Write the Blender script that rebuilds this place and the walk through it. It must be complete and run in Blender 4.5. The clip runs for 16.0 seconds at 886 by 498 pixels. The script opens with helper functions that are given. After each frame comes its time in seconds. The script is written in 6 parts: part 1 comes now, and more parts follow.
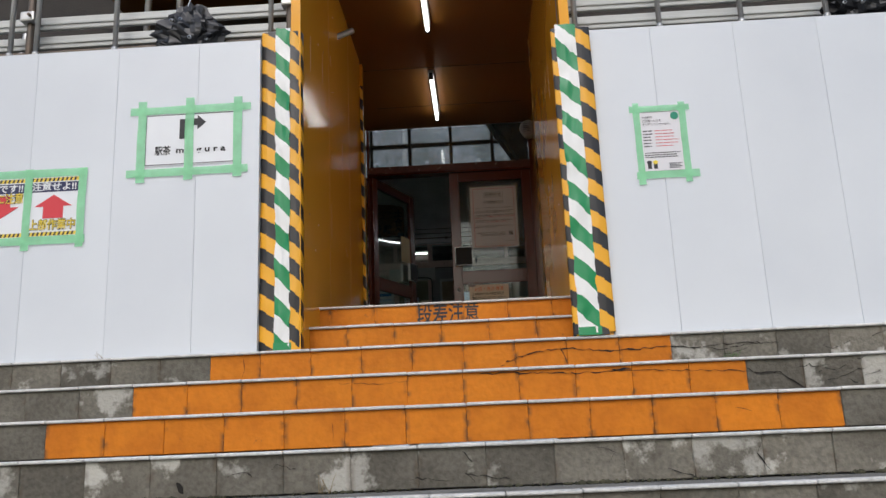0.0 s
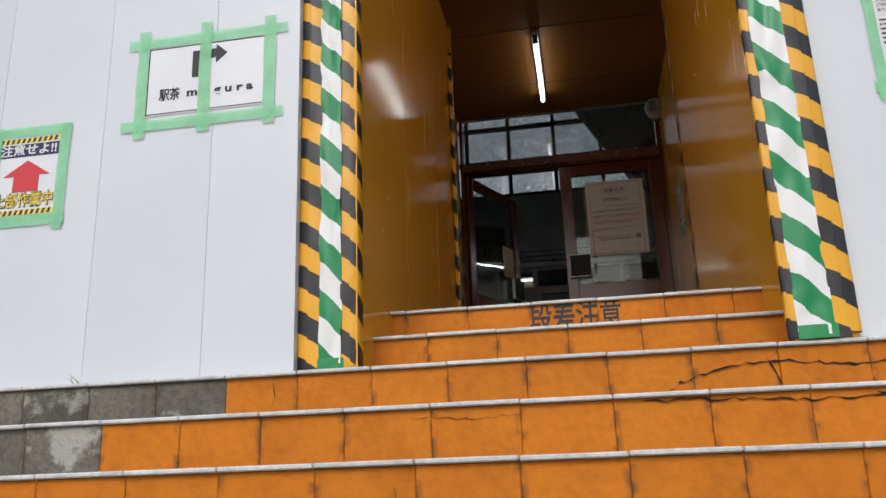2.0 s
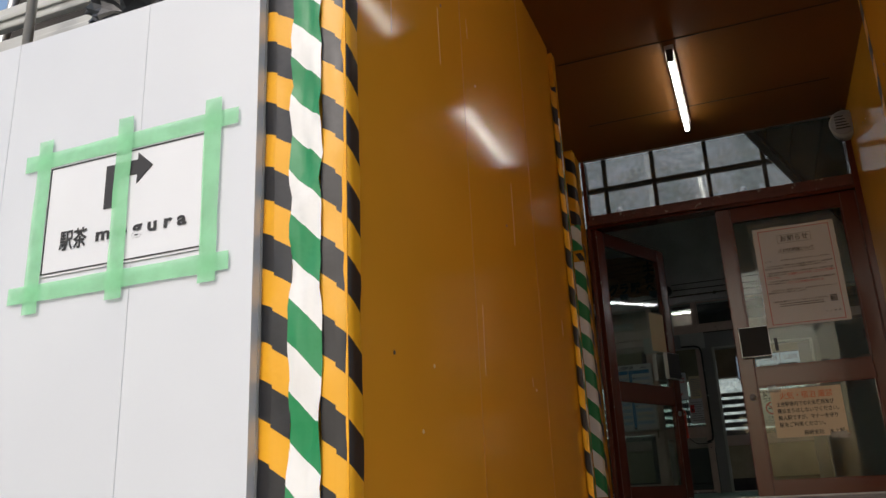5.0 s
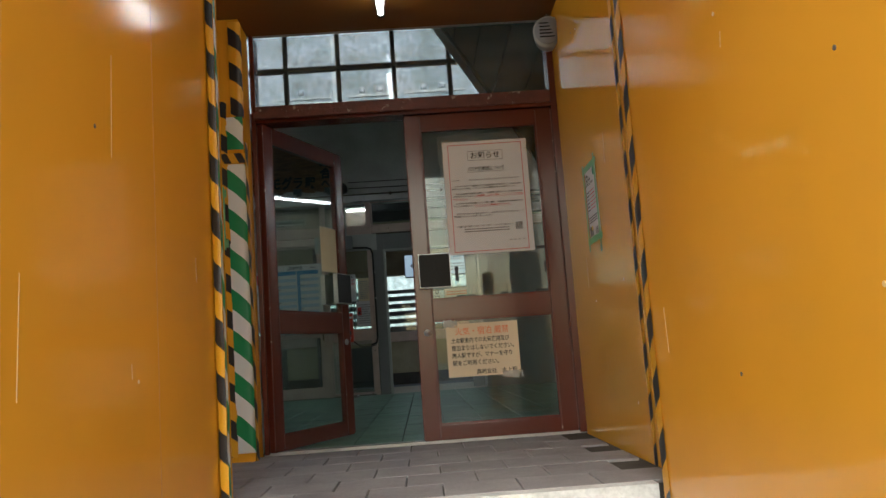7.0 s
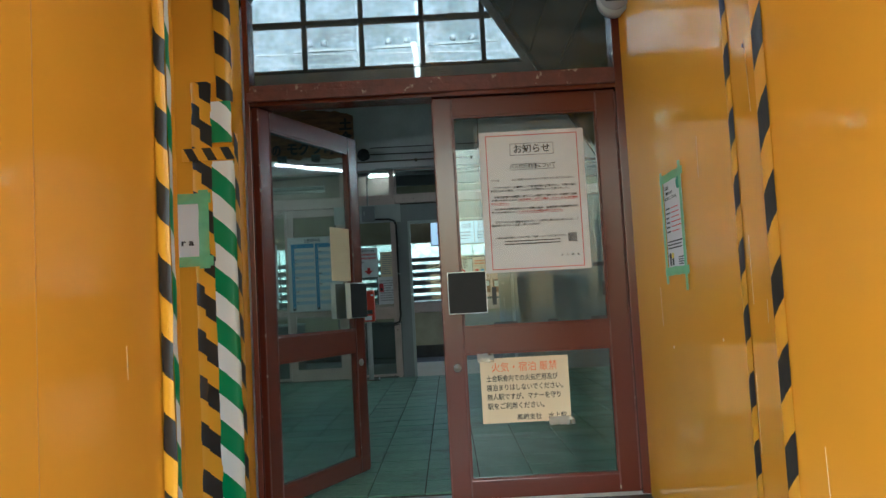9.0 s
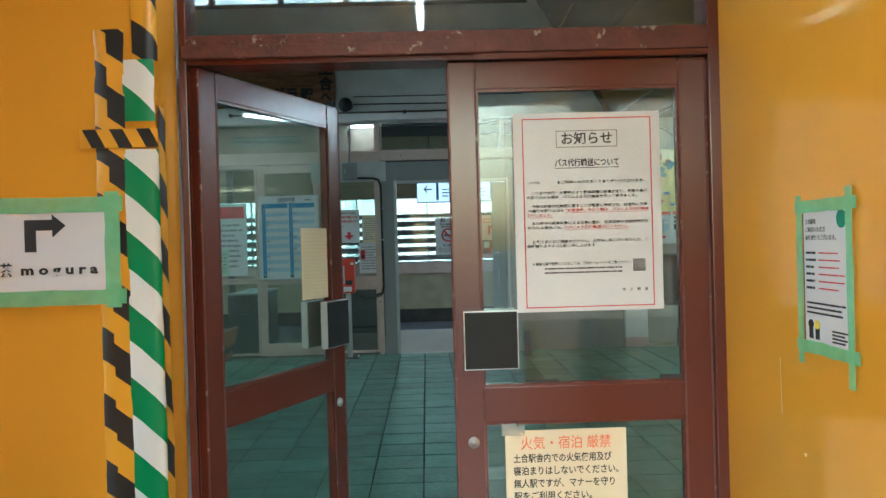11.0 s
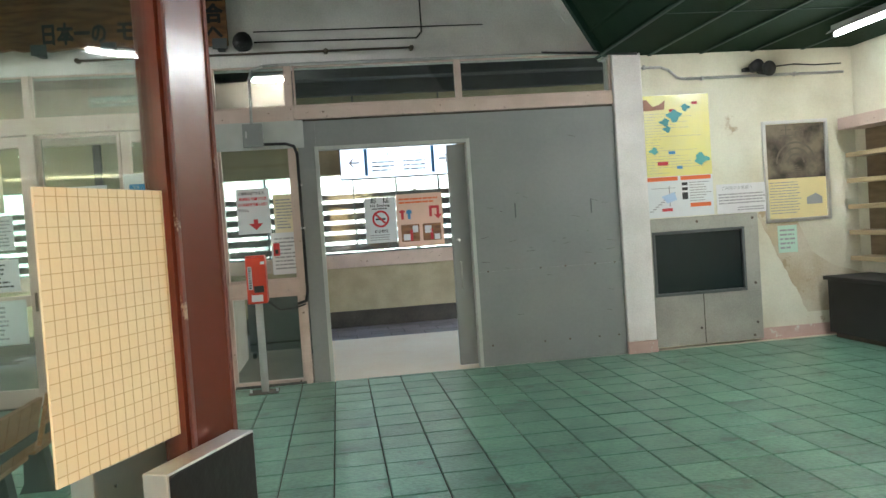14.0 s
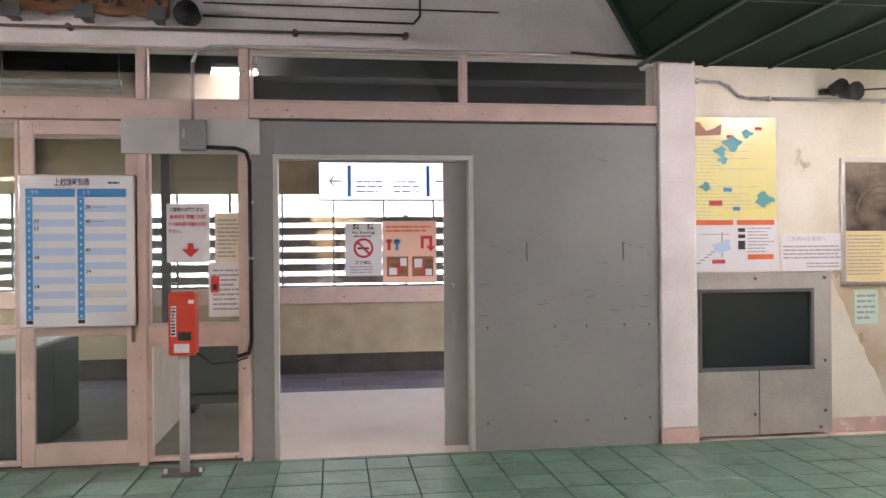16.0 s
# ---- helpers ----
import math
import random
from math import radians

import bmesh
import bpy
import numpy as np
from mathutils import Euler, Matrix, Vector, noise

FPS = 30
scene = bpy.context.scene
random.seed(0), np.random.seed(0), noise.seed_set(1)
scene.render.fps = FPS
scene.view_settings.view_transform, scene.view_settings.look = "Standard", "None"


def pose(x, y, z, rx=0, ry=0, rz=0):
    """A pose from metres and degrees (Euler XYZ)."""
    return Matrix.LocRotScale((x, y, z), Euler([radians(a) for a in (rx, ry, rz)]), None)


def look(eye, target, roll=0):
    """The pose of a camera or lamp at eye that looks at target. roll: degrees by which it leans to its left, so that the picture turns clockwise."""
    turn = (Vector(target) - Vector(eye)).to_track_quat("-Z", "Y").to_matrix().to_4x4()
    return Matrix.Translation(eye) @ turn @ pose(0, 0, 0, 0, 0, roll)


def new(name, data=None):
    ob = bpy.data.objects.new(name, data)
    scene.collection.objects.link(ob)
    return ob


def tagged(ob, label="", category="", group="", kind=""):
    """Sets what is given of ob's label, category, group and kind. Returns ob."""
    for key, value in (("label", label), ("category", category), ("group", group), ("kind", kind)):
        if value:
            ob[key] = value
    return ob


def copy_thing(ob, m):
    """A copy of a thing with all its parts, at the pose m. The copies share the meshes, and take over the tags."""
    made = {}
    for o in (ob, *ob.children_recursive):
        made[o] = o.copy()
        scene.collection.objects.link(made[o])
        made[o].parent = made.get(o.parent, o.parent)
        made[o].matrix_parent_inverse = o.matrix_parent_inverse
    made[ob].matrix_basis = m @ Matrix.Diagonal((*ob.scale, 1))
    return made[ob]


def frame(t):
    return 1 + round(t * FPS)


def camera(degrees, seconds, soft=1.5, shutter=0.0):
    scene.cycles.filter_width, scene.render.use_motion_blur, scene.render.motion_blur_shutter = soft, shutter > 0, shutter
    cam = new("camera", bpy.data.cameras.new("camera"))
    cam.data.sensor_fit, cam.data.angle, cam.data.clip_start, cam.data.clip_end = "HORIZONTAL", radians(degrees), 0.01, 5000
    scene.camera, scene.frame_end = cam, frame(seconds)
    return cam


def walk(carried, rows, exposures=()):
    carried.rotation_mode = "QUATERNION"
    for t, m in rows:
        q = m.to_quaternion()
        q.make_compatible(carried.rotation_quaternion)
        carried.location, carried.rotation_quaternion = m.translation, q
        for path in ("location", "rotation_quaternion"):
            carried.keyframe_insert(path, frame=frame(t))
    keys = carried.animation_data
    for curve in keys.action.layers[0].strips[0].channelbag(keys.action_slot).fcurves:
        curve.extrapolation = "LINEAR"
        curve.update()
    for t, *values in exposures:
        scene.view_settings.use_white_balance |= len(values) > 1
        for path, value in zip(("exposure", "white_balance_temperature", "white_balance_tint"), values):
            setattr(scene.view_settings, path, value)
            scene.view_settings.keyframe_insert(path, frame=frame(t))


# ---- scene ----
cam = camera(58.0, 16.0)
PATH = [
    (0, (-0.046, 0.616, 1.647), (-0.124, 2.562, 2.1), -2.4),
    (0.5, (-0.145, 1.07, 1.674), (-0.272, 3.002, 2.174), -2.3),
    (1, (-0.165, 1.51, 1.701), (-0.349, 3.427, 2.241), -2.3),
    (1.5, (-0.215, 1.877, 1.691), (-0.465, 3.781, 2.249), -2.2),
    (2, (-0.219, 2.211, 1.726), (-0.541, 4.103, 2.287), -2.0),
    (2.5, (-0.218, 2.521, 1.959), (-0.609, 4.398, 2.53), -1.9),
    (3, (-0.29, 2.744, 2.13), (-0.728, 4.607, 2.71), -2.0),
    (3.2, (-0.317, 2.837, 2.177), (-0.771, 4.689, 2.782), -1.9),
    (5.3, (-0.19, 3.68, 2.685), (-0.88, 5.462, 3.283), -2.7),
    (5.5, (-0.205, 3.787, 2.69), (-0.818, 5.6, 3.27), -3.5),
    (6, (-0.225, 4.01, 2.875), (-0.5, 5.943, 3.304), -3.9),
    (6.5, (-0.205, 4.331, 2.98), (-0.214, 6.304, 3.306), -4.2),
    (7, (-0.274, 4.582, 3.1), (-0.207, 6.563, 3.363), -4.1),
    (7.5, (-0.298, 4.79, 3.211), (-0.194, 6.775, 3.427), -3.5),
    (8, (-0.27, 5.02, 3.366), (-0.251, 7.009, 3.579), -2.5),
    (8.5, (-0.3, 5.257, 3.492), (-0.303, 7.249, 3.678), -3.1),
    (8.7, (-0.268, 5.346, 3.518), (-0.272, 7.34, 3.684), -3.1),
    (10.8, (-0.358, 6.478, 3.967), (-0.337, 8.477, 3.968), -1.8),
    (11, (-0.393, 6.639, 3.978), (-0.351, 8.639, 3.963), -1.6),
    (11.5, (-0.429, 7.061, 3.983), (-0.353, 9.059, 3.977), -0.8),
    (12, (-0.442, 7.535, 4.001), (-0.439, 9.535, 4.012), -0.2),
    (12.5, (-0.518, 7.99, 4.003), (-0.483, 9.99, 3.998), -1.6),
    (13, (-0.549, 8.479, 3.998), (-0.498, 10.477, 3.918), 0.0),
    (13.5, (-0.62, 8.825, 4.018), (-0.531, 10.821, 3.937), -1.7),
    (14, (-0.631, 9.281, 3.994), (-0.373, 11.263, 3.93), -3.9),
    (14.5, (-0.59, 9.699, 4.085), (-0.442, 11.69, 3.975), -7.0),
    (15, (-0.601, 10.161, 4.099), (-0.329, 12.142, 4.036), -4.8),
    (15.5, (-0.417, 10.532, 4.066), (-0.055, 12.498, 4.04), -0.3),
    (16, (-0.355, 10.969, 4.085), (-0.085, 12.951, 4.088), -0.5),
]
EXPOSURES = [(0, 0.18, 5800, 12), (3.0, 0.22, 5900, 12), (5.3, 0.52, 6200, 14), (5.6, 0.72, 6300, 16), (6.1, 1.25, 7700, 25), (6.6, 1.53, 6700, 17), (7.0, 1.68, 5700, 4),
             (7.5, 1.9, 5300, 0), (8.5, 2.22, 5000, -4), (11.0, 3.13, 4950, -7), (12.5, 3.7, 4850, -10), (13.5, 4.0, 5700, -2), (14.0, 4.15, 6100, 6), (15.0, 4.3, 6500, 26), (16.0, 4.35, 6500, 32)]
walk(cam, [(t, look(eye, target, roll)) for t, eye, target, roll in PATH], EXPOSURES)

# ---- world and sun ----
world = bpy.data.worlds.new("sky")
scene.world = world
world.use_nodes = True
sky = world.node_tree.nodes.new("ShaderNodeTexSky")
sky.sky_type, sky.sun_disc = "NISHITA", False
sky.sun_elevation, sky.sun_rotation = radians(42), radians(187)
sky.air_density, sky.dust_density = 1.6, 4.0
world.node_tree.links.new(sky.outputs[0], world.node_tree.nodes["Background"].inputs[0])
world.node_tree.nodes["Background"].inputs[1].default_value = 0.13
sun = new("sun", bpy.data.lights.new("sun", "SUN"))
sun.data.energy, sun.data.angle, sun.data.color = 0.75, radians(25), (1.0, 0.985, 0.97)
sun.matrix_world = look((0, 0, 30), (0.122 * 16, 0.99 * 16, 30 - 14.4))

FZ = 2.58          # floor of the hall
DY = 9.575         # plane of the entrance doors
WY = 16.865        # far wall of the hall
CX = -1.28         # middle of the gable
GROUND = 0.17


# ---- materials ----
def mat(name, a, b=None, scale=3.0, rough=0.6, metal=0.0, bump=0.1, fine=60.0, fleck=0.0, spec=0.5, stretch=(1, 1, 1), vary=0.0, coat=0.0, spots=None, grime=0.0, patchy=1.0):
    m = bpy.data.materials.new(name)
    m.use_nodes = True
    nt, b = m.node_tree, b or a
    n, link = nt.nodes, nt.links.new
    p = n["Principled BSDF"]
    tc, mp = n.new("ShaderNodeTexCoord"), n.new("ShaderNodeMapping")
    mp.inputs["Scale"].default_value = stretch
    link(tc.outputs["Object"], mp.inputs[0])
    if vary:
        ri, rm = n.new("ShaderNodeObjectInfo"), n.new("ShaderNodeMath")
        rm.operation, rm.inputs[1].default_value = "MULTIPLY", 61.0
        link(ri.outputs["Random"], rm.inputs[0])
        link(rm.outputs[0], mp.inputs["Location"])
    big, small = n.new("ShaderNodeTexNoise"), n.new("ShaderNodeTexNoise")
    for t, s, d in ((big, scale, 5), (small, fine, 3)):
        t.inputs["Scale"].default_value, t.inputs["Detail"].default_value = s, d
        link(mp.outputs[0], t.inputs["Vector"])
    ramp = n.new("ShaderNodeMapRange")
    ramp.inputs[1].default_value, ramp.inputs[2].default_value = 0.36, 0.64
    link(big.outputs[0], ramp.inputs[0])
    mix = n.new("ShaderNodeMix")
    mix.data_type = "RGBA"
    mix.inputs[6].default_value, mix.inputs[7].default_value = (*a, 1), (*b, 1)
    link(ramp.outputs[0], mix.inputs[0])
    col = mix.outputs[2]
    if fleck:
        m2 = n.new("ShaderNodeMix")
        m2.data_type, m2.blend_type = "RGBA", "MULTIPLY"
        g = n.new("ShaderNodeMapRange")
        g.inputs[1].default_value, g.inputs[2].default_value = 0.3, 0.62
        g.inputs[3].default_value = 1 - fleck
        link(small.outputs[0], g.inputs[0])
        m2.inputs[0].default_value = 1
        link(col, m2.inputs[6])
        link(g.outputs[0], m2.inputs[7])
        col = m2.outputs[2]
    if spots:
        sp, thr, m3 = n.new("ShaderNodeTexNoise"), n.new("ShaderNodeMapRange"), n.new("ShaderNodeMix")
        sp.inputs["Scale"].default_value, sp.inputs["Detail"].default_value = spots[1], 6
        sp.inputs["Roughness"].default_value = 0.65
        link(mp.outputs[0], sp.inputs["Vector"])
        thr.inputs[1].default_value, thr.inputs[2].default_value = spots[2], spots[2] + 0.05
        link(sp.outputs[0], thr.inputs[0])
        m3.data_type = "RGBA"
        m3.inputs[7].default_value = (*spots[0], 1)
        link(thr.outputs[0], m3.inputs[0])
        link(col, m3.inputs[6])
        col = m3.outputs[2]
    if vary:
        oi, hs, mr = n.new("ShaderNodeObjectInfo"), n.new("ShaderNodeHueSaturation"), n.new("ShaderNodeMapRange")
        mr.inputs[3].default_value, mr.inputs[4].default_value = 1 - vary, 1 + vary
        link(oi.outputs["Random"], mr.inputs[0])
        link(mr.outputs[0], hs.inputs["Value"])
        link(col, hs.inputs["Color"])
        col = hs.outputs[0]
    if grime:
        sx, ab, mr2, gn, gt2, mu, m4 = [n.new(k) for k in ("ShaderNodeSeparateXYZ", "ShaderNodeMath", "ShaderNodeMapRange", "ShaderNodeTexNoise", "ShaderNodeMapRange", "ShaderNodeMath", "ShaderNodeMix")]
        link(tc.outputs["Object"], sx.inputs[0])
        ab.operation, mu.operation = "ABSOLUTE", "MULTIPLY"
        link(sx.outputs[0], ab.inputs[0])
        link(ab.outputs[0], mr2.inputs[0])
        mr2.inputs[1].default_value, mr2.inputs[2].default_value = 0.120, 0.140
        gn.inputs["Scale"].default_value, gn.inputs["Detail"].default_value = 16, 5
        link(mp.outputs[0], gn.inputs["Vector"])
        link(gn.outputs[0], gt2.inputs[0])
        gt2.inputs[1].default_value, gt2.inputs[2].default_value = 0.46, 0.60
        link(mr2.outputs[0], mu.inputs[0])
        link(gt2.outputs[0], mu.inputs[1])
        mk = n.new("ShaderNodeMath")
        mk.operation, mk.inputs[1].default_value = "MULTIPLY", grime
        link(mu.outputs[0], mk.inputs[0])
        m4.data_type = "RGBA"
        m4.inputs[7].default_value = (0.07, 0.045, 0.025, 1)
        link(mk.outputs[0], m4.inputs[0])
        link(col, m4.inputs[6])
        col = m4.outputs[2]
    link(col, p.inputs["Base Color"])
    rr = n.new("ShaderNodeMapRange")
    rr.inputs[3].default_value, rr.inputs[4].default_value = max(rough - 0.08 * patchy, 0.02), min(rough + 0.1 * patchy, 1)
    link(big.outputs[0], rr.inputs[0])
    link(rr.outputs[0], p.inputs["Roughness"])
    p.inputs["Metallic"].default_value, p.inputs["Specular IOR Level"].default_value = metal, spec
    p.inputs["Coat Weight"].default_value = coat
    p.inputs["Coat Roughness"].default_value = 0.12
    if bump:
        bp = n.new("ShaderNodeBump")
        bp.inputs["Strength"].default_value, bp.inputs["Distance"].default_value = bump, 0.01
        link(small.outputs[0], bp.inputs["Height"])
        link(bp.outputs[0], p.inputs["Normal"])
    return m


def stripes(name, a, b, period, kx, centre=0.0, rough=0.4):
    """Plastic tape printed with slanted stripes; one stripe of the second colour is centred at a height."""
    m = mat(name, a, a, 2, rough, bump=0.25, fine=14)
    n, link = m.node_tree.nodes, m.node_tree.links.new
    tc, sep = n.new("ShaderNodeTexCoord"), n.new("ShaderNodeSeparateXYZ")
    link(tc.outputs["Object"], sep.inputs[0])
    add = n.new("ShaderNodeMath")
    add.operation = "ADD"
    link(sep.outputs[0], add.inputs[0])
    link(sep.outputs[1], add.inputs[1])
    mad = n.new("ShaderNodeMath")
    mad.operation = "MULTIPLY_ADD"
    mad.inputs[1].default_value = kx
    link(add.outputs[0], mad.inputs[0])
    link(sep.outputs[2], mad.inputs[2])
    shift = n.new("ShaderNodeMath")
    shift.operation, shift.inputs[1].default_value = "ADD", 0.75 * period - centre
    link(mad.outputs[0], shift.inputs[0])
    div, fr, gt = n.new("ShaderNodeMath"), n.new("ShaderNodeMath"), n.new("ShaderNodeMath")
    div.operation, fr.operation, gt.operation = "DIVIDE", "FRACT", "GREATER_THAN"
    div.inputs[1].default_value, gt.inputs[1].default_value = period, 0.5
    link(shift.outputs[0], div.inputs[0])
    link(div.outputs[0], fr.inputs[0])
    link(fr.outputs[0], gt.inputs[0])
    mix = n.new("ShaderNodeMix")
    mix.data_type = "RGBA"
    mix.inputs[6].default_value, mix.inputs[7].default_value = (*a, 1), (*b, 1)
    link(gt.outputs[0], mix.inputs[0])
    link(mix.outputs[2], n["Principled BSDF"].inputs["Base Color"])
    return m


def glow(name, colour, strength):
    m = bpy.data.materials.new(name)
    m.use_nodes = True
    p = m.node_tree.nodes["Principled BSDF"]
    p.inputs["Base Color"].default_value = (*colour, 1)
    p.inputs["Emission Color"].default_value, p.inputs["Emission Strength"].default_value = (*colour, 1), strength
    return m


def clear(name, tint, dirt=0.0, ior=1.5):
    """Thin window glass: clear, glossy by Fresnel, with a film of dust."""
    m = bpy.data.materials.new(name)
    m.use_nodes = True
    n, link = m.node_tree.nodes, m.node_tree.links.new
    out = n["Material Output"]
    n.remove(n["Principled BSDF"])
    tr, gl, lw, mx = n.new("ShaderNodeBsdfTransparent"), n.new("ShaderNodeBsdfGlossy"), n.new("ShaderNodeLayerWeight"), n.new("ShaderNodeMixShader")
    tr.inputs[0].default_value = (*tint, 1)
    gl.inputs["Roughness"].default_value = 0.02
    lw.inputs[0].default_value = 0.5
    pw, sc = n.new("ShaderNodeMath"), n.new("ShaderNodeMath")
    pw.operation, pw.inputs[1].default_value = "POWER", 5.0
    sc.operation, sc.inputs[1].default_value, sc.inputs[2].default_value = "MULTIPLY_ADD", 0.9, ((ior - 1) / (ior + 1)) ** 2
    link(lw.outputs["Facing"], pw.inputs[0])
    link(pw.outputs[0], sc.inputs[0])
    link(sc.outputs[0], mx.inputs[0])
    link(tr.outputs[0], mx.inputs[1])
    link(gl.outputs[0], mx.inputs[2])
    last = mx
    if dirt:
        df, m2, nz, mr = n.new("ShaderNodeBsdfDiffuse"), n.new("ShaderNodeMixShader"), n.new("ShaderNodeTexNoise"), n.new("ShaderNodeMapRange")
        df.inputs[0].default_value = (0.45, 0.47, 0.43, 1)
        nz.inputs["Scale"].default_value, nz.inputs["Detail"].default_value = 4, 6
        mr.inputs[1].default_value, mr.inputs[2].default_value, mr.inputs[4].default_value = 0.35, 0.8, dirt * 2
        link(nz.outputs[0], mr.inputs[0])
        link(mr.outputs[0], m2.inputs[0])
        link(mx.outputs[0], m2.inputs[1])
        link(df.outputs[0], m2.inputs[2])
        last = m2
    link(last.outputs[0], out.inputs[0])
    return m


def film(name, colour, cover):
    """Thin tinted tape, partly see-through."""
    m = mat(name, colour, tuple(c * 0.85 for c in colour), 20, 0.45, bump=0.2, fine=30)
    m.node_tree.nodes["Principled BSDF"].inputs["Alpha"].default_value = cover
    return m


HOARD = mat("white_steel_panel", (0.57, 0.60, 0.635), (0.61, 0.64, 0.67), 1.2, 0.38, bump=0.02, fine=8, vary=0.015)
ORANGE = mat("orange_gloss_panel", (0.70, 0.335, 0.022), (0.74, 0.355, 0.025), 1.5, 0.10, bump=0.02, fine=3.0, spec=0.2, spots=((0.62, 0.45, 0.2), 55, 0.76))
ORANGE_SLEEK = mat("orange_mirror_gloss_panel", (0.70, 0.335, 0.022), (0.74, 0.355, 0.025), 1.5, 0.06, bump=0.02, fine=3.0, spec=0.6)
# Ceiling orange: the wall tone darkened to carry the passage's shade.
ORANGE_CEIL = mat("shaded_orange_board", (0.165, 0.063, 0.005), (0.195, 0.074, 0.0065), 1.2, 0.5, bump=0.05)
ORANGE_PAINT = mat("orange_masonry_paint", (0.58, 0.185, 0.006), (0.50, 0.152, 0.006), 5, 0.7, bump=0.45, fine=30, fleck=0.12, vary=0.05, spec=0.25, spots=((0.17, 0.075, 0.025), 7, 0.67), grime=0.75)
CONCRETE = mat("weathered_concrete", (0.115, 0.106, 0.085), (0.175, 0.163, 0.133), 3, 0.9, bump=0.8, fine=45, fleck=0.3, vary=0.22, spec=0.3, spots=((0.36, 0.35, 0.31), 2.4, 0.56), grime=0.45)
DARK_CON = mat("mossy_concrete", (0.13, 0.125, 0.11), (0.20, 0.195, 0.175), 5, 0.9, bump=0.5, fine=50, fleck=0.3, vary=0.1)
ORANGE_JOINT = mat("orange_seam", (0.56, 0.262, 0.017), None, 5, 0.4)
JOINT = mat("dark_joint", (0.045, 0.038, 0.03), (0.07, 0.06, 0.045), 9, 0.95)
NOSING = mat("pale_step_nosing", (0.66, 0.655, 0.63), (0.52, 0.515, 0.49), 9, 0.4, bump=0.2, fleck=0.2, vary=0.06)
PAVER = mat("grey_floor_tile", (0.27, 0.255, 0.25), (0.22, 0.205, 0.205), 5, 0.55, bump=0.25, fine=70, fleck=0.2, vary=0.10)
GREEN_TILE = mat("green_floor_tile", (0.150, 0.305, 0.216), (0.115, 0.240, 0.170), 4, 0.34, bump=0.35, fine=40, fleck=0.32, vary=0.20, spots=((0.095, 0.145, 0.108), 4, 0.60))
BROWN = mat("red_brown_door_paint", (0.104, 0.0225, 0.0135), (0.099, 0.0215, 0.013), 2.5, 0.2, bump=0.06, fine=30, spots=((0.35, 0.25, 0.18), 30, 0.745), patchy=0.15)
BROWN_WORN = mat("peeling_brown_paint", (0.13, 0.035, 0.025), (0.09, 0.03, 0.022), 14, 0.6, bump=0.6, fine=40, spots=((0.34, 0.28, 0.21), 18, 0.615))
CREAM = mat("chipped_cream_paint", (0.62, 0.480, 0.425), (0.54, 0.415, 0.36), 5, 0.5, bump=0.25, fine=40, spots=((0.16, 0.10, 0.075), 22, 0.645))
WHITE_WALL = mat("stained_white_wall", (0.82, 0.785, 0.775), (0.68, 0.645, 0.63), 2.2, 0.8, bump=0.3, fine=60, fleck=0.10, spots=((0.24, 0.21, 0.18), 8, 0.69))
PLASTER = mat("stained_cream_plaster", (0.74, 0.72, 0.60), (0.60, 0.56, 0.435), 1.5, 0.85, bump=0.25, fine=50, fleck=0.06, spots=((0.45, 0.37, 0.25), 2.4, 0.66))
GREY_STEEL = mat("grey_painted_steel", (0.225, 0.235, 0.235), (0.255, 0.265, 0.262), 1.4, 0.45, bump=0.06, fine=30, fleck=0.05, spots=((0.11, 0.105, 0.10), 16, 0.755))
SMUDGE = mat("dark_scuff", (0.10, 0.098, 0.095), (0.16, 0.16, 0.155), 20, 0.7, bump=0)
GREY_LIGHT = mat("light_grey_paint", (0.48, 0.49, 0.47), (0.42, 0.43, 0.41), 4, 0.45, bump=0.08)
RAW_CON = mat("smooth_concrete", (0.33, 0.32, 0.28), (0.41, 0.395, 0.35), 3, 0.8, bump=0.15, fine=70, fleck=0.12)
PINK = mat("pink_skirting", (0.60, 0.42, 0.37), (0.52, 0.35, 0.31), 5, 0.7, spots=((0.66, 0.62, 0.58), 12, 0.60))
ROOF_GREEN = mat("dull_green_netting", (0.021, 0.046, 0.028), (0.031, 0.060, 0.038), 1.6, 0.85, bump=0.6, fine=110, fleck=0.45, spec=0.1)
ROOF_TRIM = mat("dark_green_trim", (0.012, 0.045, 0.028), None, 3, 0.5)
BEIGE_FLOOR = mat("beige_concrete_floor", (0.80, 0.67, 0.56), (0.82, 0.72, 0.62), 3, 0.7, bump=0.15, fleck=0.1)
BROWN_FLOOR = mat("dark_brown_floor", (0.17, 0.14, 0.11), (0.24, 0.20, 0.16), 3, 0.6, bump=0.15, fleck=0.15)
DARK_FLOOR = mat("dark_paving", (0.165, 0.140, 0.155), (0.215, 0.185, 0.20), 3, 0.5, bump=0.3, fleck=0.2, vary=0.18)
DARK_PLINTH = mat("near_black_base", (0.045, 0.04, 0.035), (0.08, 0.07, 0.06), 4, 0.9, bump=0.4, fleck=0.3)
BUFF = mat("buff_rendered_wall", (0.46, 0.40, 0.27), (0.38, 0.33, 0.22), 4, 0.9, bump=0.4, fine=60, fleck=0.12)
SLAT = mat("grey_brown_slat", (0.14, 0.10, 0.095), (0.17, 0.13, 0.12), 4, 0.6)
STEEL = mat("galvanised_steel", (0.50, 0.50, 0.49), (0.42, 0.42, 0.41), 8, 0.4, metal=0.7, bump=0.1)
ALU = mat("brushed_aluminium", (0.62, 0.62, 0.62), None, 30, 0.3, metal=0.85)
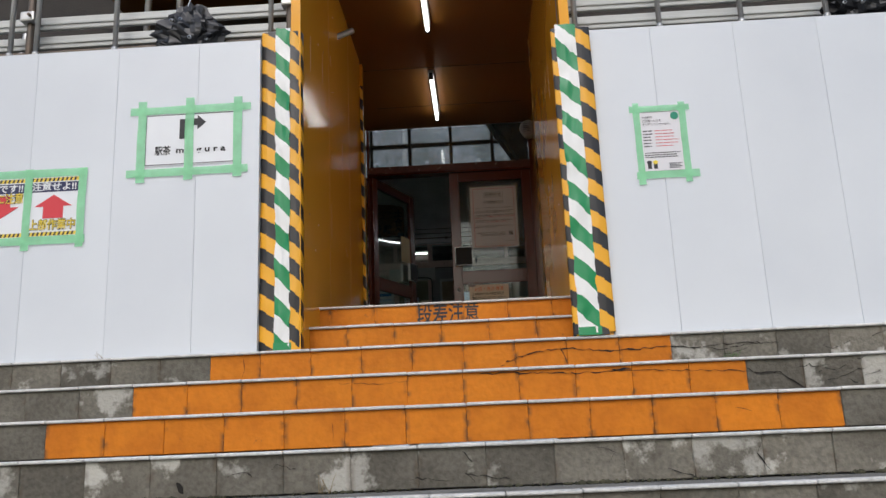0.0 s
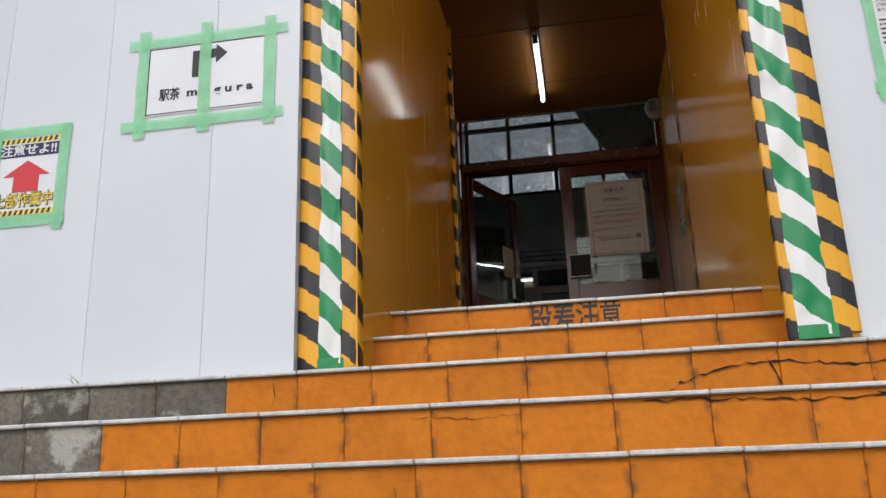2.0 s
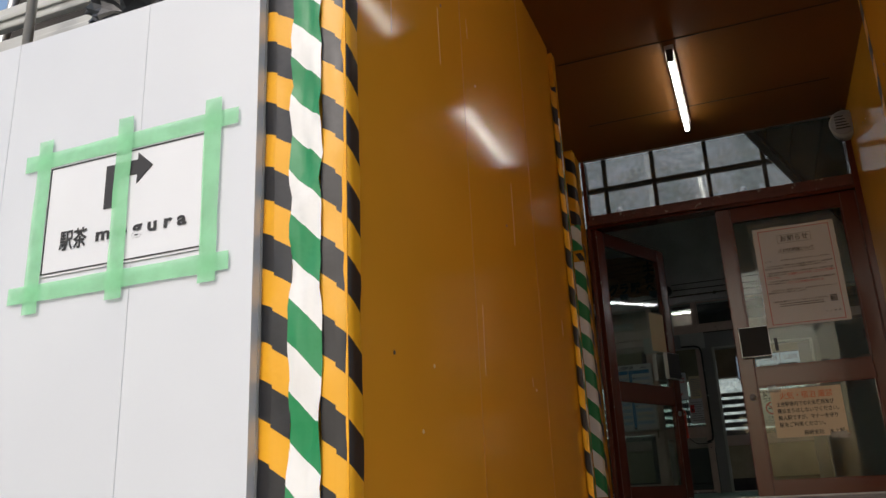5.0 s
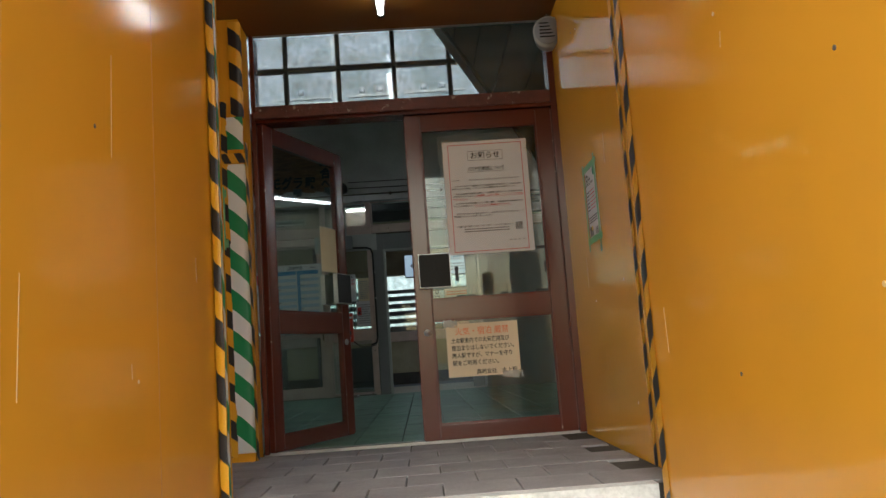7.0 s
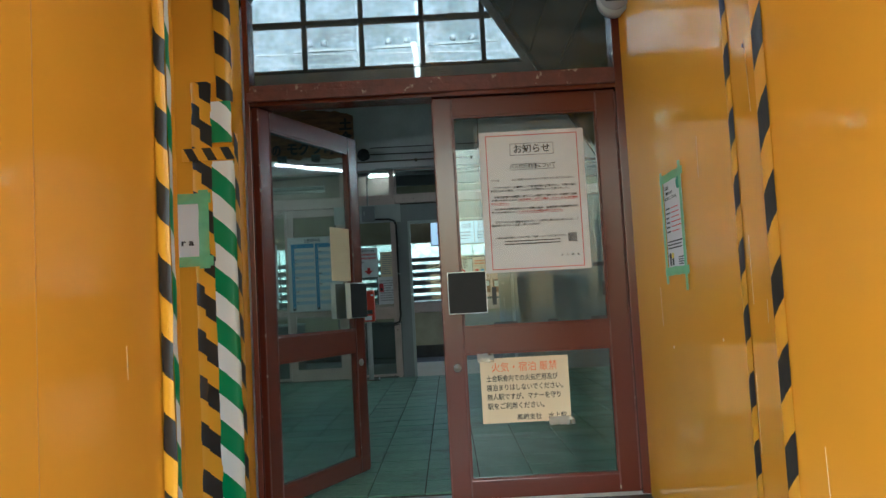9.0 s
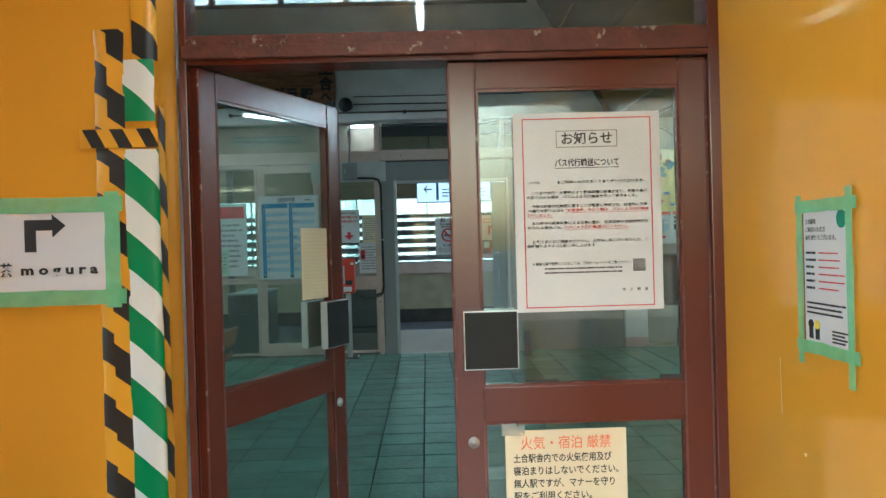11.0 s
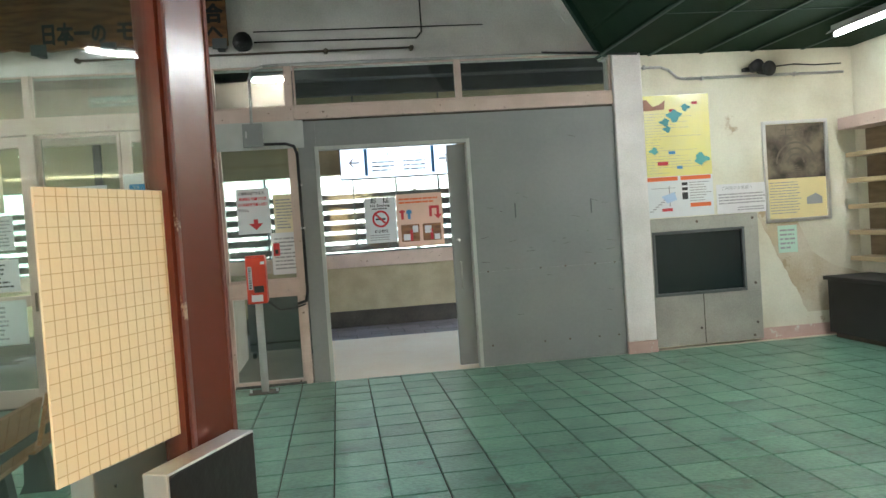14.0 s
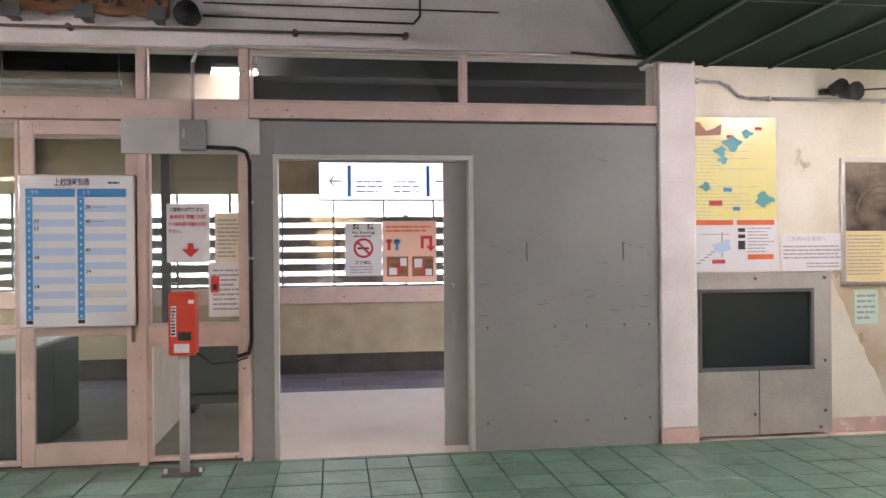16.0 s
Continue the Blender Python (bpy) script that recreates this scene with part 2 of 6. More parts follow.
PIPE_DARK = mat("rusty_dark_steel", (0.10, 0.085, 0.07), (0.16, 0.12, 0.09), 10, 0.55, metal=0.4)
MOSS = mat("dark_moss", (0.030, 0.030, 0.016), (0.06, 0.058, 0.035), 20, 0.95, bump=0.3)
CRACK = mat("crack_shadow", (0.012, 0.010, 0.008), None, 5, 0.95, bump=0)
STAINED = mat("tan_water_stain", (0.50, 0.41, 0.27), (0.60, 0.54, 0.42), 3, 0.9, bump=0.25, fine=50, fleck=0.1, spots=((0.40, 0.31, 0.19), 5, 0.62))
BLACK = mat("matt_black", (0.012, 0.012, 0.013), (0.02, 0.02, 0.02), 6, 0.55, bump=0.1)
TARP = mat("black_tarpaulin", (0.010, 0.011, 0.013), (0.017, 0.018, 0.02), 5, 0.42, bump=0.4, fine=20)
PLATE = mat("dark_push_plate", (0.012, 0.012, 0.013), (0.017, 0.016, 0.017), 4, 0.5, spec=0.2)
RED = mat("red_enamel", (0.62, 0.045, 0.015), (0.56, 0.035, 0.012), 4, 0.35)
EXT_RED = mat("extinguisher_red", (0.42, 0.015, 0.015), None, 4, 0.25)
WOOD = mat("varnished_slats", (0.40, 0.205, 0.095), (0.30, 0.15, 0.068), 3, 0.4, stretch=(8, 1, 8), bump=0.15, vary=0.08)
SHELF_WOOD = mat("pale_shelf_wood", (0.52, 0.41, 0.25), (0.42, 0.32, 0.19), 3, 0.5, stretch=(8, 1, 8), bump=0.15)
SHELF_BACK = mat("brown_shelf_back", (0.24, 0.18, 0.11), (0.18, 0.13, 0.08), 3, 0.6, stretch=(6, 1, 6), bump=0.15)
SIGN_WOOD = mat("dark_carved_wood", (0.30, 0.135, 0.055), (0.15, 0.065, 0.03), 4, 0.6, stretch=(1, 1, 6), bump=0.4)
LEG = mat("grey_cast_iron", (0.10, 0.11, 0.11), None, 5, 0.5, metal=0.3)
# Near black: mullion colour; on facade and canopy it holds the shade.
DARKWALL = mat("near_black_facade_mullion", (0.030, 0.026, 0.023), (0.05, 0.043, 0.037), 3, 0.8, bump=0.3)
GROUND_M = mat("asphalt", (0.05, 0.05, 0.05), (0.07, 0.068, 0.065), 2, 0.9, bump=0.5, fine=120, fleck=0.3)
# Pale blue-grey because distance haze is mixed into the hillside colour.
HILL = mat("haze_tinted_hillside", (0.30, 0.345, 0.355), (0.50, 0.53, 0.57), 0.35, 0.95, bump=0, fine=2.0, fleck=0.5)
DRY = mat("dry_grass", (0.22, 0.17, 0.09), None, 5, 0.9, bump=0)
LEAF = mat("weed_green", (0.06, 0.14, 0.03), None, 5, 0.8, bump=0)
PAPER = mat("white_paper", (0.70, 0.69, 0.71), (0.66, 0.65, 0.67), 2, 0.6, bump=0.03)
PAPER_G = mat("glossy_white_print", (0.70, 0.72, 0.74), (0.66, 0.68, 0.70), 2, 0.35, bump=0.02)
CREAM_P = mat("cream_paper", (0.72, 0.60, 0.42), (0.68, 0.56, 0.38), 2, 0.6, bump=0.03)
YELLOW_P = mat("aged_yellow_sheet", (0.74, 0.66, 0.47), (0.70, 0.61, 0.41), 2, 0.7)
GREEN_P = mat("pale_green_paper", (0.48, 0.68, 0.56), None, 2, 0.6)
PORCELAIN = mat("white_porcelain", (0.85, 0.86, 0.87), None, 3, 0.25, bump=0)
INK = mat("black_ink", (0.015, 0.015, 0.017), None, 2, 0.6, bump=0)
GREY_INK = mat("grey_ink", (0.31, 0.31, 0.32), None, 2, 0.6, bump=0)
RED_INK = mat("red_ink", (0.55, 0.035, 0.045), None, 2, 0.6, bump=0)
BLUE_INK = mat("blue_ink", (0.07, 0.26, 0.55), None, 2, 0.6, bump=0)
TABLE_BLUE = mat("timetable_blue", (0.025, 0.235, 0.52), None, 2, 0.5, bump=0)
PALE_BLUE = mat("pale_blue_ink", (0.42, 0.57, 0.74), None, 2, 0.6, bump=0)
NAVY = mat("navy_ink", (0.02, 0.025, 0.08), None, 2, 0.6, bump=0)
YEL_INK = mat("yellow_ink", (0.75, 0.58, 0.05), None, 2, 0.6, bump=0)
GREEN_INK = mat("green_ink", (0.02, 0.22, 0.13), None, 2, 0.6, bump=0)
ORANGE_INK = mat("orange_ink", (0.72, 0.14, 0.035), None, 2, 0.6, bump=0)
TEAL_INK = mat("teal_ink", (0.10, 0.36, 0.36), None, 2, 0.6, bump=0)
MAP_YEL = mat("map_yellow", (0.74, 0.68, 0.22), (0.70, 0.66, 0.26), 6, 0.3, bump=0.02, coat=0.4)
PHOTO = mat("sepia_photograph", (0.030, 0.024, 0.018), (0.20, 0.165, 0.12), 5, 0.35, bump=0)
PINK_P = mat("salmon_notice", (0.76, 0.50, 0.38), (0.72, 0.48, 0.37), 4, 0.5)
GREEN_TAPE = film("green_masking_tape", (0.27, 0.72, 0.36), 0.66)
YELLOW_T, BLACK_T, WHITE_T, GREEN_T = (0.74, 0.37, 0.012), (0.018, 0.018, 0.02), (0.74, 0.74, 0.72), (0.010, 0.22, 0.070)
YB_WEST = stripes("yellow_black_tape", YELLOW_T, BLACK_T, 0.1861, 0.62, 0.0968)
YB_WEST_IN = stripes("yellow_black_tape_inner", YELLOW_T, BLACK_T, 0.1954, 0.62, 0.0746)
YB_EAST = stripes("yellow_black_tape_east", YELLOW_T, BLACK_T, 0.1914, 0.5, 0.0397)
YB_EAST_IN = stripes("yellow_black_tape_east_inner", YELLOW_T, BLACK_T, 0.1875, 0.5, 0.099)
GW_WEST = stripes("green_white_tape", WHITE_T, GREEN_T, 0.2207, 1.0, 0.1812)
GW_EAST = stripes("green_white_tape_east", WHITE_T, GREEN_T, 0.2214, 1.0, 0.190)
YB = stripes("yellow_black_tape_corner", YELLOW_T, BLACK_T, 0.2169, 0.75, 0.212)
YB_PLY = stripes("yellow_black_tape_ply", YELLOW_T, BLACK_T, 0.2100, 0.75, 0.059)
YB2 = stripes("yellow_black_tape_edge", YELLOW_T, BLACK_T, 0.213, 0.75)
YB_BAND = stripes("yellow_black_tape_band", YELLOW_T, BLACK_T, 0.165, 1.9)
GW2 = stripes("green_white_tape_corner", WHITE_T, GREEN_T, 0.2379, 0.9, 0.1435)
GLASS = clear("window_glass", (0.86, 0.92, 0.89), 0.010)
GLASS_DIRTY = clear("dusty_window_glass", (0.84, 0.86, 0.87), 0.10)
SCREEN = mat("dark_screen", (0.012, 0.020, 0.021), None, 3, 0.2, bump=0.02)
TUBE = glow("fluorescent_tube", (1.0, 0.95, 0.80), 5.5)
TUBE_CORRIDOR = glow("corridor_fluorescent_tube", (1.0, 0.94, 0.84), 5.0)
TUBE_PORCH = glow("porch_fluorescent_tube", (1.0, 0.95, 0.80), 6.8)
TUBE_HALL = glow("cool_fluorescent_tube", (1.0, 0.97, 0.93), 14.5)
SIGN_LIT = glow("lit_sign_panel", (0.72, 0.86, 1.0), 0.13)
DARK_CEIL = mat("dark_corridor_boards", (0.055, 0.053, 0.058), (0.08, 0.077, 0.08), 2, 0.7, bump=0.2)


# ---- builders ----
def box(bm, x0, x1, y0, y1, z0, z1, bevel=0.0):
    r = bmesh.ops.create_cube(bm, size=1, matrix=Matrix.Translation(((x0 + x1) / 2, (y0 + y1) / 2, (z0 + z1) / 2)) @ Matrix.Diagonal((x1 - x0, y1 - y0, z1 - z0, 1)))
    if bevel:
        bmesh.ops.bevel(bm, geom=list({e for v in r["verts"] for e in v.link_edges}), offset=bevel, segments=2, affect="EDGES", profile=0.6)
    return bm


def bx(x0, x1, y0, y1, z0, z1, bevel=0.0):
    return box(bmesh.new(), x0, x1, y0, y1, z0, z1, bevel)


def rod(bm, a, b, r, r2=None, n=12):
    a, b = Vector(a), Vector(b)
    m = Matrix.Translation((a + b) / 2) @ (b - a).to_track_quat("Z", "Y").to_matrix().to_4x4()
    bmesh.ops.create_cone(bm, cap_ends=True, segments=n, radius1=r, radius2=r if r2 is None else r2, depth=(b - a).length, matrix=m)
    return bm


def tube(bm, pts, r, n=10):
    for a, b in zip(pts, pts[1:]):
        rod(bm, a, b, r, n=n)
        bmesh.ops.create_uvsphere(bm, u_segments=n, v_segments=6, radius=r, matrix=Matrix.Translation(b))
    return bm


def prism(pts, axis, a, b):
    """A polygon in the plane across an axis, drawn out from a to b."""
    bm = bmesh.new()
    def put(p, d):
        return {"x": (d, p[0], p[1]), "y": (p[0], d, p[1]), "z": (p[0], p[1], d)}[axis]
    lo, hi = [bm.verts.new(put(p, a)) for p in pts], [bm.verts.new(put(p, b)) for p in pts]
    bm.faces.new(lo), bm.faces.new(hi[::-1])
    for i in range(len(pts)):
        j = (i + 1) % len(pts)
        bm.faces.new((lo[i], hi[i], hi[j], lo[j]))
    bmesh.ops.recalc_face_normals(bm, faces=bm.faces)
    return bm


def part(name, bm, material, parent=None, label="", smooth=False):
    me = bpy.data.meshes.new(name)
    bm.to_mesh(me)
    bm.free()
    me.materials.append(material)
    if smooth:
        me.polygons.foreach_set("use_smooth", [True] * len(me.polygons))
    ob = new(name, me)
    if parent:
        ob.parent = parent
        up = parent.matrix_basis.copy()
        if parent.parent:
            up = parent.parent.matrix_basis @ parent.matrix_parent_inverse @ up
        ob.matrix_parent_inverse = up.inverted()
    if label:
        tagged(ob, label)
    return ob


def thing(name, at, label, category, group="", kind=""):
    ob = new(name)
    ob.matrix_basis = Matrix.Translation(at)
    return tagged(ob, label, category, group, kind)


def structure(name, bm, material, label=""):
    return tagged(part(name, bm, material), label, kind="structure")


def piece(name, me, parent, at):
    """A piece that shares its mesh with its like."""
    ob = new(name, me)
    ob.parent = parent
    ob.location = at
    return ob


def block(name, w, d, h, material, bevel=0.004):
    bm = bx(-w / 2, w / 2, -d / 2, d / 2, -h / 2, h / 2, 0)
    bmesh.ops.bevel(bm, geom=bm.edges[:], offset=bevel, segments=1, affect="EDGES")
    me = bpy.data.meshes.new(name)
    bm.to_mesh(me)
    bm.free()
    me.materials.append(material)
    return me


def lettering(name, body, size, at, material, parent, right=(1, 0, 0), up=(0, 0, 1), align="CENTER", width=0.0, bold=0.0, spacing=1.0):
    """Printed words as a thin mesh, centred at a place on a plane."""
    cu = bpy.data.curves.new(name, "FONT")
    cu.body, cu.size, cu.align_x, cu.align_y, cu.extrude, cu.offset, cu.space_character = body, size, align, "CENTER", 0.0004, bold, spacing
    cu.resolution_u = 2
    tmp = bpy.data.objects.new(name, cu)
    me = bpy.data.meshes.new_from_object(tmp)
    bpy.data.objects.remove(tmp)
    me.name = name
    xs = [v.co.x for v in me.vertices] or [0, 1]
    k = width / (max(xs) - min(xs)) if width else 1
    r, u = Vector(right).normalized(), Vector(up).normalized()
    m = Matrix((r, u, r.cross(u))).transposed().to_4x4()
    m.translation = at
    me.transform(m @ Matrix.Diagonal((k, 1, 1, 1)))
    me.materials.clear()
    me.materials.append(material)
    ob = new(name, me)
    ob.parent = parent
    ob.matrix_parent_inverse = parent.matrix_basis.inverted()
    return ob


class Sheet:
    """A flat print on a plane: u to the right, v up, from its centre, with layers a little proud of one another."""
    def __init__(self, name, at, w, h, material, label, category="sign", right=(1, 0, 0), up=(0, 0, 1), thick=0.003, kind="", group="", parent=None):
        self.at, self.r, self.u = Vector(at), Vector(right).normalized(), Vector(up).normalized()
        self.n, self.w, self.h, self.t = self.r.cross(self.u), w, h, thick
        self.root = thing(name, at, label, category, group, kind) if parent is None else parent
        self.rect("sheet", -w / 2, w / 2, -h / 2, h / 2, material, -thick, 0.0)

    def place(self, u, v, d=0.0):
        return self.at + self.r * u + self.u * v + self.n * d

    def add(self, bm, rects, d0, d1):
        for u0, u1, v0, v1 in rects:
            vs = [bm.verts.new(self.place(u, v, d)) for d in (d0, d1) for u, v in ((u0, v0), (u1, v0), (u1, v1), (u0, v1))]
            for f in ((3, 2, 1, 0), (4, 5, 6, 7), (0, 1, 5, 4), (1, 2, 6, 5), (2, 3, 7, 6), (3, 0, 4, 7)):
                bm.faces.new([vs[i] for i in f])
        return bm

    def rect(self, name, u0, u1, v0, v1, material, d0=0.0003, d1=0.0012):
        return part(name, self.add(bmesh.new(), [(u0, u1, v0, v1)], d0, d1), material, self.root)

    def rects(self, name, rects, material, d0=0.0003, d1=0.0015):
        return part(name, self.add(bmesh.new(), rects, d0, d1), material, self.root)

    def border(self, u0, u1, v0, v1, t, material):
        return self.rects("border", [(u0, u1, v1 - t, v1), (u0, u1, v0, v0 + t), (u0, u0 + t, v0 + t, v1 - t), (u1 - t, u1, v0 + t, v1 - t)], material)

    def poly(self, name, pts, material, d=0.0022):
        bm = bmesh.new()
        lo = [bm.verts.new(self.place(u, v, 0.0003)) for u, v in pts]
        hi = [bm.verts.new(self.place(u, v, d)) for u, v in pts]
        bm.faces.new(hi)
        for i in range(len(pts)):
            j = (i + 1) % len(pts)
            bm.faces.new((lo[i], lo[j], hi[j], hi[i]))
        return part(name, bm, material, self.root)

    def text(self, body, u, v, size, material, width=0.0, bold=0.0, align="CENTER", spacing=1.0, d=0.002):
        return lettering("lettering", body, size, self.place(u, v, d), material, self.root, self.r, self.u, align, width, bold, spacing)

    def lines(self, u0, u1, v0, v1, n, material, fill=0.5, seed=1, ragged=0.3, gaps=True):
        """Print too small to read: rows of short bars."""
        rnd, rects, step = random.Random(seed), [], (v1 - v0) / n
        for i in range(n):
            v, u = v1 - (i + 0.5) * step, u0
            end = u1 - (u1 - u0) * ragged * rnd.random()
            while u < end:
                w = step * (rnd.uniform(0.4, 2.2) if gaps else 40)
                rects.append((u, min(u + w, end), v - step * fill / 2, v + step * fill / 2))
                u += w + step * rnd.uniform(0.12, 0.3)
        return self.rects("fine_print", rects, material)

    def ring(self, u, v, r, t, material, bar=True):
        pts = [(math.cos(a * math.tau / 32), math.sin(a * math.tau / 32)) for a in range(33)]
        bm = bmesh.new()
        for (c, s), (c2, s2) in zip(pts, pts[1:]):
            q = [self.place(u + c * r, v + s * r, 0.002), self.place(u + c2 * r, v + s2 * r, 0.002), self.place(u + c2 * (r - t), v + s2 * (r - t), 0.002), self.place(u + c * (r - t), v + s * (r - t), 0.002)]
            bm.faces.new([bm.verts.new(p) for p in q][::-1])
        if bar:
            k, o = 0.707 * (r - t / 2), t * 0.36
            bm.faces.new([bm.verts.new(self.place(u + a, v + b, 0.0024)) for a, b in ((-k - o, k - o), (k - o, -k - o), (k + o, -k + o), (-k + o, k + o))])
        return part("prohibition_ring", bm, material, self.root)

    def tapes(self, strips, material=None):
        for i, (u0, u1, v0, v1) in enumerate(strips):
            bm, rnd = bmesh.new(), random.Random(i + int(abs(self.at.x) * 90))
            long_u = u1 - u0 > v1 - v0
            k, prev = 7, None
            for j in range(k + 1):
                f = j / k
                e = [rnd.uniform(-0.002, 0.002) for _ in range(2)]
                a, b = ((u0 + (u1 - u0) * f, v0 + e[0]), (u0 + (u1 - u0) * f, v1 + e[1])) if long_u else ((u0 + e[0], v0 + (v1 - v0) * f), (u1 + e[1], v0 + (v1 - v0) * f))
                d = 0.0034 + 0.0007 * i + rnd.uniform(0, 0.0006)
                now = [bm.verts.new(self.place(*a, d)), bm.verts.new(self.place(*b, d))]
                if prev:
                    bm.faces.new((prev[0], now[0], now[1], prev[1]) if long_u else (prev[1], now[1], now[0], prev[0]))
                prev = now
            part("masking_tape", bm, material or GREEN_TAPE, self.root, "translucent green masking tape")


def tape_strip(name, profile, z0, z1, material, parent, seed=0, crease=0.004):
    """Tape drawn along an upright post: a creased skin over a cross-section."""
    bm, rnd = bmesh.new(), random.Random(seed)
    k = max(8, int((z1 - z0) / 0.035))
    grid = []
    for i in range(k + 1):
        z = z0 + (z1 - z0) * i / k
        row = []
        for j, (x, y) in enumerate(profile):
            w = noise.noise((x * 18 + seed, y * 18, z * 7)) + 0.6 * noise.noise((x * 40, y * 40 + seed, z * 16))
            row.append(bm.verts.new((x + crease * 0.6 * w, y + crease * w, z + 0.3 * crease * rnd.uniform(-1, 1) * (0 < i < k))))
        grid.append(row)
    for a, b in zip(grid, grid[1:]):
        for j in range(len(profile) - 1):
            bm.faces.new((a[j], a[j + 1], b[j + 1], b[j]))
    return part(name, bm, material, parent, smooth=True)


# ---- ground and stairs ----
structure("ground", bx(-300, 300, -300, 300, GROUND - 0.3, GROUND), GROUND_M, "dark asphalt station forecourt")
STEPS = [(k, 5.10 + 0.335 * k, 2.15 + 0.18 * k) for k in range(-10, 1)] + [(1, 5.42, 2.318), (2, 5.735, 2.486)]
PITCH = 0.287
PAINTED = {-2: (-2.13, 13), -1: (-1.86, 11), 0: (-1.57, 9)}
stairs = thing("stairs", (0, 3, GROUND), "weathered concrete stairs with orange-painted risers", "stairs", kind="structure")
for k, y, z in STEPS:
    inside = k > 0
    x0, x1 = (-1.12, 0.685) if inside else (-8, 8)
    back = {0: 7.65, 1: 7.65, 2: 7.65}.get(k, y + 0.45)
    part("tread", bx(x0, x1, y + 0.012, back, z - (0.16 if inside else 0.175), z - 0.006), DARK_CON, stairs)

# ---- passage of orange boards through the hoarding ----
AXL, AXR, BXR = -1.07, 0.555, 0.69
CZ = 5.22
structure("wall_passage_left", bx(AXL - 0.06, AXL, 5.17, 7.72, 2.15, CZ), ORANGE, "glossy orange-painted board wall")
structure("wall_passage_right", bx(AXR, AXR + 0.06, 5.17, 7.50, 2.15, CZ), ORANGE, "glossy orange-painted board wall")
structure("wall_porch_right", bx(BXR, BXR + 0.06, 7.44, DY - 0.045, FZ - 0.1, CZ), ORANGE_SLEEK, "glossy orange-painted board wall")
structure("wall_porch_return", bx(AXR + 0.061, BXR + 0.06, 7.38, 7.439, FZ - 0.1, CZ), ORANGE, "orange board return")
structure("wall_porch_front", bx(-4.2, -1.27, 9.264, 9.36, FZ - 0.02, CZ), ORANGE, "glossy orange-painted board beside the door")
structure("wall_porch_reveal", bx(-1.335, -1.272, 9.361, DY - 0.045, FZ - 0.02, CZ), ORANGE, "orange board reveal")
structure("wall_porch_back", bx(-4.2, AXL - 0.061, 7.60, 7.66, FZ - 0.1, CZ), ORANGE, "orange board wall")
structure("ceiling_passage", bx(-2.9, 0.8, 5.15, DY - 0.04, CZ, CZ + 0.06), ORANGE_CEIL, "orange-painted board ceiling, shade put into its colour")
for yb in (5.75, 7.95, 8.9):
    structure("ceiling_batten", bx(-1.06, 0.55, yb, yb + 0.008, CZ - 0.004, CZ - 0.001), JOINT)
for xs, y0, y1 in ((AXL + 0.0015, 5.2, 7.7),):
    for yy in (6.12, 7.03):
        structure("trim_board_joint", bx(xs - 0.003, xs - 0.0007, yy, yy + 0.003, 2.5, 5.2), ORANGE_JOINT)

# screw heads and scratches in the glossy boards
PALE_MARK = mat("pale_scratch", (0.72, 0.52, 0.24), None, 5, 0.5, bump=0)
marks = random.Random(31)
for wall, face, inward, y0, y1 in ((bpy.data.objects["wall_passage_left"], AXL, 1, 5.4, 7.6), (bpy.data.objects["wall_passage_right"], AXR, -1, 5.4, 7.3), (bpy.data.objects["wall_porch_right"], BXR, -1, 7.7, 9.3)):
    for i in range(9):
        y, z = y0 + (y1 - y0) * marks.random(), marks.uniform(2.8, 4.9)
        part("screw_head", rod(bmesh.new(), (face - 0.001 * inward, y, z), (face + 0.002 * inward, y, z), 0.006, n=8), PALE_MARK if i % 3 else PIPE_DARK, wall)
    for i in range(7):
        y, z, h, lean = y0 + (y1 - y0) * marks.random(), marks.uniform(2.7, 4.5), marks.uniform(0.03, 0.30), marks.uniform(-0.012, 0.012)
        part("scratch", prism([(y, z), (y + 0.0022, z), (y + 0.0016 + lean, z + h), (y + lean, z + h)], "x", face, face + 0.0008 * inward), PALE_MARK, wall)

# ---- porch floor ----
porch = structure("floor_porch", bx(-4.2, BXR, 7.66, DY + 0.05, FZ - 0.12, FZ - 0.012), JOINT, "dark mortar under grey floor tiles")
structure("trim_porch_edge", bx(AXL, AXR, 7.58, 7.659, FZ - 0.12, FZ), NOSING, "pale concrete edge of the porch floor")

# ---- hall shell ----
HX0, HX1 = -6.8, 4.75
hall_floor = structure("floor_hall", bx(HX0, HX1, DY + 0.05, WY + 0.06, FZ - 0.15, FZ - 0.010), JOINT, "dark joints under green floor tiles")
structure("trim_door_sill", bx(-1.27, BXR + 0.02, DY - 0.02, DY + 0.10, FZ - 0.01, FZ + 0.008), STEEL, "worn steel door sill")


def gable(x, up=0.0):
    """Underside of the steep roof at x."""
    return 5.60 + 1.66 * (3.32 - abs(x - CX)) + up


TOP = gable(CX)
EAVE = 5.53
# front wall, pierced by the entrance
for nm, a, b, c, d in (("wall_front_left", HX0 - 0.2, -1.31, GROUND, CZ), ("wall_front_right", BXR + 0.075, HX1 + 0.2, GROUND, CZ), ("wall_front_top", HX0 - 0.2, HX1 + 0.2, CZ + 0.07, 5.75)):
    structure(nm, bx(a, b, DY - 0.02, DY + 0.16, c, d), WHITE_WALL, "painted station wall")
structure("wall_front_gable", prism([(-4.70, 5.752), (2.15, 5.752), (CX, TOP + 0.2)], "y", DY - 0.02, DY + 0.16), WHITE_WALL, "painted gable wall")
# side walls
structure("wall_east", bx(HX1, HX1 + 0.2, DY + 0.161, WY + 0.5, GROUND, 5.7), PLASTER, "stained cream plaster wall")
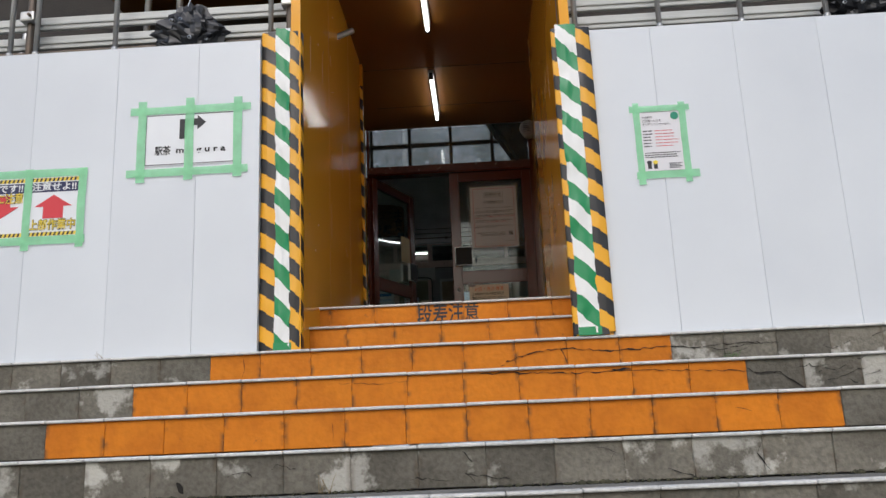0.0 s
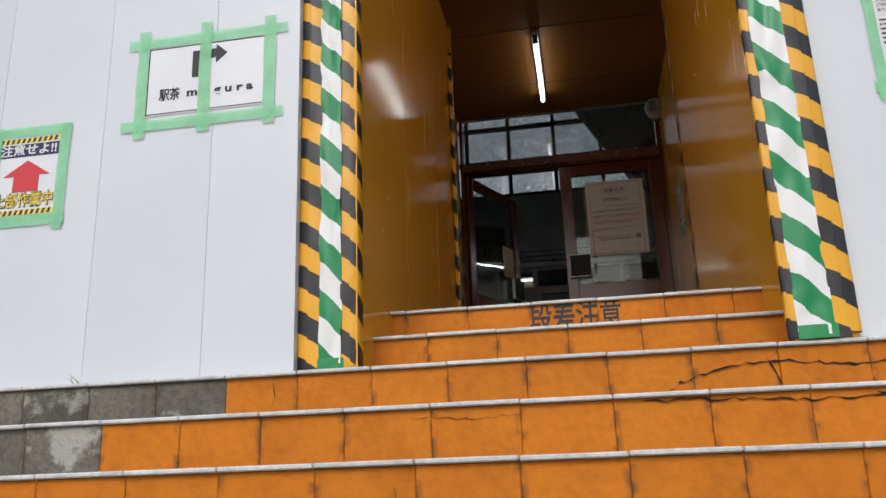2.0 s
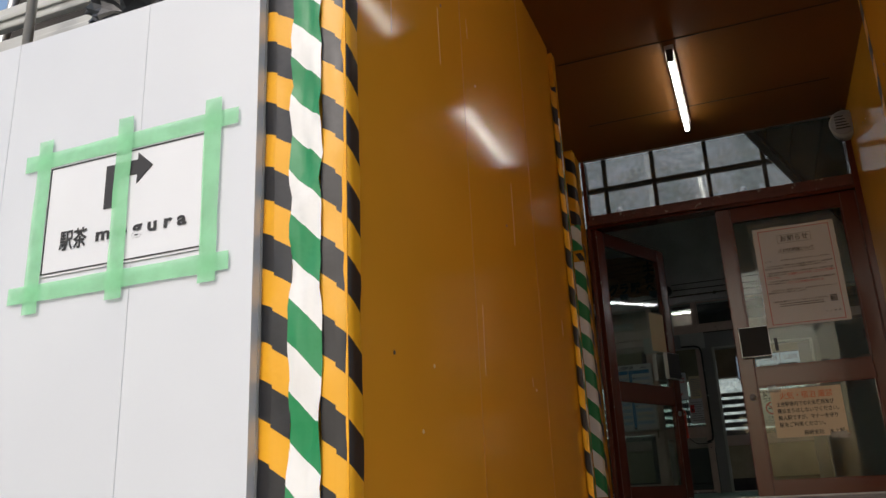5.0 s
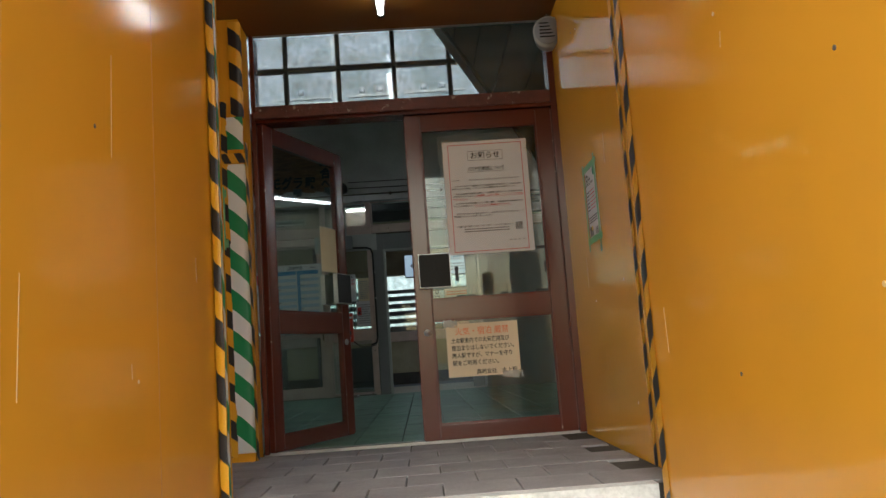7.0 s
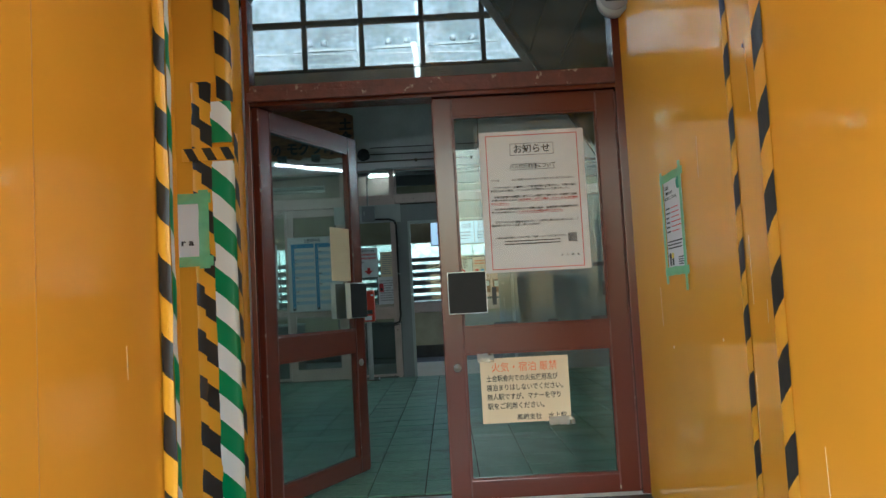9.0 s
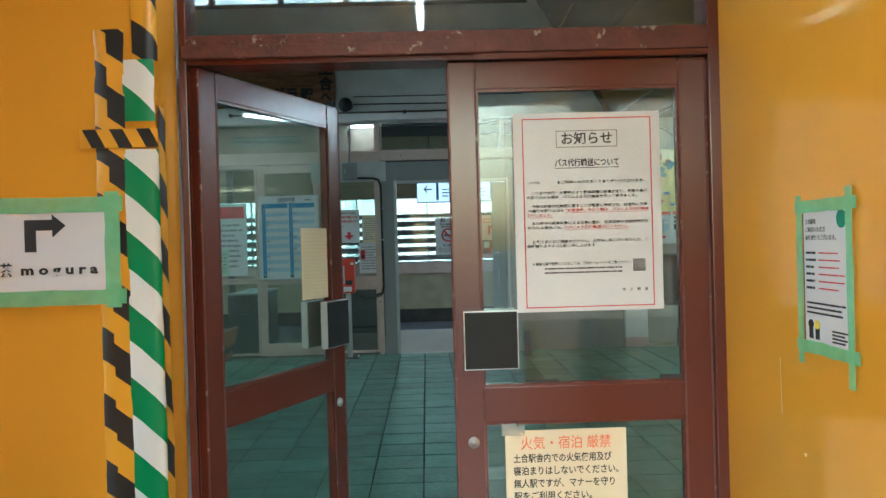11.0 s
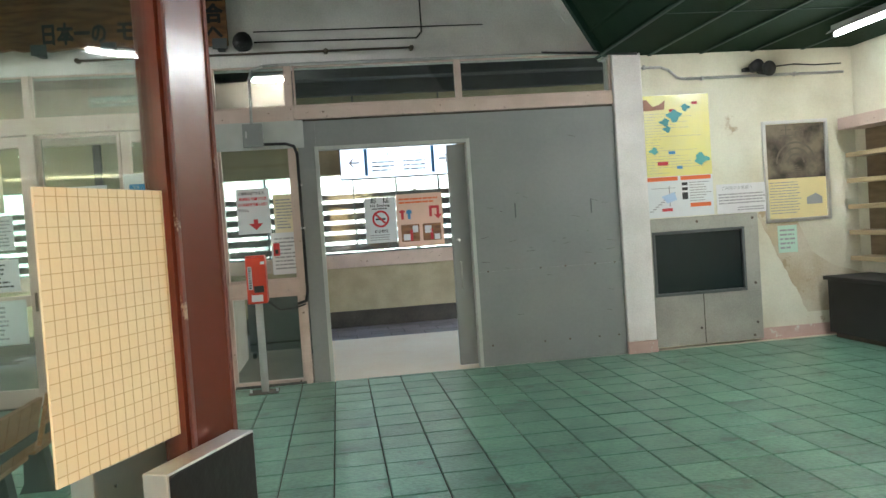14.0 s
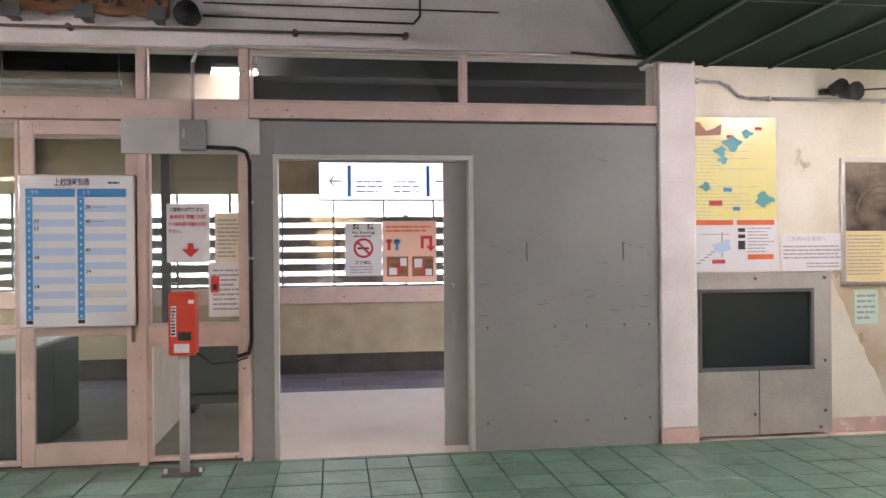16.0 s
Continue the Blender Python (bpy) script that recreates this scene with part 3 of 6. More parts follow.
structure("wall_west", bx(HX0 - 0.2, HX0, DY + 0.161, WY + 0.5, GROUND, 5.7), PLASTER, "stained cream plaster wall")
# low ceilings and steep roof
for nm, a, b in (("ceiling_east", 2.06, HX1), ("ceiling_west", HX0, -4.62)):
    bm = bx(a, b, DY + 0.162, WY + 0.21, EAVE, EAVE + 0.04)
    structure(nm, bm, ROOF_GREEN, "dull green netted ceiling panels")
    for i in range(5):
        x = 2.02 + 0.546 * i if a > 0 else -4.58 - 0.546 * i
        structure("trim_ceiling_rib", bx(x - 0.014, x + 0.014, DY + 0.163, WY + 0.09, EAVE - 0.014, EAVE - 0.001), ROOF_TRIM, "dark green ceiling rib")
    for i in range(4):
        y = 15.34 - 1.55 * i
        structure("trim_ceiling_rib", bx(a, b, y - 0.008, y + 0.008, EAVE - 0.008, EAVE - 0.002), ROOF_TRIM, "dark green ceiling rib")
for sgn, nm in ((1, "ceiling_slope_east"), (-1, "ceiling_slope_west")):
    n0, w = 12, 3.32
    bm = prism([(CX + sgn * w, 5.57), (CX, TOP), (CX, TOP + 0.12), (CX + sgn * (w + 0.12), 5.57)], "y", DY + 0.163, WY + 0.2)
    for i in range(n0):
        f = (i + 0.4) / n0
        x, z = CX + sgn * w * (1 - f), 5.57 + (TOP - 5.57) * f
        rod(bm, (x - sgn * 0.004, DY + 0.2, z), (x - sgn * 0.004, WY - 0.02, z), 0.022, n=6)
    structure(nm, bm, ROOF_GREEN, "dark green boarded roof slope")
    bm = prism([(CX + sgn * 3.35, 5.50), (CX + sgn * 3.25, 5.56), (CX + sgn * 0.02, TOP - 0.06), (CX + sgn * 0.02, TOP + 0.02)], "y", WY - 0.09, WY - 0.015)
    structure("trim_gable_edge", bm, ROOF_TRIM, "dark green gable trim")

# far wall: beam, gable with its windows
structure("wall_north_beam", bx(-4.74, 2.10, WY + 0.001, WY + 0.25, 5.555, 5.86), WHITE_WALL, "stained white concrete beam")
structure("wall_north_ledge", bx(-4.74, 2.07, WY + 0.02, WY + 0.2, 5.862, 7.03), WHITE_WALL, "stained white wall above the beam")
structure("wall_north_corner_east", prism([(2.075, 5.5), (2.3, 5.5), (1.3, 7.2), (1.2, 7.03), (2.075, 5.9)], "y", WY + 0.02, WY + 0.2), WHITE_WALL)
structure("wall_north_corner_west", prism([(-4.742, 5.5), (-4.96, 5.5), (-3.86, 7.2), (-3.77, 7.03), (-4.742, 5.9)], "y", WY + 0.02, WY + 0.2), WHITE_WALL)
gwin = thing("window_gable", (CX, WY, 7.03), "tall gable window with dark mullions, dusty panes", "window", kind="structure")
part("pane", prism([(-3.77, 7.03), (1.2, 7.03), (CX, TOP)], "y", WY + 0.10, WY + 0.106), GLASS_DIRTY, gwin)
for x in (-3.05, -2.17, -1.33, -0.44, 0.45):
    part("mullion", bx(x - 0.035, x + 0.035, WY + 0.05, WY + 0.15, 7.03, gable(x) - 0.02, 0.004), DARKWALL, gwin)
for z in (7.06, 7.78, 8.5, 9.2, 9.9):
    h = (z - 5.57) / 1.66
    part("transom", bx(CX - 3.32 + h, CX + 3.32 - h, WY + 0.045, WY + 0.155, z - 0.035, z + 0.035, 0.004), DARKWALL, gwin)
for o in gwin.children:
    if o.name.startswith("pane"):
        o.visible_shadow = False
for sgn in (1, -1):
    structure("trim_gable_liner", prism([(CX + sgn * 3.30, 5.60), (CX + sgn * 3.14, 5.60), (CX, TOP - 0.31), (CX, TOP - 0.05)], "y", WY + 0.003, WY + 0.018), WHITE_WALL, "pale liner board along the gable")
structure("wall_north_east", bx(2.43, HX1, WY + 0.10, WY + 0.3, FZ - 0.1, EAVE), PLASTER, "stained cream plaster wall")
structure("wall_north_west", bx(HX0, -4.98, WY + 0.10, WY + 0.3, FZ - 0.1, EAVE), PLASTER, "stained cream plaster wall")
for nm, a, b in (("column_east", 2.135, 2.428), ("column_west", -4.978, -4.72)):
    structure(nm, bx(a, b, WY - 0.03, WY + 0.25, FZ + 0.12, 5.54, 0.012), WHITE_WALL, "chipped white column")
    structure("baseboard_column", bx(a - 0.004, b + 0.004, WY - 0.036, WY + 0.25, FZ - 0.01, FZ + 0.119), PINK, "pink skirting round the column")
structure("baseboard_east", bx(3.60, HX1, WY + 0.085, WY + 0.0995, FZ - 0.01, FZ + 0.12), PINK, "pink skirting")

# grey steel door wall with its opening
gw = thing("partition", (0.6, WY, FZ), "grey-painted steel partition with a sliding door opening", "partition", kind="structure")
part("panel", bx(-0.94, -0.775, WY + 0.005, WY + 0.07, FZ, 5.03), GREY_STEEL, gw)
part("panel", bx(0.665, 2.133, WY + 0.005, WY + 0.07, FZ, 3.4965), GREY_STEEL, gw)
part("panel", bx(0.665, 2.133, WY + 0.005, WY + 0.07, 3.498, 5.03), GREY_STEEL, gw)
part("panel", bx(-0.774, 0.664, WY + 0.005, WY + 0.07, 4.765, 5.03), GREY_STEEL, gw)
part("door_frame", box(box(bx(-0.79, -0.755, WY - 0.012, WY + 0.10, FZ, 4.79, 0.003), 0.645, 0.68, WY - 0.012, WY + 0.10, FZ, 4.79, 0.003), -0.7549, 0.6449, WY - 0.012, WY + 0.10, 4.755, 4.79, 0.003), GREY_LIGHT, gw, "pale grey door frame")
for x in (0.78, 1.30, 1.55, 1.85, 2.05):
    for z in (2.78, 3.5):
        bm = bmesh.new()
        rod(bm, (x, WY + 0.006, z), (x, WY - 0.001, z), 0.010, n=8)
        part("screw", bm, PIPE_DARK, gw)
rs = random.Random(5)
for i in range(26):
    x, z, a, w = rs.uniform(0.72, 2.05), rs.gauss(3.75, 0.4), rs.uniform(-0.25, 0.25), rs.uniform(0.02, 0.09)
    part("scuff", prism([(x, z), (x + w, z + a * w), (x + w, z + a * w + 0.0035), (x, z + 0.005)], "y", WY + 0.0035, WY + 0.0045), SMUDGE, gw)
for x, z in ((1.08, 4.0), (1.84, 4.0)):
    part("scuff_strip", bx(x, x + 0.012, WY - 0.001, WY + 0.006, z, z + 0.14), LEG, gw)
structure("trim_partition_head", bx(-0.955, 2.133, WY - 0.01, WY + 0.12, 5.05, 5.165, 0.006), CREAM, "cream-painted timber head rail")
structure("trim_partition_gap", bx(-0.94, 2.13, WY + 0.02, WY + 0.06, 5.031, 5.049), JOINT)


def window(name, x0, x1, z0, z1, y, label, frame_mat=None, t=0.03):
    w = thing(name, ((x0 + x1) / 2, y, z0), label, "window", kind="structure")
    part("window_frame", box(box(box(bx(x0, x0 + t, y - 0.02, y + 0.05, z0, z1, 0.003), x1 - t, x1, y - 0.02, y + 0.05, z0, z1, 0.003), x0 + t, x1 - t, y - 0.02, y + 0.05, z0, z0 + t, 0.003), x0 + t, x1 - t, y - 0.02, y + 0.05, z1 - t, z1, 0.003), frame_mat or CREAM, w)
    g = part("pane", bx(x0 + t, x1 - t, y + 0.012, y + 0.017, z0 + t, z1 - t), GLASS, w)
    g.visible_shadow = False
    return w


window("window_1", -0.945, 0.60, 5.168, 5.553, WY + 0.02, "transom window in a cream-painted frame", t=0.018)
window("window_2", 0.625, 2.133, 5.168, 5.553, WY + 0.02, "transom window in a cream-painted frame", t=0.018)
structure("trim_transom_post", bx(0.601, 0.624, WY - 0.01, WY + 0.12, 5.166, 5.553), CREAM)
structure("trim_cable_tray", bx(-0.94, 2.2, WY - 0.035, WY - 0.005, 5.545, 5.57, 0.004), STEEL, "steel cable tray along the beam")

# cream timber and glass partition to the west
structure("trim_west_head", bx(-4.72, -0.957, WY - 0.01, WY + 0.12, 5.03, 5.17, 0.008), CREAM, "chipped cream timber head rail")
for x in (-0.985, -1.70, -3.285):
    structure("trim_west_post", bx(x - 0.03, x + 0.028, WY - 0.015, WY + 0.12, FZ, 5.029, 0.006), CREAM, "chipped cream timber post")
    structure("trim_west_post_top", bx(x - 0.03, x + 0.028, WY - 0.015, WY + 0.12, 5.171, 5.554, 0.006), CREAM)
structure("trim_west_post_top", bx(-4.72, -4.68, WY - 0.015, WY + 0.12, 5.171, 5.554, 0.006), CREAM)
window("window_3", -1.671, -1.016, 5.172, 5.553, WY + 0.03, "transom window in a cream-painted frame", t=0.012)
window("window_4", -3.256, -1.731, 5.172, 5.553, WY + 0.03, "transom window in a cream-painted frame", t=0.012)
window("window_5", -4.679, -3.316, 5.172, 5.553, WY + 0.03, "transom window in a cream-painted frame", t=0.012)
window("window_6", -1.671, -1.016, 3.56, 5.028, WY + 0.03, "tall fixed window beside the door", t=0.022)
window("window_7", -1.671, -1.016, 2.60, 3.44, WY + 0.03, "low fixed window above the floor", t=0.03)
structure("trim_low_rail", bx(-1.671, -1.016, WY + 0.0, WY + 0.09, 3.441, 3.559, 0.006), CREAM, "cream-painted rail")


def panel_door(name, x0, x1, y, label):
    d = thing(name, ((x0 + x1) / 2, y, FZ), label, "door", kind="structure")
    z0, z1, t = FZ + 0.01, 5.025, 0.09
    bm = bx(x0, x0 + t, y, y + 0.045, z0, z1, 0.006)
    box(bm, x1 - t, x1, y, y + 0.045, z0, z1, 0.006)
    for a, b in ((z0, z0 + 0.16), (3.50, 3.60), (z1 - 0.10, z1)):
        box(bm, x0 + t, x1 - t, y + 0.001, y + 0.044, a, b, 0.006)
    part("door_frame", bm, CREAM, d, "chipped cream-painted timber")
    for a, b in ((z0 + 0.16, 3.50), (3.60, z1 - 0.10)):
        g = part("pane", bx(x0 + t, x1 - t, y + 0.02, y + 0.025, a, b), GLASS, d)
        g.visible_shadow = False
    part("door_pull", bx(x1 - 0.055, x1 - 0.03, y - 0.006, y + 0.002, 3.45, 3.62, 0.003), PIPE_DARK, d, "dark recessed pull")
    return d


panel_door("door_2", -2.53, -1.732, WY + 0.035, "half-glazed cream timber sliding door")
panel_door("door_3", -4.13, -3.318, WY + 0.035, "half-glazed cream timber sliding door with notices")
window("window_8", -3.255, -2.535, 3.56, 5.028, WY + 0.06, "fixed window in a cream frame")
window("window_9", -3.255, -2.535, 2.60, 3.55, WY + 0.06, "fixed window in a cream frame")
window("window_10", -4.71, -4.135, 3.56, 5.028, WY + 0.06, "fixed window in a cream frame")
window("window_11", -4.71, -4.135, 2.60, 3.55, WY + 0.06, "fixed window in a cream frame")
structure("trim_west_sill", bx(-4.72, -0.945, WY + 0.0, WY + 0.12, FZ - 0.01, FZ + 0.009), DARK_CON)

# sliding door leaf, mostly pushed open
leaf = thing("sliding_door", (0.56, WY + 0.10, FZ), "grey steel sliding door leaf, pushed open", "door", kind="structure")
part("leaf", bx(0.47, 1.50, WY + 0.115, WY + 0.155, FZ + 0.02, 4.75, 0.004), mat("mid_grey_paint", (0.30, 0.305, 0.30), (0.34, 0.345, 0.34), 2, 0.45, bump=0.06), leaf)
bm = bmesh.new()
tube(bm, [(0.535, WY + 0.10, 3.35), (0.535, WY + 0.07, 3.36), (0.535, WY + 0.07, 3.60), (0.535, WY + 0.10, 3.61)], 0.008)
part("handle", bm, STEEL, leaf, "steel pull handle", True)
bm = bmesh.new()
rod(bm, (0.53, WY + 0.115, 3.82), (0.53, WY + 0.10, 3.82), 0.02)
part("lock", bm, STEEL, leaf, "round steel lock", True)

# ---- corridor beyond the hall ----
CYW = 21.0
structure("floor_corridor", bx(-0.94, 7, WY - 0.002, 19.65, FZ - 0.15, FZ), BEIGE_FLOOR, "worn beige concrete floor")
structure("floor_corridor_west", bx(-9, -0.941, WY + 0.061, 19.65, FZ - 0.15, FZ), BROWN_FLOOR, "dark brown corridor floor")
structure("wall_corridor_lintel", bx(-4.7, -1.13, 18.9, 18.96, 5.17, 5.979), CREAM, "cream boarded lintel in the corridor")
walkway = structure("floor_platform_walk", bx(-9, 7, 19.651, CYW, FZ - 0.15, FZ - 0.014), DARK_PLINTH, "dark paved walkway")
structure("wall_corridor_low", bx(-9, 7, CYW, CYW + 0.2, FZ - 0.1, 3.44), BUFF, "buff rendered low wall")
structure("trim_corridor_plinth", bx(-9, 7, CYW - 0.06, CYW - 0.001, FZ - 0.1, FZ + 0.23), DARK_PLINTH, "near-black plinth")
structure("trim_corridor_sill", bx(-9, 7, CYW - 0.06, CYW + 0.22, 3.442, 3.64, 0.01), CREAM, "cream window sill")
structure("wall_corridor_head", bx(-9, 7, CYW, CYW + 0.2, 4.80, 6.3), BUFF, "buff wall above the windows")
structure("ceiling_corridor", bx(-9, 7, WY + 0.26, CYW + 0.2, 5.98, 6.05), DARK_CEIL, "dark boarded corridor ceiling")
for yb in (17.6, 18.9, 20.1):
    structure("ceiling_corridor_beam", bx(-9, 7, yb, yb + 0.12, 5.80, 5.979), DARK_CEIL, "dark corridor beam")
for xb in (-3.9, -2.4, 1.75, 2.9):
    structure("wall_corridor_post", bx(xb, xb + 0.10, CYW - 0.12, CYW - 0.061, FZ, 5.79), DARK_CEIL, "dark corridor post")
structure("wall_corridor_west", bx(-9.2, -9.001, WY + 0.26, CYW + 0.2, GROUND, 6.0), BUFF)
structure("wall_corridor_stub", bx(-1.83, -1.75, WY + 0.13, 18.75, FZ, 3.42), CREAM, "pale partition in the corridor")

# ---- entrance doors ----
ent = thing("door_1", (-0.3, DY, FZ), "red-brown timber double door frame with a glazed transom", "door", kind="structure")
FL, FR = -1.262, 0.705
bm = bx(FL, FL + 0.028, DY - 0.05, DY + 0.09, FZ, CZ, 0.004)
box(bm, FR - 0.055, FR, DY - 0.05, DY + 0.09, FZ, CZ, 0.004)
box(bm, FL + 0.028, FR - 0.055, DY - 0.05, DY + 0.09, 4.638, 4.66, 0.002)
part("door_frame", bm, BROWN, ent)
part("transom_bar", bx(FL + 0.028, FR - 0.055, DY - 0.055, DY + 0.09, 4.662, 4.745, 0.006), BROWN_WORN, ent, "peeling brown timber transom bar")
part("transom_rail", bx(FL + 0.02, -0.20, DY - 0.085, DY - 0.056, 4.655, 4.70, 0.004), BROWN_WORN, ent, "splintered timber rail under the transom")
g = part("pane", bx(FL + 0.028, FR - 0.055, DY + 0.01, DY + 0.016, 4.745, CZ), GLASS_DIRTY, ent)
g.visible_shadow = False


def door_leaf(name, w, label):
    """A door leaf built along +x from its hinge, in its own frame."""
    L = new(name)
    tagged(L, label, "door", kind="structure")
    t, h = 0.04, 2.055
    bm = bx(0, 0.10, -t / 2, t / 2, 0.008, h, 0.004)
    box(bm, w - 0.10, w, -t / 2, t / 2, 0.008, h, 0.004)
    for a, b in ((0.008, 0.10), (0.735, 0.865), (h - 0.10, h)):
        box(bm, 0.10, w - 0.10, -t / 2 + 0.001, t / 2 - 0.001, a, b, 0.004)
    part("leaf_frame", bm, BROWN, L)
    for x in (0.0, 0.10, w - 0.10, w):
        for s in (-1, 1):
            part("worn_edge", bx(x - 0.004, x + 0.004, s * t / 2 - 0.0025, s * t / 2 + 0.0025, 0.02, h - 0.012, 0.001), BROWN_WORN, L, "chipped paint along the edge")
    for a, b in ((0.10, 0.735), (0.865, h - 0.10)):
        g = part("pane", bx(0.10, w - 0.10, -0.003, 0.003, a, b), GLASS, L)
        g.visible_shadow = False
        bm = bmesh.new()
        for c, d, e, f in ((0.10, w - 0.10, a, a + 0.01), (0.10, w - 0.10, b - 0.01, b), (0.10, 0.11, a + 0.01, b - 0.01), (w - 0.11, w - 0.10, a + 0.01, b - 0.01)):
            box(bm, c, d, -0.016, 0.016, e, f)
        part("glazing_bead", bm, BROWN, L)
    for s in (-1, 1):
        y0, y1 = sorted((s * (t / 2 + 0.030), s * (t / 2 + 0.0495)))
        pl = part("push_plate", bx(w - 0.225, w - 0.035, y0, y1, 0.94, 1.145, 0.002), PLATE, L, "dark square push plate with a pale edge")
        a, b = sorted((s * (t / 2 + 0.014), s * (t / 2 + 0.048)))
        part("plate_rim", bx(w - 0.228, w - 0.032, a, b, 0.937, 1.148, 0.002), ALU, L)
        a, b = sorted((s * t / 2, s * (t / 2 + 0.015)))
        part("plate_mount", bx(w - 0.095, w - 0.04, a, b, 0.98, 1.105, 0.002), STEEL, L)
    bm = bmesh.new()
    rod(bm, (w - 0.06, -t / 2 - 0.008, 0.665), (w - 0.06, t / 2 + 0.008, 0.665), 0.021)
    rod(bm, (w - 0.06, -t / 2 - 0.012, 0.665), (w - 0.06, t / 2 + 0.012, 0.665), 0.009)
    part("lock", bm, STEEL, L, "round steel cylinder lock", True)
    return L


rl = door_leaf("door_leaf_closed", 0.945, "closed red-brown glazed door leaf with notices")
rl.matrix_basis = pose(FR - 0.058, DY, FZ, 0, 0, 180)
ll = door_leaf("door_leaf_open", 1.0, "red-brown glazed door leaf, standing open inward")
ll.matrix_basis = pose(FL + 0.045, DY - 0.03, FZ, 0, 0, 66.3)

# ---- hoarding ----
def hoarding(name, joints, z0, z1, y):
    h = thing(name, ((joints[0] + joints[-1]) / 2, y, z0), "plain white steel hoarding panels", "hoarding", kind="structure")
    for a, b in zip(joints, joints[1:]):
        part("panel", bx(a + 0.0007, b - 0.0007, y, y + 0.03, z0, z1, 0.001), HOARD, h)
    part("backing", bx(joints[0], joints[-1], y + 0.031, y + 0.05, z0, z1 - 0.03), GREY_LIGHT, h)
    return h


hoarding("hoarding_west", [-7.92 + 0.519 * i for i in range(12)] + [-1.70, -1.314], 2.152, 4.10, 5.135)
hoarding("hoarding_east", [0.62] + [1.09 + 0.50 * i for i in range(14)], 2.152, 4.03, 5.135)


def mouth_post(name, x0, x1, a, b, z1, outer, middle, inner, label, back=0.0):
    """Post at the mouth of the passage, wrapped in three runs of warning tape; a and b bound the middle run."""
    p = thing(name, ((x0 + x1) / 2, 5.08 + back, 2.15), label, "post", "posts at the passage mouth")
    part("core", bx(x0 + 0.01, x1 - 0.012, 5.10 + back, 5.168 + back, 2.152, z1 - 0.03), ORANGE, p)
    w = x1 - x0
    def arc(u):
        k = (u - x0) / w
        return (u, 5.082 + back + 0.014 * (abs(2 * k - 1) ** 4))
    def run(u0, u1, n=6):
        return [arc(u0 + (u1 - u0) * i / n) for i in range(n + 1)]
    h = (x0 + a) / 2
    tape_strip("tape_run", [(x0, 5.12 + back)] + run(x0, h, 4), 2.152, z1 - 0.02, outer, p, 3)
    second = tape_strip("tape_run", [(x, y - 0.002) for x, y in run(h - 0.004, a + 0.004, 4)], 2.17, z1 - 0.01, outer, p, 3)
    second.location.z -= 0.008
    tape_strip("tape_run", [(x, y - 0.006) for x, y in run(a - 0.001, b + 0.001, 8)], 2.165, z1, middle, p, 5, 0.012)
    h = b + (x1 - b) * 0.6
    tape_strip("tape_run", run(b - 0.004, h, 4), 2.152, z1 - 0.02, inner, p, 9)
    second = tape_strip("tape_run", [(x, y - 0.002) for x, y in run(h - 0.004, x1, 4)] + [(x1 + 0.004, 5.115 + back), (x1 + 0.004, 5.15 + back)], 2.18, z1 - 0.01, inner, p, 9)
    second.location.z -= 0.010
    tape_strip("tape_foot", [(x, y - 0.010) for x, y in run(a - 0.004, b + 0.010, 5)], 2.153, 2.20, GREEN_TAPE_PLAIN, p, 15, 0.006)
    return p


GREEN_TAPE_PLAIN = mat("green_tape", GREEN_T, None, 3, 0.4, bump=0.25, fine=14)
mouth_post("taped_post", -1.316, -1.068, -1.221, -1.133, 4.185, YB_WEST, GW_WEST, YB_WEST_IN, "padded post wrapped in creased yellow-black and green-white warning tape", 0.08)
mouth_post("taped_post", 0.484, 0.718, 0.513, 0.630, 4.05, YB_EAST_IN, GW_EAST, YB_EAST, "taped post with a wide green-white run beside the hoarding")

# inner posts and edges with tape
p = thing("taped_corner", (-1.35, 9.29, FZ), "boarded corner wrapped in warning tape beside the door", "post")
part("core", bx(-1.46, -1.262, 9.262, 9.298, FZ, 5.20), ORANGE, p)
tape_strip("tape_run", [(-1.455, 9.262), (-1.44, 9.255), (-1.41, 9.254)], FZ, 4.70, YB, p, 2)
second = tape_strip("tape_run", [(-1.413, 9.253), (-1.38, 9.252), (-1.355, 9.251)], FZ + 0.03, 4.70, YB_PLY, p, 2)
tape_strip("tape_run", [(-1.36, 9.250), (-1.32, 9.245), (-1.28, 9.246), (-1.262, 9.252), (-1.256, 9.27)], FZ + 0.05, 4.31, GW2, p, 4, 0.006)
tape_strip("tape_run", [(-1.36, 9.251), (-1.32, 9.248), (-1.28, 9.249), (-1.262, 9.256)], 4.40, 4.60, GW2, p, 6, 0.006)
tape_strip("tape_run", [(-1.33, 9.256), (-1.29, 9.252), (-1.262, 9.258), (-1.258, 9.29)], 4.60, 5.20, YB, p, 7)
tape_strip("tape_run", [(-1.254, 9.262), (-1.252, 9.28), (-1.252, 9.32)], FZ, 4.45, YB, p, 8)
part("tape_band", bx(-1.50, -1.25, 9.242, 9.247, 4.315, 4.375), YB_BAND, p)
p = thing("taped_edge", (AXL, 7.73, FZ), "end of the orange board wrapped in warning tape", "post")
part("core", bx(AXL - 0.03, AXL + 0.025, 7.722, 7.80, 2.50, 5.18), ORANGE, p)
tape_strip("tape_run", [(AXL + 0.004, 7.692), (AXL + 0.006, 7.71), (AXL + 0.03, 7.716)], 2.50, 4.95, YB, p, 12)
tape_strip("tape_run", [(AXL + 0.031, 7.717), (AXL + 0.032, 7.73), (AXL + 0.031, 7.75)], 2.55, 4.75, GW2, p, 13)
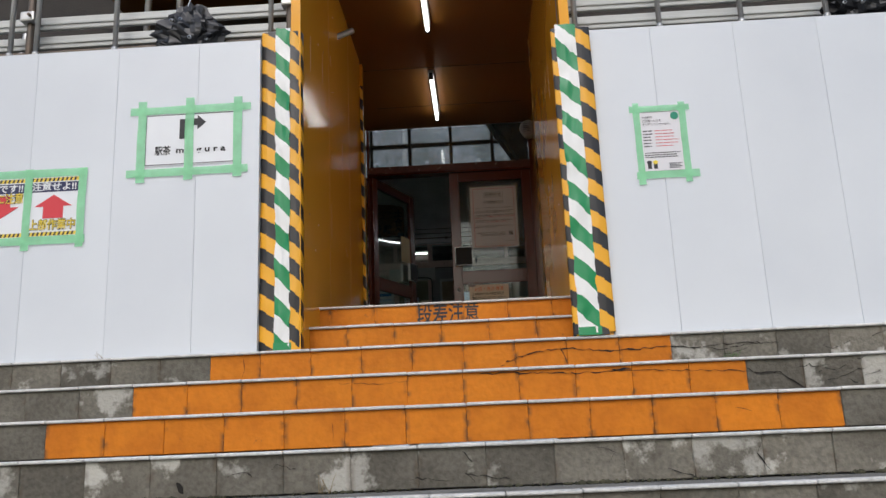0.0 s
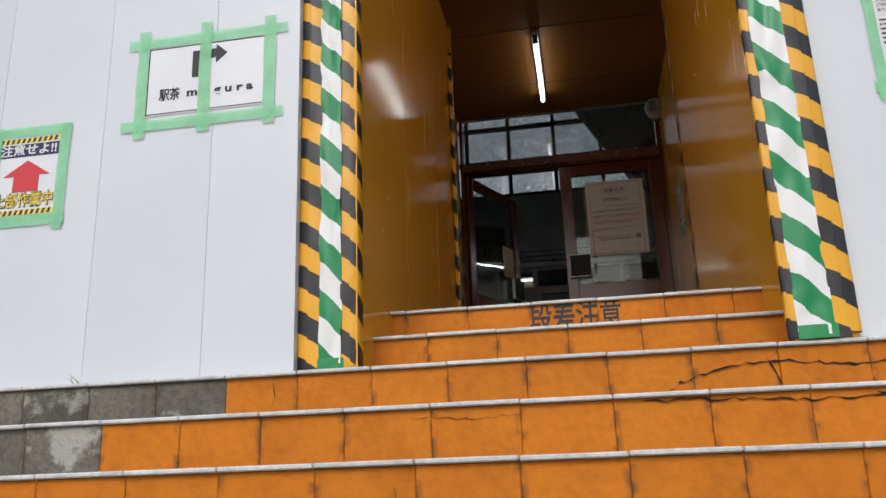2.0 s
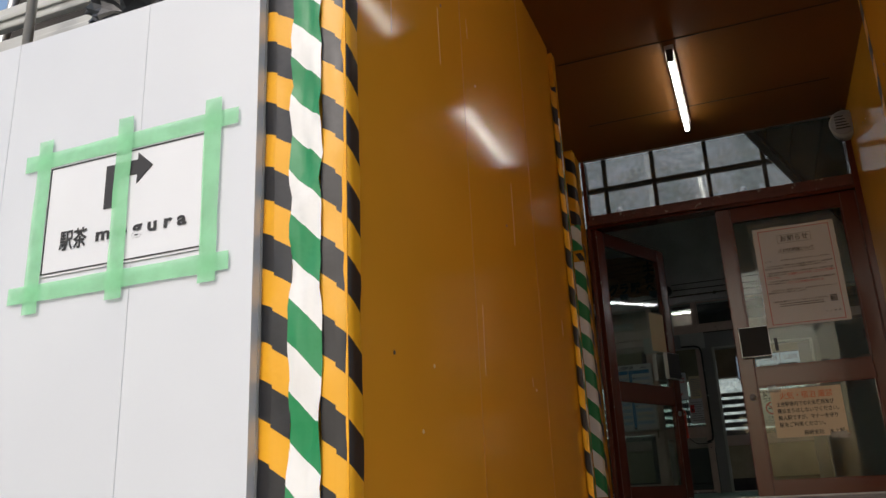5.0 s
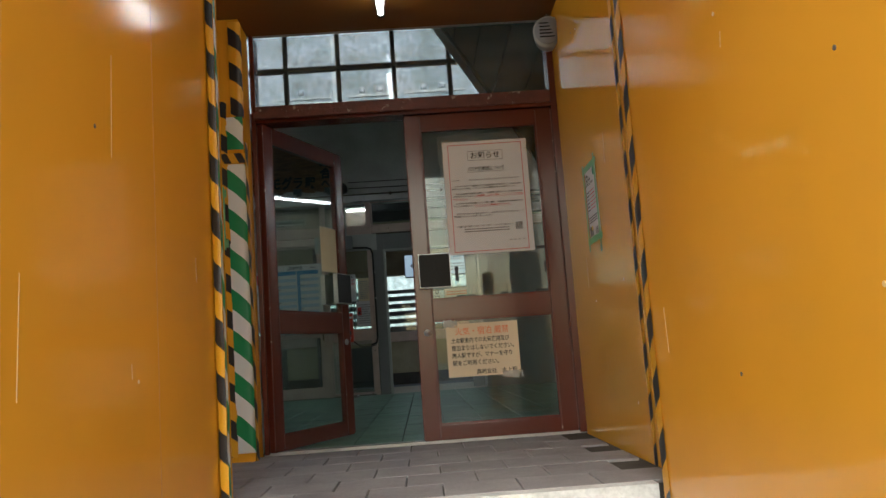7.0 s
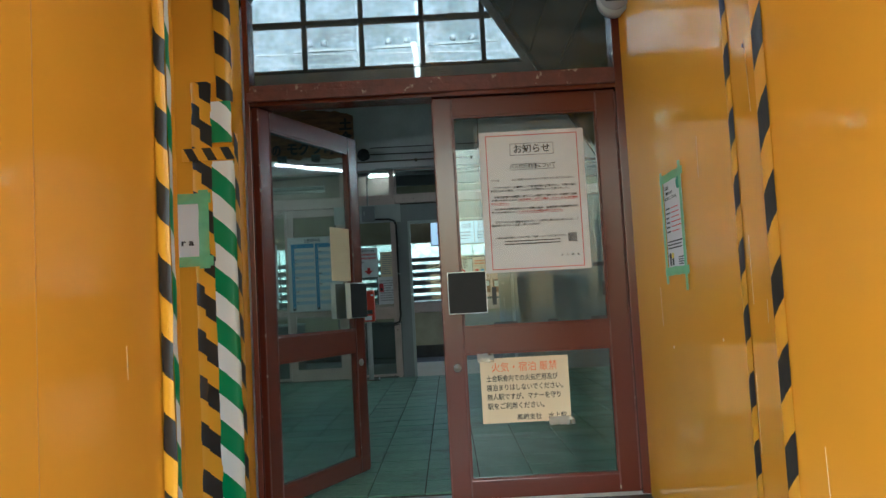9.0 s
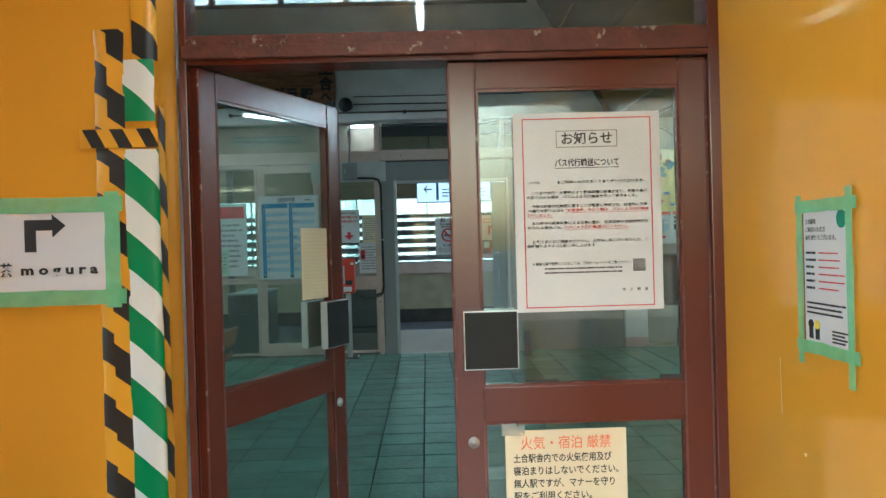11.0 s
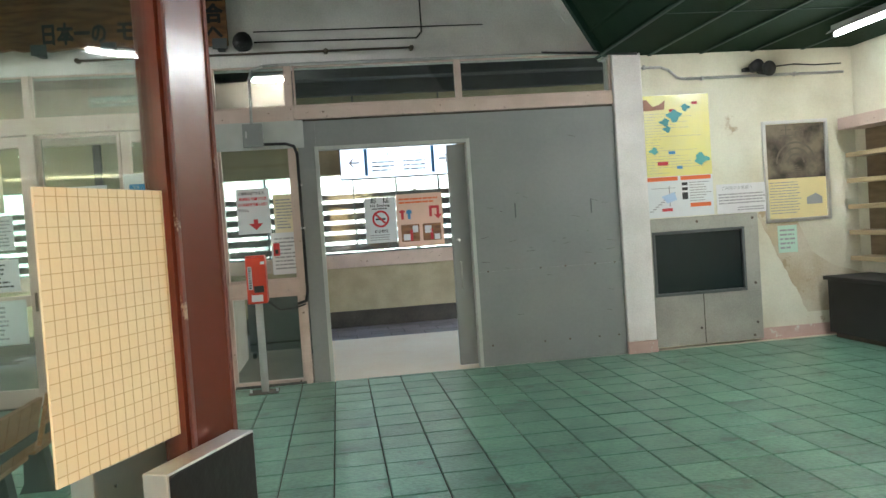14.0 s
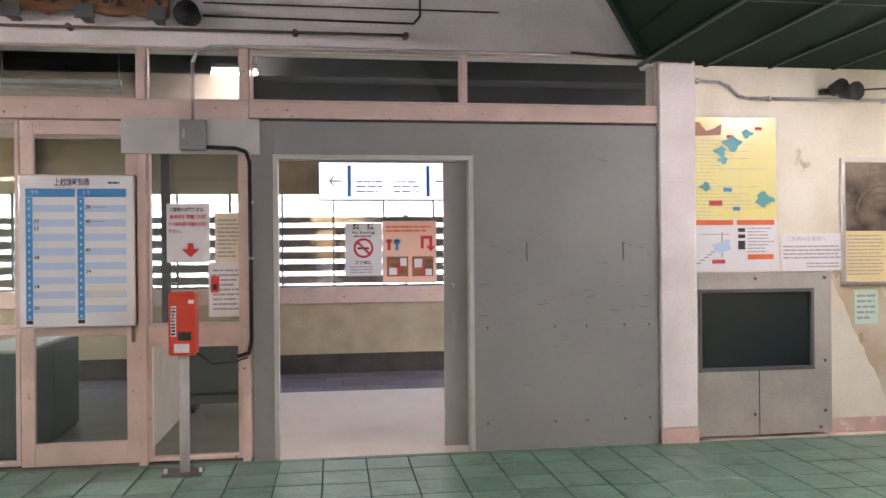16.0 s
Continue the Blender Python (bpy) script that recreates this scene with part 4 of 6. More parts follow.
p = thing("taped_edge", (AXR, 7.46, FZ), "edge of the orange board with a strip of yellow-black tape", "post")
tape_strip("tape_run", [(AXR - 0.004, 7.435), (AXR - 0.005, 7.47), (AXR - 0.003, 7.508)], 2.50, 5.2, YB2, p, 14, 0.002)


p = thing("taped_joint", (BXR, 8.06, FZ), "panel joint of the orange wall covered with yellow-black tape", "tape")
tape_strip("tape_run", [(BXR - 0.003, 8.085), (BXR - 0.006, 8.06), (BXR - 0.003, 8.035)], FZ - 0.02, 5.2, YB2, p, 17, 0.002)

# ---- lamps ----
def tube_lamp(name, x, y0, y1, z, material, label, drop=0.0, tray=0.0):
    L = thing(name, (x, (y0 + y1) / 2, z), label, "lamp", "fluorescent battens")
    part("tube", rod(bmesh.new(), (x, y0, z), (x, y1, z), 0.0165), material, L, "", True)
    part("batten", bx(x - 0.028, x + 0.028, y0 - 0.01, y1 + 0.01, z + 0.045, z + 0.085, 0.005), GREY_LIGHT, L)
    # Unseen tray, added to hold light off the ceiling and throw it down.
    if tray:
        part("reflector", prism([(x - tray, z + 0.01), (x - 0.03, z + 0.042), (x + 0.03, z + 0.042), (x + tray, z + 0.01), (x + tray, z + 0.014), (x + 0.03, z + 0.046), (x - 0.03, z + 0.046), (x - tray, z + 0.014)], "y", y0 - 0.01, y1 + 0.01), GREY_LIGHT, L, "added pale sheet keeping tube light off the ceiling")
    for y in (y0, y1):
        part("lamp_holder", bx(x - 0.02, x + 0.02, y - 0.02, y + 0.012, z - 0.02, z + 0.05, 0.004), BLACK, L)
    if drop:
        for y in (y0 + 0.2, y1 - 0.2):
            part("hanger", rod(bmesh.new(), (x, y, z + 0.08), (x, y, z + 0.08 + drop), 0.006, n=6), STEEL, L)
    return L


tube_lamp("passage_lamp", -0.36, 5.95, 7.07, 5.135, TUBE, "lit fluorescent tube on the orange ceiling")
tube_lamp("passage_lamp", -0.39, 8.02, 9.12, 5.135, TUBE_PORCH, "lit fluorescent tube on the orange ceiling")
for y in (10.67, 12.67, 14.72):
    tube_lamp("hall_lamp", 3.87, y, y + 1.2, 5.43, TUBE_HALL, "lit fluorescent tube under the green ceiling", tray=0.075)
    # West row is unseen, mirrored from the east to brighten the hall.
    tube_lamp("hall_lamp", -5.3, y, y + 1.2, 5.43, TUBE_HALL, "lit fluorescent tube under the green ceiling")


def slung_lamp(name, a, c, material, label, top):
    """A tube hung between two points on thin wires."""
    a, c = Vector(a), Vector(c)
    L = thing(name, (a + c) / 2, label, "lamp", "slung fluorescent tubes")
    part("tube", rod(bmesh.new(), a, c, 0.0165), material, L, "", True)
    up = Vector((0, 0, 0.06))
    part("batten", rod(bmesh.new(), a + up, c + up, 0.03, n=6), GREY_LIGHT, L)
    for f in (0.02, 0.98):
        q = a.lerp(c, f)
        part("lamp_holder", rod(bmesh.new(), q + Vector((0, 0, -0.02)), q + up, 0.012, n=6), GREY_LIGHT, L)
        if top:
            part("hanger", rod(bmesh.new(), q + up, (q.x, q.y, top), 0.005, n=6), STEEL, L)
    return L


slung_lamp("corridor_lamp", (-1.47, 18.6, 5.75), (-1.05, 18.6, 5.75), TUBE_CORRIDOR, "lit fluorescent tube under the corridor ceiling", 5.98)
slung_lamp("corridor_lamp", (-3.08, 18.0, 5.455), (-2.12, 18.0, 5.455), GREY_LIGHT, "unlit fluorescent batten under the corridor ceiling", 5.98)

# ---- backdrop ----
structure("backdrop", bx(-160, 160, 90, 91, GROUND, 75), HILL, "wooded hillside, haze painted into its colour")

# ---- notices and signs outside ----
HY = 5.131


def way_sign(name, at, w, h, label):
    s = Sheet(name, at, w, h, PAPER_G, label, group="direction signs")
    k = w / 0.556
    s.border(-w / 2 + 0.004, w / 2 - 0.004, -h / 2 + 0.006, h / 2 - 0.006, 0.004, INK)
    s.poly("arrow", [(-0.065 * k, 0.0), (-0.020 * k, 0.0), (-0.020 * k, 0.085 * k), (0.045 * k, 0.085 * k), (0.045 * k, 0.057 * k), (0.098 * k, 0.103 * k), (0.045 * k, 0.149 * k), (0.045 * k, 0.128 * k), (-0.065 * k, 0.128 * k)], INK)
    s.text("駅茶", -0.165 * k, -0.075 * k, 0.062 * k, INK, 0.098 * k, 0.001)
    s.text("mogura", 0.068 * k, -0.074 * k, 0.052 * k, INK, 0.305 * k, 0.0016, spacing=1.55)
    return s


s = way_sign("direction_sign", (-1.742, HY, 3.470), 0.556, 0.335, "white café direction sign taped up with green tape")
s.tapes([(-0.375, 0.375, 0.165, 0.215), (-0.385, 0.36, -0.235, -0.185), (-0.325, -0.272, -0.27, 0.255), (0.268, 0.322, -0.26, 0.255), (-0.03, 0.025, -0.265, 0.265)])


def hazard(name, x, words, lower, up, label):
    s = Sheet(name, (x, HY, 3.085), 0.30, 0.37, PAPER_G, label, group="hazard signs")
    for v in (0.170, -0.170):
        s.rect("hazard_band", -0.148, 0.148, v - 0.011, v + 0.011, YEL_INK)
        for i in range(11):
            u = -0.140 + 0.0265 * i
            s.poly("hazard_stripe", [(u - 0.008, v - 0.011), (u + 0.004, v - 0.011), (u + 0.012, v + 0.011), (u, v + 0.011)], INK)
    s.rect("heading", -0.148, 0.148, 0.092, 0.152, NAVY)
    s.text(words, 0, 0.120, 0.056, PAPER_G, 0.275, 0.0012, d=0.0035)
    f = 1 if up else -1
    c = -0.012
    a = [(0, 0.085), (0.115, 0.012), (0.062, 0.012), (0.062, -0.062), (-0.062, -0.062), (-0.062, 0.012), (-0.115, 0.012)]
    s.poly("arrow", [(u, c + f * v + (0 if up else 0.03)) for u, v in (a if up else a[::-1])], RED_INK)
    if up:
        s.text(lower, 0, -0.118, 0.070, INK, 0.288, 0.0035)
        s.text(lower, 0, -0.118, 0.070, YEL_INK, 0.284, 0.0005, d=0.004)
    else:
        s.text(lower, 0, 0.055, 0.070, INK, 0.288, 0.0035)
        s.text(lower, 0, 0.055, 0.070, YEL_INK, 0.284, 0.0005, d=0.004)
    return s


s = hazard("hazard_sign", -2.565, "注意せよ!!", "上部作業中", True, "hazard sign with a red up arrow, taped up")
s.tapes([(-0.62, 0.20, 0.185, 0.235), (-0.62, 0.205, -0.235, -0.185), (0.148, 0.198, -0.26, 0.235), (-0.185, -0.135, -0.27, 0.24)])
hazard("hazard_sign", -2.895, "危険です!!", "足元に注意", False, "hazard sign with a red down arrow, taped up")


def work_notice(name, at, w, h, label, right=(1, 0, 0)):
    s = Sheet(name, at, w, h, PAPER, label, "notice", right, group="works notices")
    k = w / 0.245
    s.border(-w / 2 + 0.003, w / 2 - 0.003, -h / 2 + 0.003, h / 2 - 0.003, 0.0015, INK)
    s.poly("stamp", [(0.088 * k + 0.024 * k * math.cos(a), 0.155 * k + 0.024 * k * math.sin(a)) for a in [i * math.tau / 20 for i in range(20)]], GREEN_INK)
    for i, t in enumerate(("土合駅を", "ご利用いただき", "ありがとうございます。")):
        s.text(t, -0.105 * k, (0.150 - 0.022 * i) * k, 0.016 * k, INK, align="LEFT")
    s.lines(-0.105 * k, -0.05 * k, -0.04 * k, 0.075 * k, 6, INK, 0.34, 3, 0.2)
    s.lines(-0.035 * k, 0.11 * k, -0.04 * k, 0.075 * k, 6, RED_INK, 0.20, 5, 0.5)
    s.lines(-0.105 * k, 0.115 * k, -0.105 * k, -0.065 * k, 3, INK, 0.4, 7, 0.2)
    s.lines(0.03 * k, 0.112 * k, -0.172 * k, -0.135 * k, 4, INK, 0.5, 8, 0.3)
    for u, m in ((-0.085, INK), (-0.050, YEL_INK)):
        s.rect("emblem", (u - 0.011) * k, (u + 0.011) * k, -0.170 * k, -0.138 * k, INK)
        s.poly("emblem_top", [((u + 0.014 * math.cos(a)) * k, (-0.130 + 0.012 * math.sin(a)) * k) for a in [i * math.tau / 16 for i in range(16)]], m)
    return s


s = work_notice("works_notice", (1.092, HY, 3.285), 0.245, 0.375, "white works notice fixed with green masking tape")
s.tapes([(-0.175, 0.18, 0.185, 0.225), (-0.165, 0.20, -0.23, -0.185), (-0.155, -0.115, -0.265, 0.245), (0.115, 0.155, -0.26, 0.24)])
s = work_notice("works_notice", (BXR - 0.004, 8.78, 3.855), 0.25, 0.375, "works notice taped to the orange board", (0, -1, 0))
s.tapes([(-0.165, 0.17, 0.18, 0.215), (-0.165, 0.175, -0.215, -0.18), (-0.155, -0.12, -0.25, 0.23), (0.118, 0.152, -0.28, 0.24)])
s = way_sign("direction_sign", (-1.634, 9.246, 3.985), 0.45, 0.275, "white café direction sign taped to the orange board")
s.tapes([(-0.27, 0.265, 0.125, 0.175), (-0.28, 0.27, -0.175, -0.125), (0.205, 0.255, -0.185, 0.19), (-0.26, -0.21, -0.185, 0.19)])
w = lettering("step_warning", "段差注意", 0.15, (-0.235, 5.7325, 2.405), INK, stairs, width=0.40, bold=0.0022)
tagged(w, "faded stencilled black characters on the riser")

# ---- notices on the entrance doors ----
n = Sheet("door_notice", (0.203, DY - 0.026, 4.078), 0.538, 0.725, PAPER, "laminated notice taped inside a clear sleeve on the door", "notice")
n.border(-0.236, 0.236, -0.348, 0.343, 0.004, RED_INK)
n.border(-0.112, 0.112, 0.236, 0.297, 0.002, INK)
n.text("お知らせ", 0, 0.265, 0.048, INK, 0.185, 0.0008)
n.text("バス代行輸送について", 0, 0.178, 0.030, INK, 0.235, 0.0006)
n.rect("underline", -0.118, 0.118, 0.160, 0.162, INK)
for i, (t, v, u, wd, m) in enumerate((
        ("いつも　　　　をご利用いただきましてありがとうございます。", 0.109, 0, 0.425, INK),
        ("これまで台風・大雪等により鉄道設備に被害が生じ、列車の運行", 0.071, 0.005, 0.425, INK),
        ("を取り止める場合、バスによる代行輸送を行って参りました。", 0.055, -0.018, 0.405, INK),
        ("今後は被害が広範囲に渡ることが事前に想定され、計画的に列車", 0.022, 0.005, 0.425, INK),
        ("の運行を取り止める", 0.006, -0.155, 0.130, INK),
        ("「計画運休」を行う際は、バスによる代行輸送", 0.006, 0.065, 0.305, RED_INK),
        ("を行いません。", -0.010, -0.175, 0.090, RED_INK),
        ("また昨今の異常気象による災害に鑑み、気象警報や注意報等が発", -0.040, 0.005, 0.425, INK),
        ("令される場合にも、", -0.056, -0.155, 0.130, INK),
        ("バスによる代行輸送は行いません。", -0.056, 0.030, 0.235, RED_INK),
        ("お客さまにはご迷惑をおかけし、大変申し訳ございませんが、ご", -0.107, 0.005, 0.425, INK),
        ("理解賜りますようお願い申し上げます。", -0.123, -0.095, 0.255, INK),
        ("※ 最新の運行情報につきましては、下記ホームページをご覧ください。", -0.188, -0.025, 0.36, INK),
        ("水　上　駅　長", -0.288, 0.165, 0.095, INK))):
    n.text(t, u, v, 0.0125, m, wd, 0.0002)
n.rects("underline", [(-0.088, 0.217, -0.003, -0.0018), (-0.22, -0.13, -0.019, -0.0178), (-0.088, 0.148, -0.065, -0.0638)], RED_INK)
n.lines(-0.165, 0.125, -0.228, -0.198, 2, INK, 0.35, 4, 0.1)
n.lines(0.160, 0.206, -0.222, -0.176, 7, INK, 0.75, 12, 0.05)
sl = film("clear_sleeve", (0.75, 0.78, 0.78), 0.10)
sl.node_tree.nodes["Principled BSDF"].inputs["Roughness"].default_value = 0.15
bm = bmesh.new()
rows = []
for i in range(9):
    rows.append([bm.verts.new((0.203 - 0.30 + 0.6 * j / 8, DY - 0.034 - 0.004 * noise.noise((i * 0.9, j * 0.8, 3)), 4.085 - 0.40 + 0.80 * i / 8)) for j in range(9)])
for a, b in zip(rows, rows[1:]):
    for j in range(8):
        bm.faces.new((a[j], a[j + 1], b[j + 1], b[j]))
o = part("plastic_sleeve", bm, sl, n.root, "crinkled clear plastic sleeve", True)
o.visible_shadow = False
m = Sheet("door_warning", (0.098, DY - 0.026, 3.122), 0.445, 0.325, CREAM_P, "cream warning notice taped to the lower door glass", "notice")
m.text("火気・宿泊 厳禁", 0.0, 0.112, 0.052, ORANGE_INK, 0.33)
for i, t in enumerate(("土合駅舎内での火気使用及び", "寝泊まりはしないでください。", "無人駅ですが、マナーを守り", "駅をご利用ください。")):
    m.text(t, -0.195, 0.058 - 0.046 * i, 0.034, INK, (0.36, 0.385, 0.37, 0.285)[i], 0.0005, align="LEFT")
m.text("高崎支社　水上駅", 0.075, -0.138, 0.032, INK, 0.25, 0.0005)
m.tapes([(-0.235, -0.15, 0.145, 0.19), (0.11, 0.24, -0.185, -0.14)], film("clear_tape", (0.7, 0.7, 0.66), 0.35))
for x, z, w, h in ((0.02, 3.455, 0.12, 0.02), (0.26, 3.457, 0.05, 0.022), (0.50, 3.46, 0.09, 0.022), (-0.03, 3.60, 0.022, 0.09), (0.535, 3.61, 0.022, 0.07), (0.52, 3.735, 0.07, 0.02)):
    Sheet("tape_patch", (x, DY - 0.007, z), w, h, BLACK, "small piece of dark tape on the door glass", "tape", group="dark tape pieces", thick=0.001)
c, sn = math.cos(radians(66.3)), math.sin(radians(66.3))
hx, hy = FL + 0.045, DY - 0.03


def on_leaf(u, d, z):
    return (hx + u * c + d * sn, hy + u * sn - d * c, FZ + z)


y = Sheet("grid_sheet", on_leaf(0.786, 0.007, 1.322), 0.226, 0.318, YELLOW_P, "aged yellow squared sheet stuck to the open door's glass", "notice", right=(c, sn, 0))
BROWN_INK = mat("pale_brown_ink", (0.52, 0.42, 0.24), None, 2, 0.7, bump=0)
for line in [(-0.113, 0.113, v * 0.0165, v * 0.0165 + 0.0012) for v in range(-9, 10)] + [(u * 0.0165, u * 0.0165 + 0.0012, -0.159, 0.159) for u in range(-6, 7)]:
    y.rects("grid_line", [line], BROWN_INK, 0.0003, 0.0006)

# ---- porch loudspeaker ----
h = thing("loudspeaker", (0.66, 9.35, 5.0), "round grey loudspeaker bracketed above the door frame", "loudspeaker")
bm = rod(bmesh.new(), (0.64, 9.34, 5.06), (0.665, 9.50, 5.075), 0.095, 0.085, n=24)
part("housing", bm, GREY_LIGHT, h, "", True)
part("grille", rod(bmesh.new(), (0.636, 9.325, 5.0585), (0.64, 9.339, 5.06), 0.082, n=24), GREY_INK, h, "", True)
for i in range(5):
    part("slot", bx(0.585, 0.69, 9.318, 9.324, 5.015 + 0.022 * i, 5.022 + 0.022 * i), BLACK, h)
part("bracket", tube(bmesh.new(), [(0.66, 9.45, 5.165), (0.66, 9.45, 5.22), (0.70, 9.50, 5.22)], 0.008), PIPE_DARK, h)
part("cable", tube(bmesh.new(), [(0.70, 9.45, 5.12), (0.72, 9.40, 5.05), (0.715, 9.42, 4.98), (0.70, 9.46, 4.94)], 0.004, 6), BLACK, h)

# ---- scaffold above the hoarding ----
for x in (-2.97, -2.80, -2.28, -1.27, 0.655, 1.175, 1.68, 2.20, -3.5, -4.2, 2.9, 3.5):
    z0 = 4.10 if x < 0 else 4.03
    s = thing("guard_post", (x, 5.2, z0), "thin galvanised guard post behind the hoarding", "scaffold", "guard posts")
    part("post", rod(bmesh.new(), (x, 5.21, z0 - 0.4), (x, 5.21, 6.4), 0.0165), STEEL, s, "", True)
    part("collar", rod(bmesh.new(), (x, 5.21, z0 + 0.02), (x, 5.21, z0 + 0.05), 0.022), STEEL, s, "", True)
for x in (-2.88, -1.16, 0.575, 3.1):
    s = thing("scaffold_tube", (x, 5.27, 4.0), "dark upright scaffold tube with clamps", "scaffold", "scaffold uprights")
    part("tube", rod(bmesh.new(), (x, 5.27, 2.2), (x, 5.27, 6.6), 0.0243), PIPE_DARK, s, "", True)
    for z in (4.42, 4.78):
        cl = part("clamp", bx(x - 0.05, x + 0.045, 5.215, 5.29, z - 0.035, z + 0.035, 0.012), STEEL, s, "steel scaffold clamp")
        part("bolt", rod(bmesh.new(), (x + 0.02, 5.19, z), (x + 0.02, 5.22, z), 0.010, n=6), PIPE_DARK, cl)
for i, (x0, x1) in enumerate(((-5.2, -1.19), (0.60, 4.6))):
    for j, z in enumerate((4.14, 4.245, 4.385) if i == 0 else (4.05, 4.15, 4.28)):
        b = thing("toe_board", ((x0 + x1) / 2, 5.36, z), "ribbed pale steel scaffold board", "scaffold board", "scaffold boards")
        bm = bx(x0, x1, 5.345, 5.375, z, z + 0.09, 0.008)
        box(bm, x0, x1, 5.335, 5.35, z + 0.03, z + 0.055, 0.006)
        part("board", bm, GREY_LIGHT if j else PIPE_DARK, b)
for a, b in (((-3.0, 5.85, 3.7), (-0.95, 6.58, 4.92)), ((-3.6, 5.8, 2.2), (-3.0, 5.9, 6.58)), ((-2.35, 5.8, 4.1), (-2.3, 5.8, 6.2)), ((-2.1, 5.8, 4.1), (-2.1, 5.8, 6.2))):
    s = thing("scaffold_brace", a, "grey scaffold brace in the shade", "scaffold", "scaffold braces")
    part("tube", rod(bmesh.new(), a, b, 0.024), STEEL, s, "", True)


def bundle(name, at, w, h, label, seed):
    s = thing(name, at, label, "tarpaulin")
    bm = bmesh.new()
    bmesh.ops.create_uvsphere(bm, u_segments=40, v_segments=26, radius=1)
    for v in bm.verts:
        p = v.co.copy()
        fold = 0.26 * (abs(math.sin(4.5 * math.atan2(p.x, p.y) + 2.2 * p.z + seed)) - 0.5) * (1 - 0.6 * abs(p.z))
        crumple = 0.55 * abs(noise.noise(p * 2.4 + Vector((seed, 0, 0)))) + 0.30 * abs(noise.noise(p * 5.5 + Vector((0, seed, 0)))) - 0.2
        flare = 1.0 - 0.45 * max(0, p.z) + 0.12 * max(0, -p.z)
        v.co = Vector((p.x * w / 2 * (flare + fold + crumple), p.y * 0.11 * (flare + fold + crumple), p.z * h / 2 * (1 + 0.5 * noise.noise(p * 2.6 + Vector((0, seed, 0))))))
        v.co += Vector(at)
    front = [v.co.copy() for v in bm.verts if v.co.y < at[1] - 0.05]
    part("sheet", bm, TARP, s)
    rnd2 = random.Random(seed)
    for i in range(4):
        aim = Vector((at[0] - w * 0.30 + w * 0.20 * i, at[1], at[2] - 0.02 + rnd2.uniform(-0.07, 0.08)))
        q = min(front, key=lambda c: (c.x - aim.x) ** 2 + (c.z - aim.z) ** 2)
        part("eyelet", rod(bmesh.new(), (q.x, q.y - 0.004, q.z), (q.x, q.y + 0.012, q.z), 0.012, n=12), ALU, s, "", True)
        part("eyelet_hole", rod(bmesh.new(), (q.x, q.y - 0.006, q.z), (q.x, q.y, q.z), 0.006, n=10), BLACK, s, "", True)
    part("tie", rod(bmesh.new(), (at[0], at[1] - 0.06, at[2] + h * 0.42), (at[0] + 0.01, at[1] - 0.04, at[2] + h * 0.62), 0.004, n=6), PAPER, s)


bundle("tarpaulin_bundle", (-1.80, 5.24, 4.24), 0.42, 0.37, "black tarpaulin bundled over the scaffold boards", 2)
bundle("tarpaulin_bundle", (2.42, 5.24, 4.17), 0.42, 0.22, "black tarpaulin bundled over the scaffold boards", 7)
# Facade walls coloured near black for the shaded void behind the scaffold.
structure("wall_facade_west", bx(-4.2, -1.20, 6.6, 6.75, GROUND, 9.5), DARKWALL, "station facade with the void's shade in its colour")
structure("wall_facade_east", bx(0.70, 14, 6.6, 6.75, GROUND, 9.5), DARKWALL, "station facade with the void's shade in its colour")
# Unseen slab, added overhead to block sky light from the scaffold zone.
structure("roof_shade_slab", bx(-4.2, 14, 5.5, 9.55, 6.6, 6.8), DARKWALL, "added overhead slab that shades the scaffold")

# ---- far wall of the hall ----
b = thing("timetable_board", (-2.125, WY - 0.01, 3.57), "white and blue framed timetable board on the sliding door", "timetable")
part("frame", bx(-2.515, -1.742, WY - 0.04, WY + 0.03, 3.57, 4.635, 0.012), ALU, b)
t = Sheet("x", (-2.128, WY - 0.042, 4.102), 0.745, 1.045, PAPER_G, "", parent=b)
t.text("上越線時刻表", -0.03, 0.475, 0.06, NAVY, 0.235, 0.001)
t.lines(0.21, 0.29, 0.465, 0.485, 1, NAVY, 0.7, 3, 0.1)
t.lines(-0.13, 0.10, 0.437, 0.447, 1, GREY_INK, 0.5, 2, 0.1)
for u0 in (-0.335, 0.005):
    t.rect("heading", u0, u0 + 0.325, 0.375, 0.434, TABLE_BLUE, 0.0003, 0.003)
    t.rect("hour_column", u0, u0 + 0.045, -0.475, 0.372, TABLE_BLUE, 0.0003, 0.0018)
    for i in range(17):
        v = 0.37 - 0.05 * i
        if i % 2:
            t.rect("row_band", u0 + 0.048, u0 + 0.325, v - 0.05, v, PALE_BLUE, 0.0003, 0.0008)
        t.rects("hour_mark", [(u0 + 0.016, u0 + 0.029, v - 0.034, v - 0.016)], PALE_BLUE, 0.0003, 0.0028)
    t.text("下り" if u0 < 0 else "上り", u0 + 0.06, 0.405, 0.030, PAPER_G, d=0.0045)
    t.rect("last_row", u0, u0 + 0.045, -0.505, -0.478, INK)
for u, v, tx in ((0.075, 0.305, "38"), (0.075, 0.205, "40"), (0.075, 0.005, "40"), (0.075, -0.145, "34"), (-0.265, 0.205, "37"), (-0.265, 0.155, "53"), (-0.265, -0.045, "48"), (-0.265, -0.245, "58"), (-0.265, -0.395, "39")):
    t.text(tx, u, v, 0.036, INK, bold=0.0004)
t.lines(0.10, 0.24, 0.30, 0.31, 1, GREY_INK, 0.6, 5, 0.4)
t.lines(0.10, 0.24, 0.20, 0.21, 1, GREY_INK, 0.6, 6, 0.4)
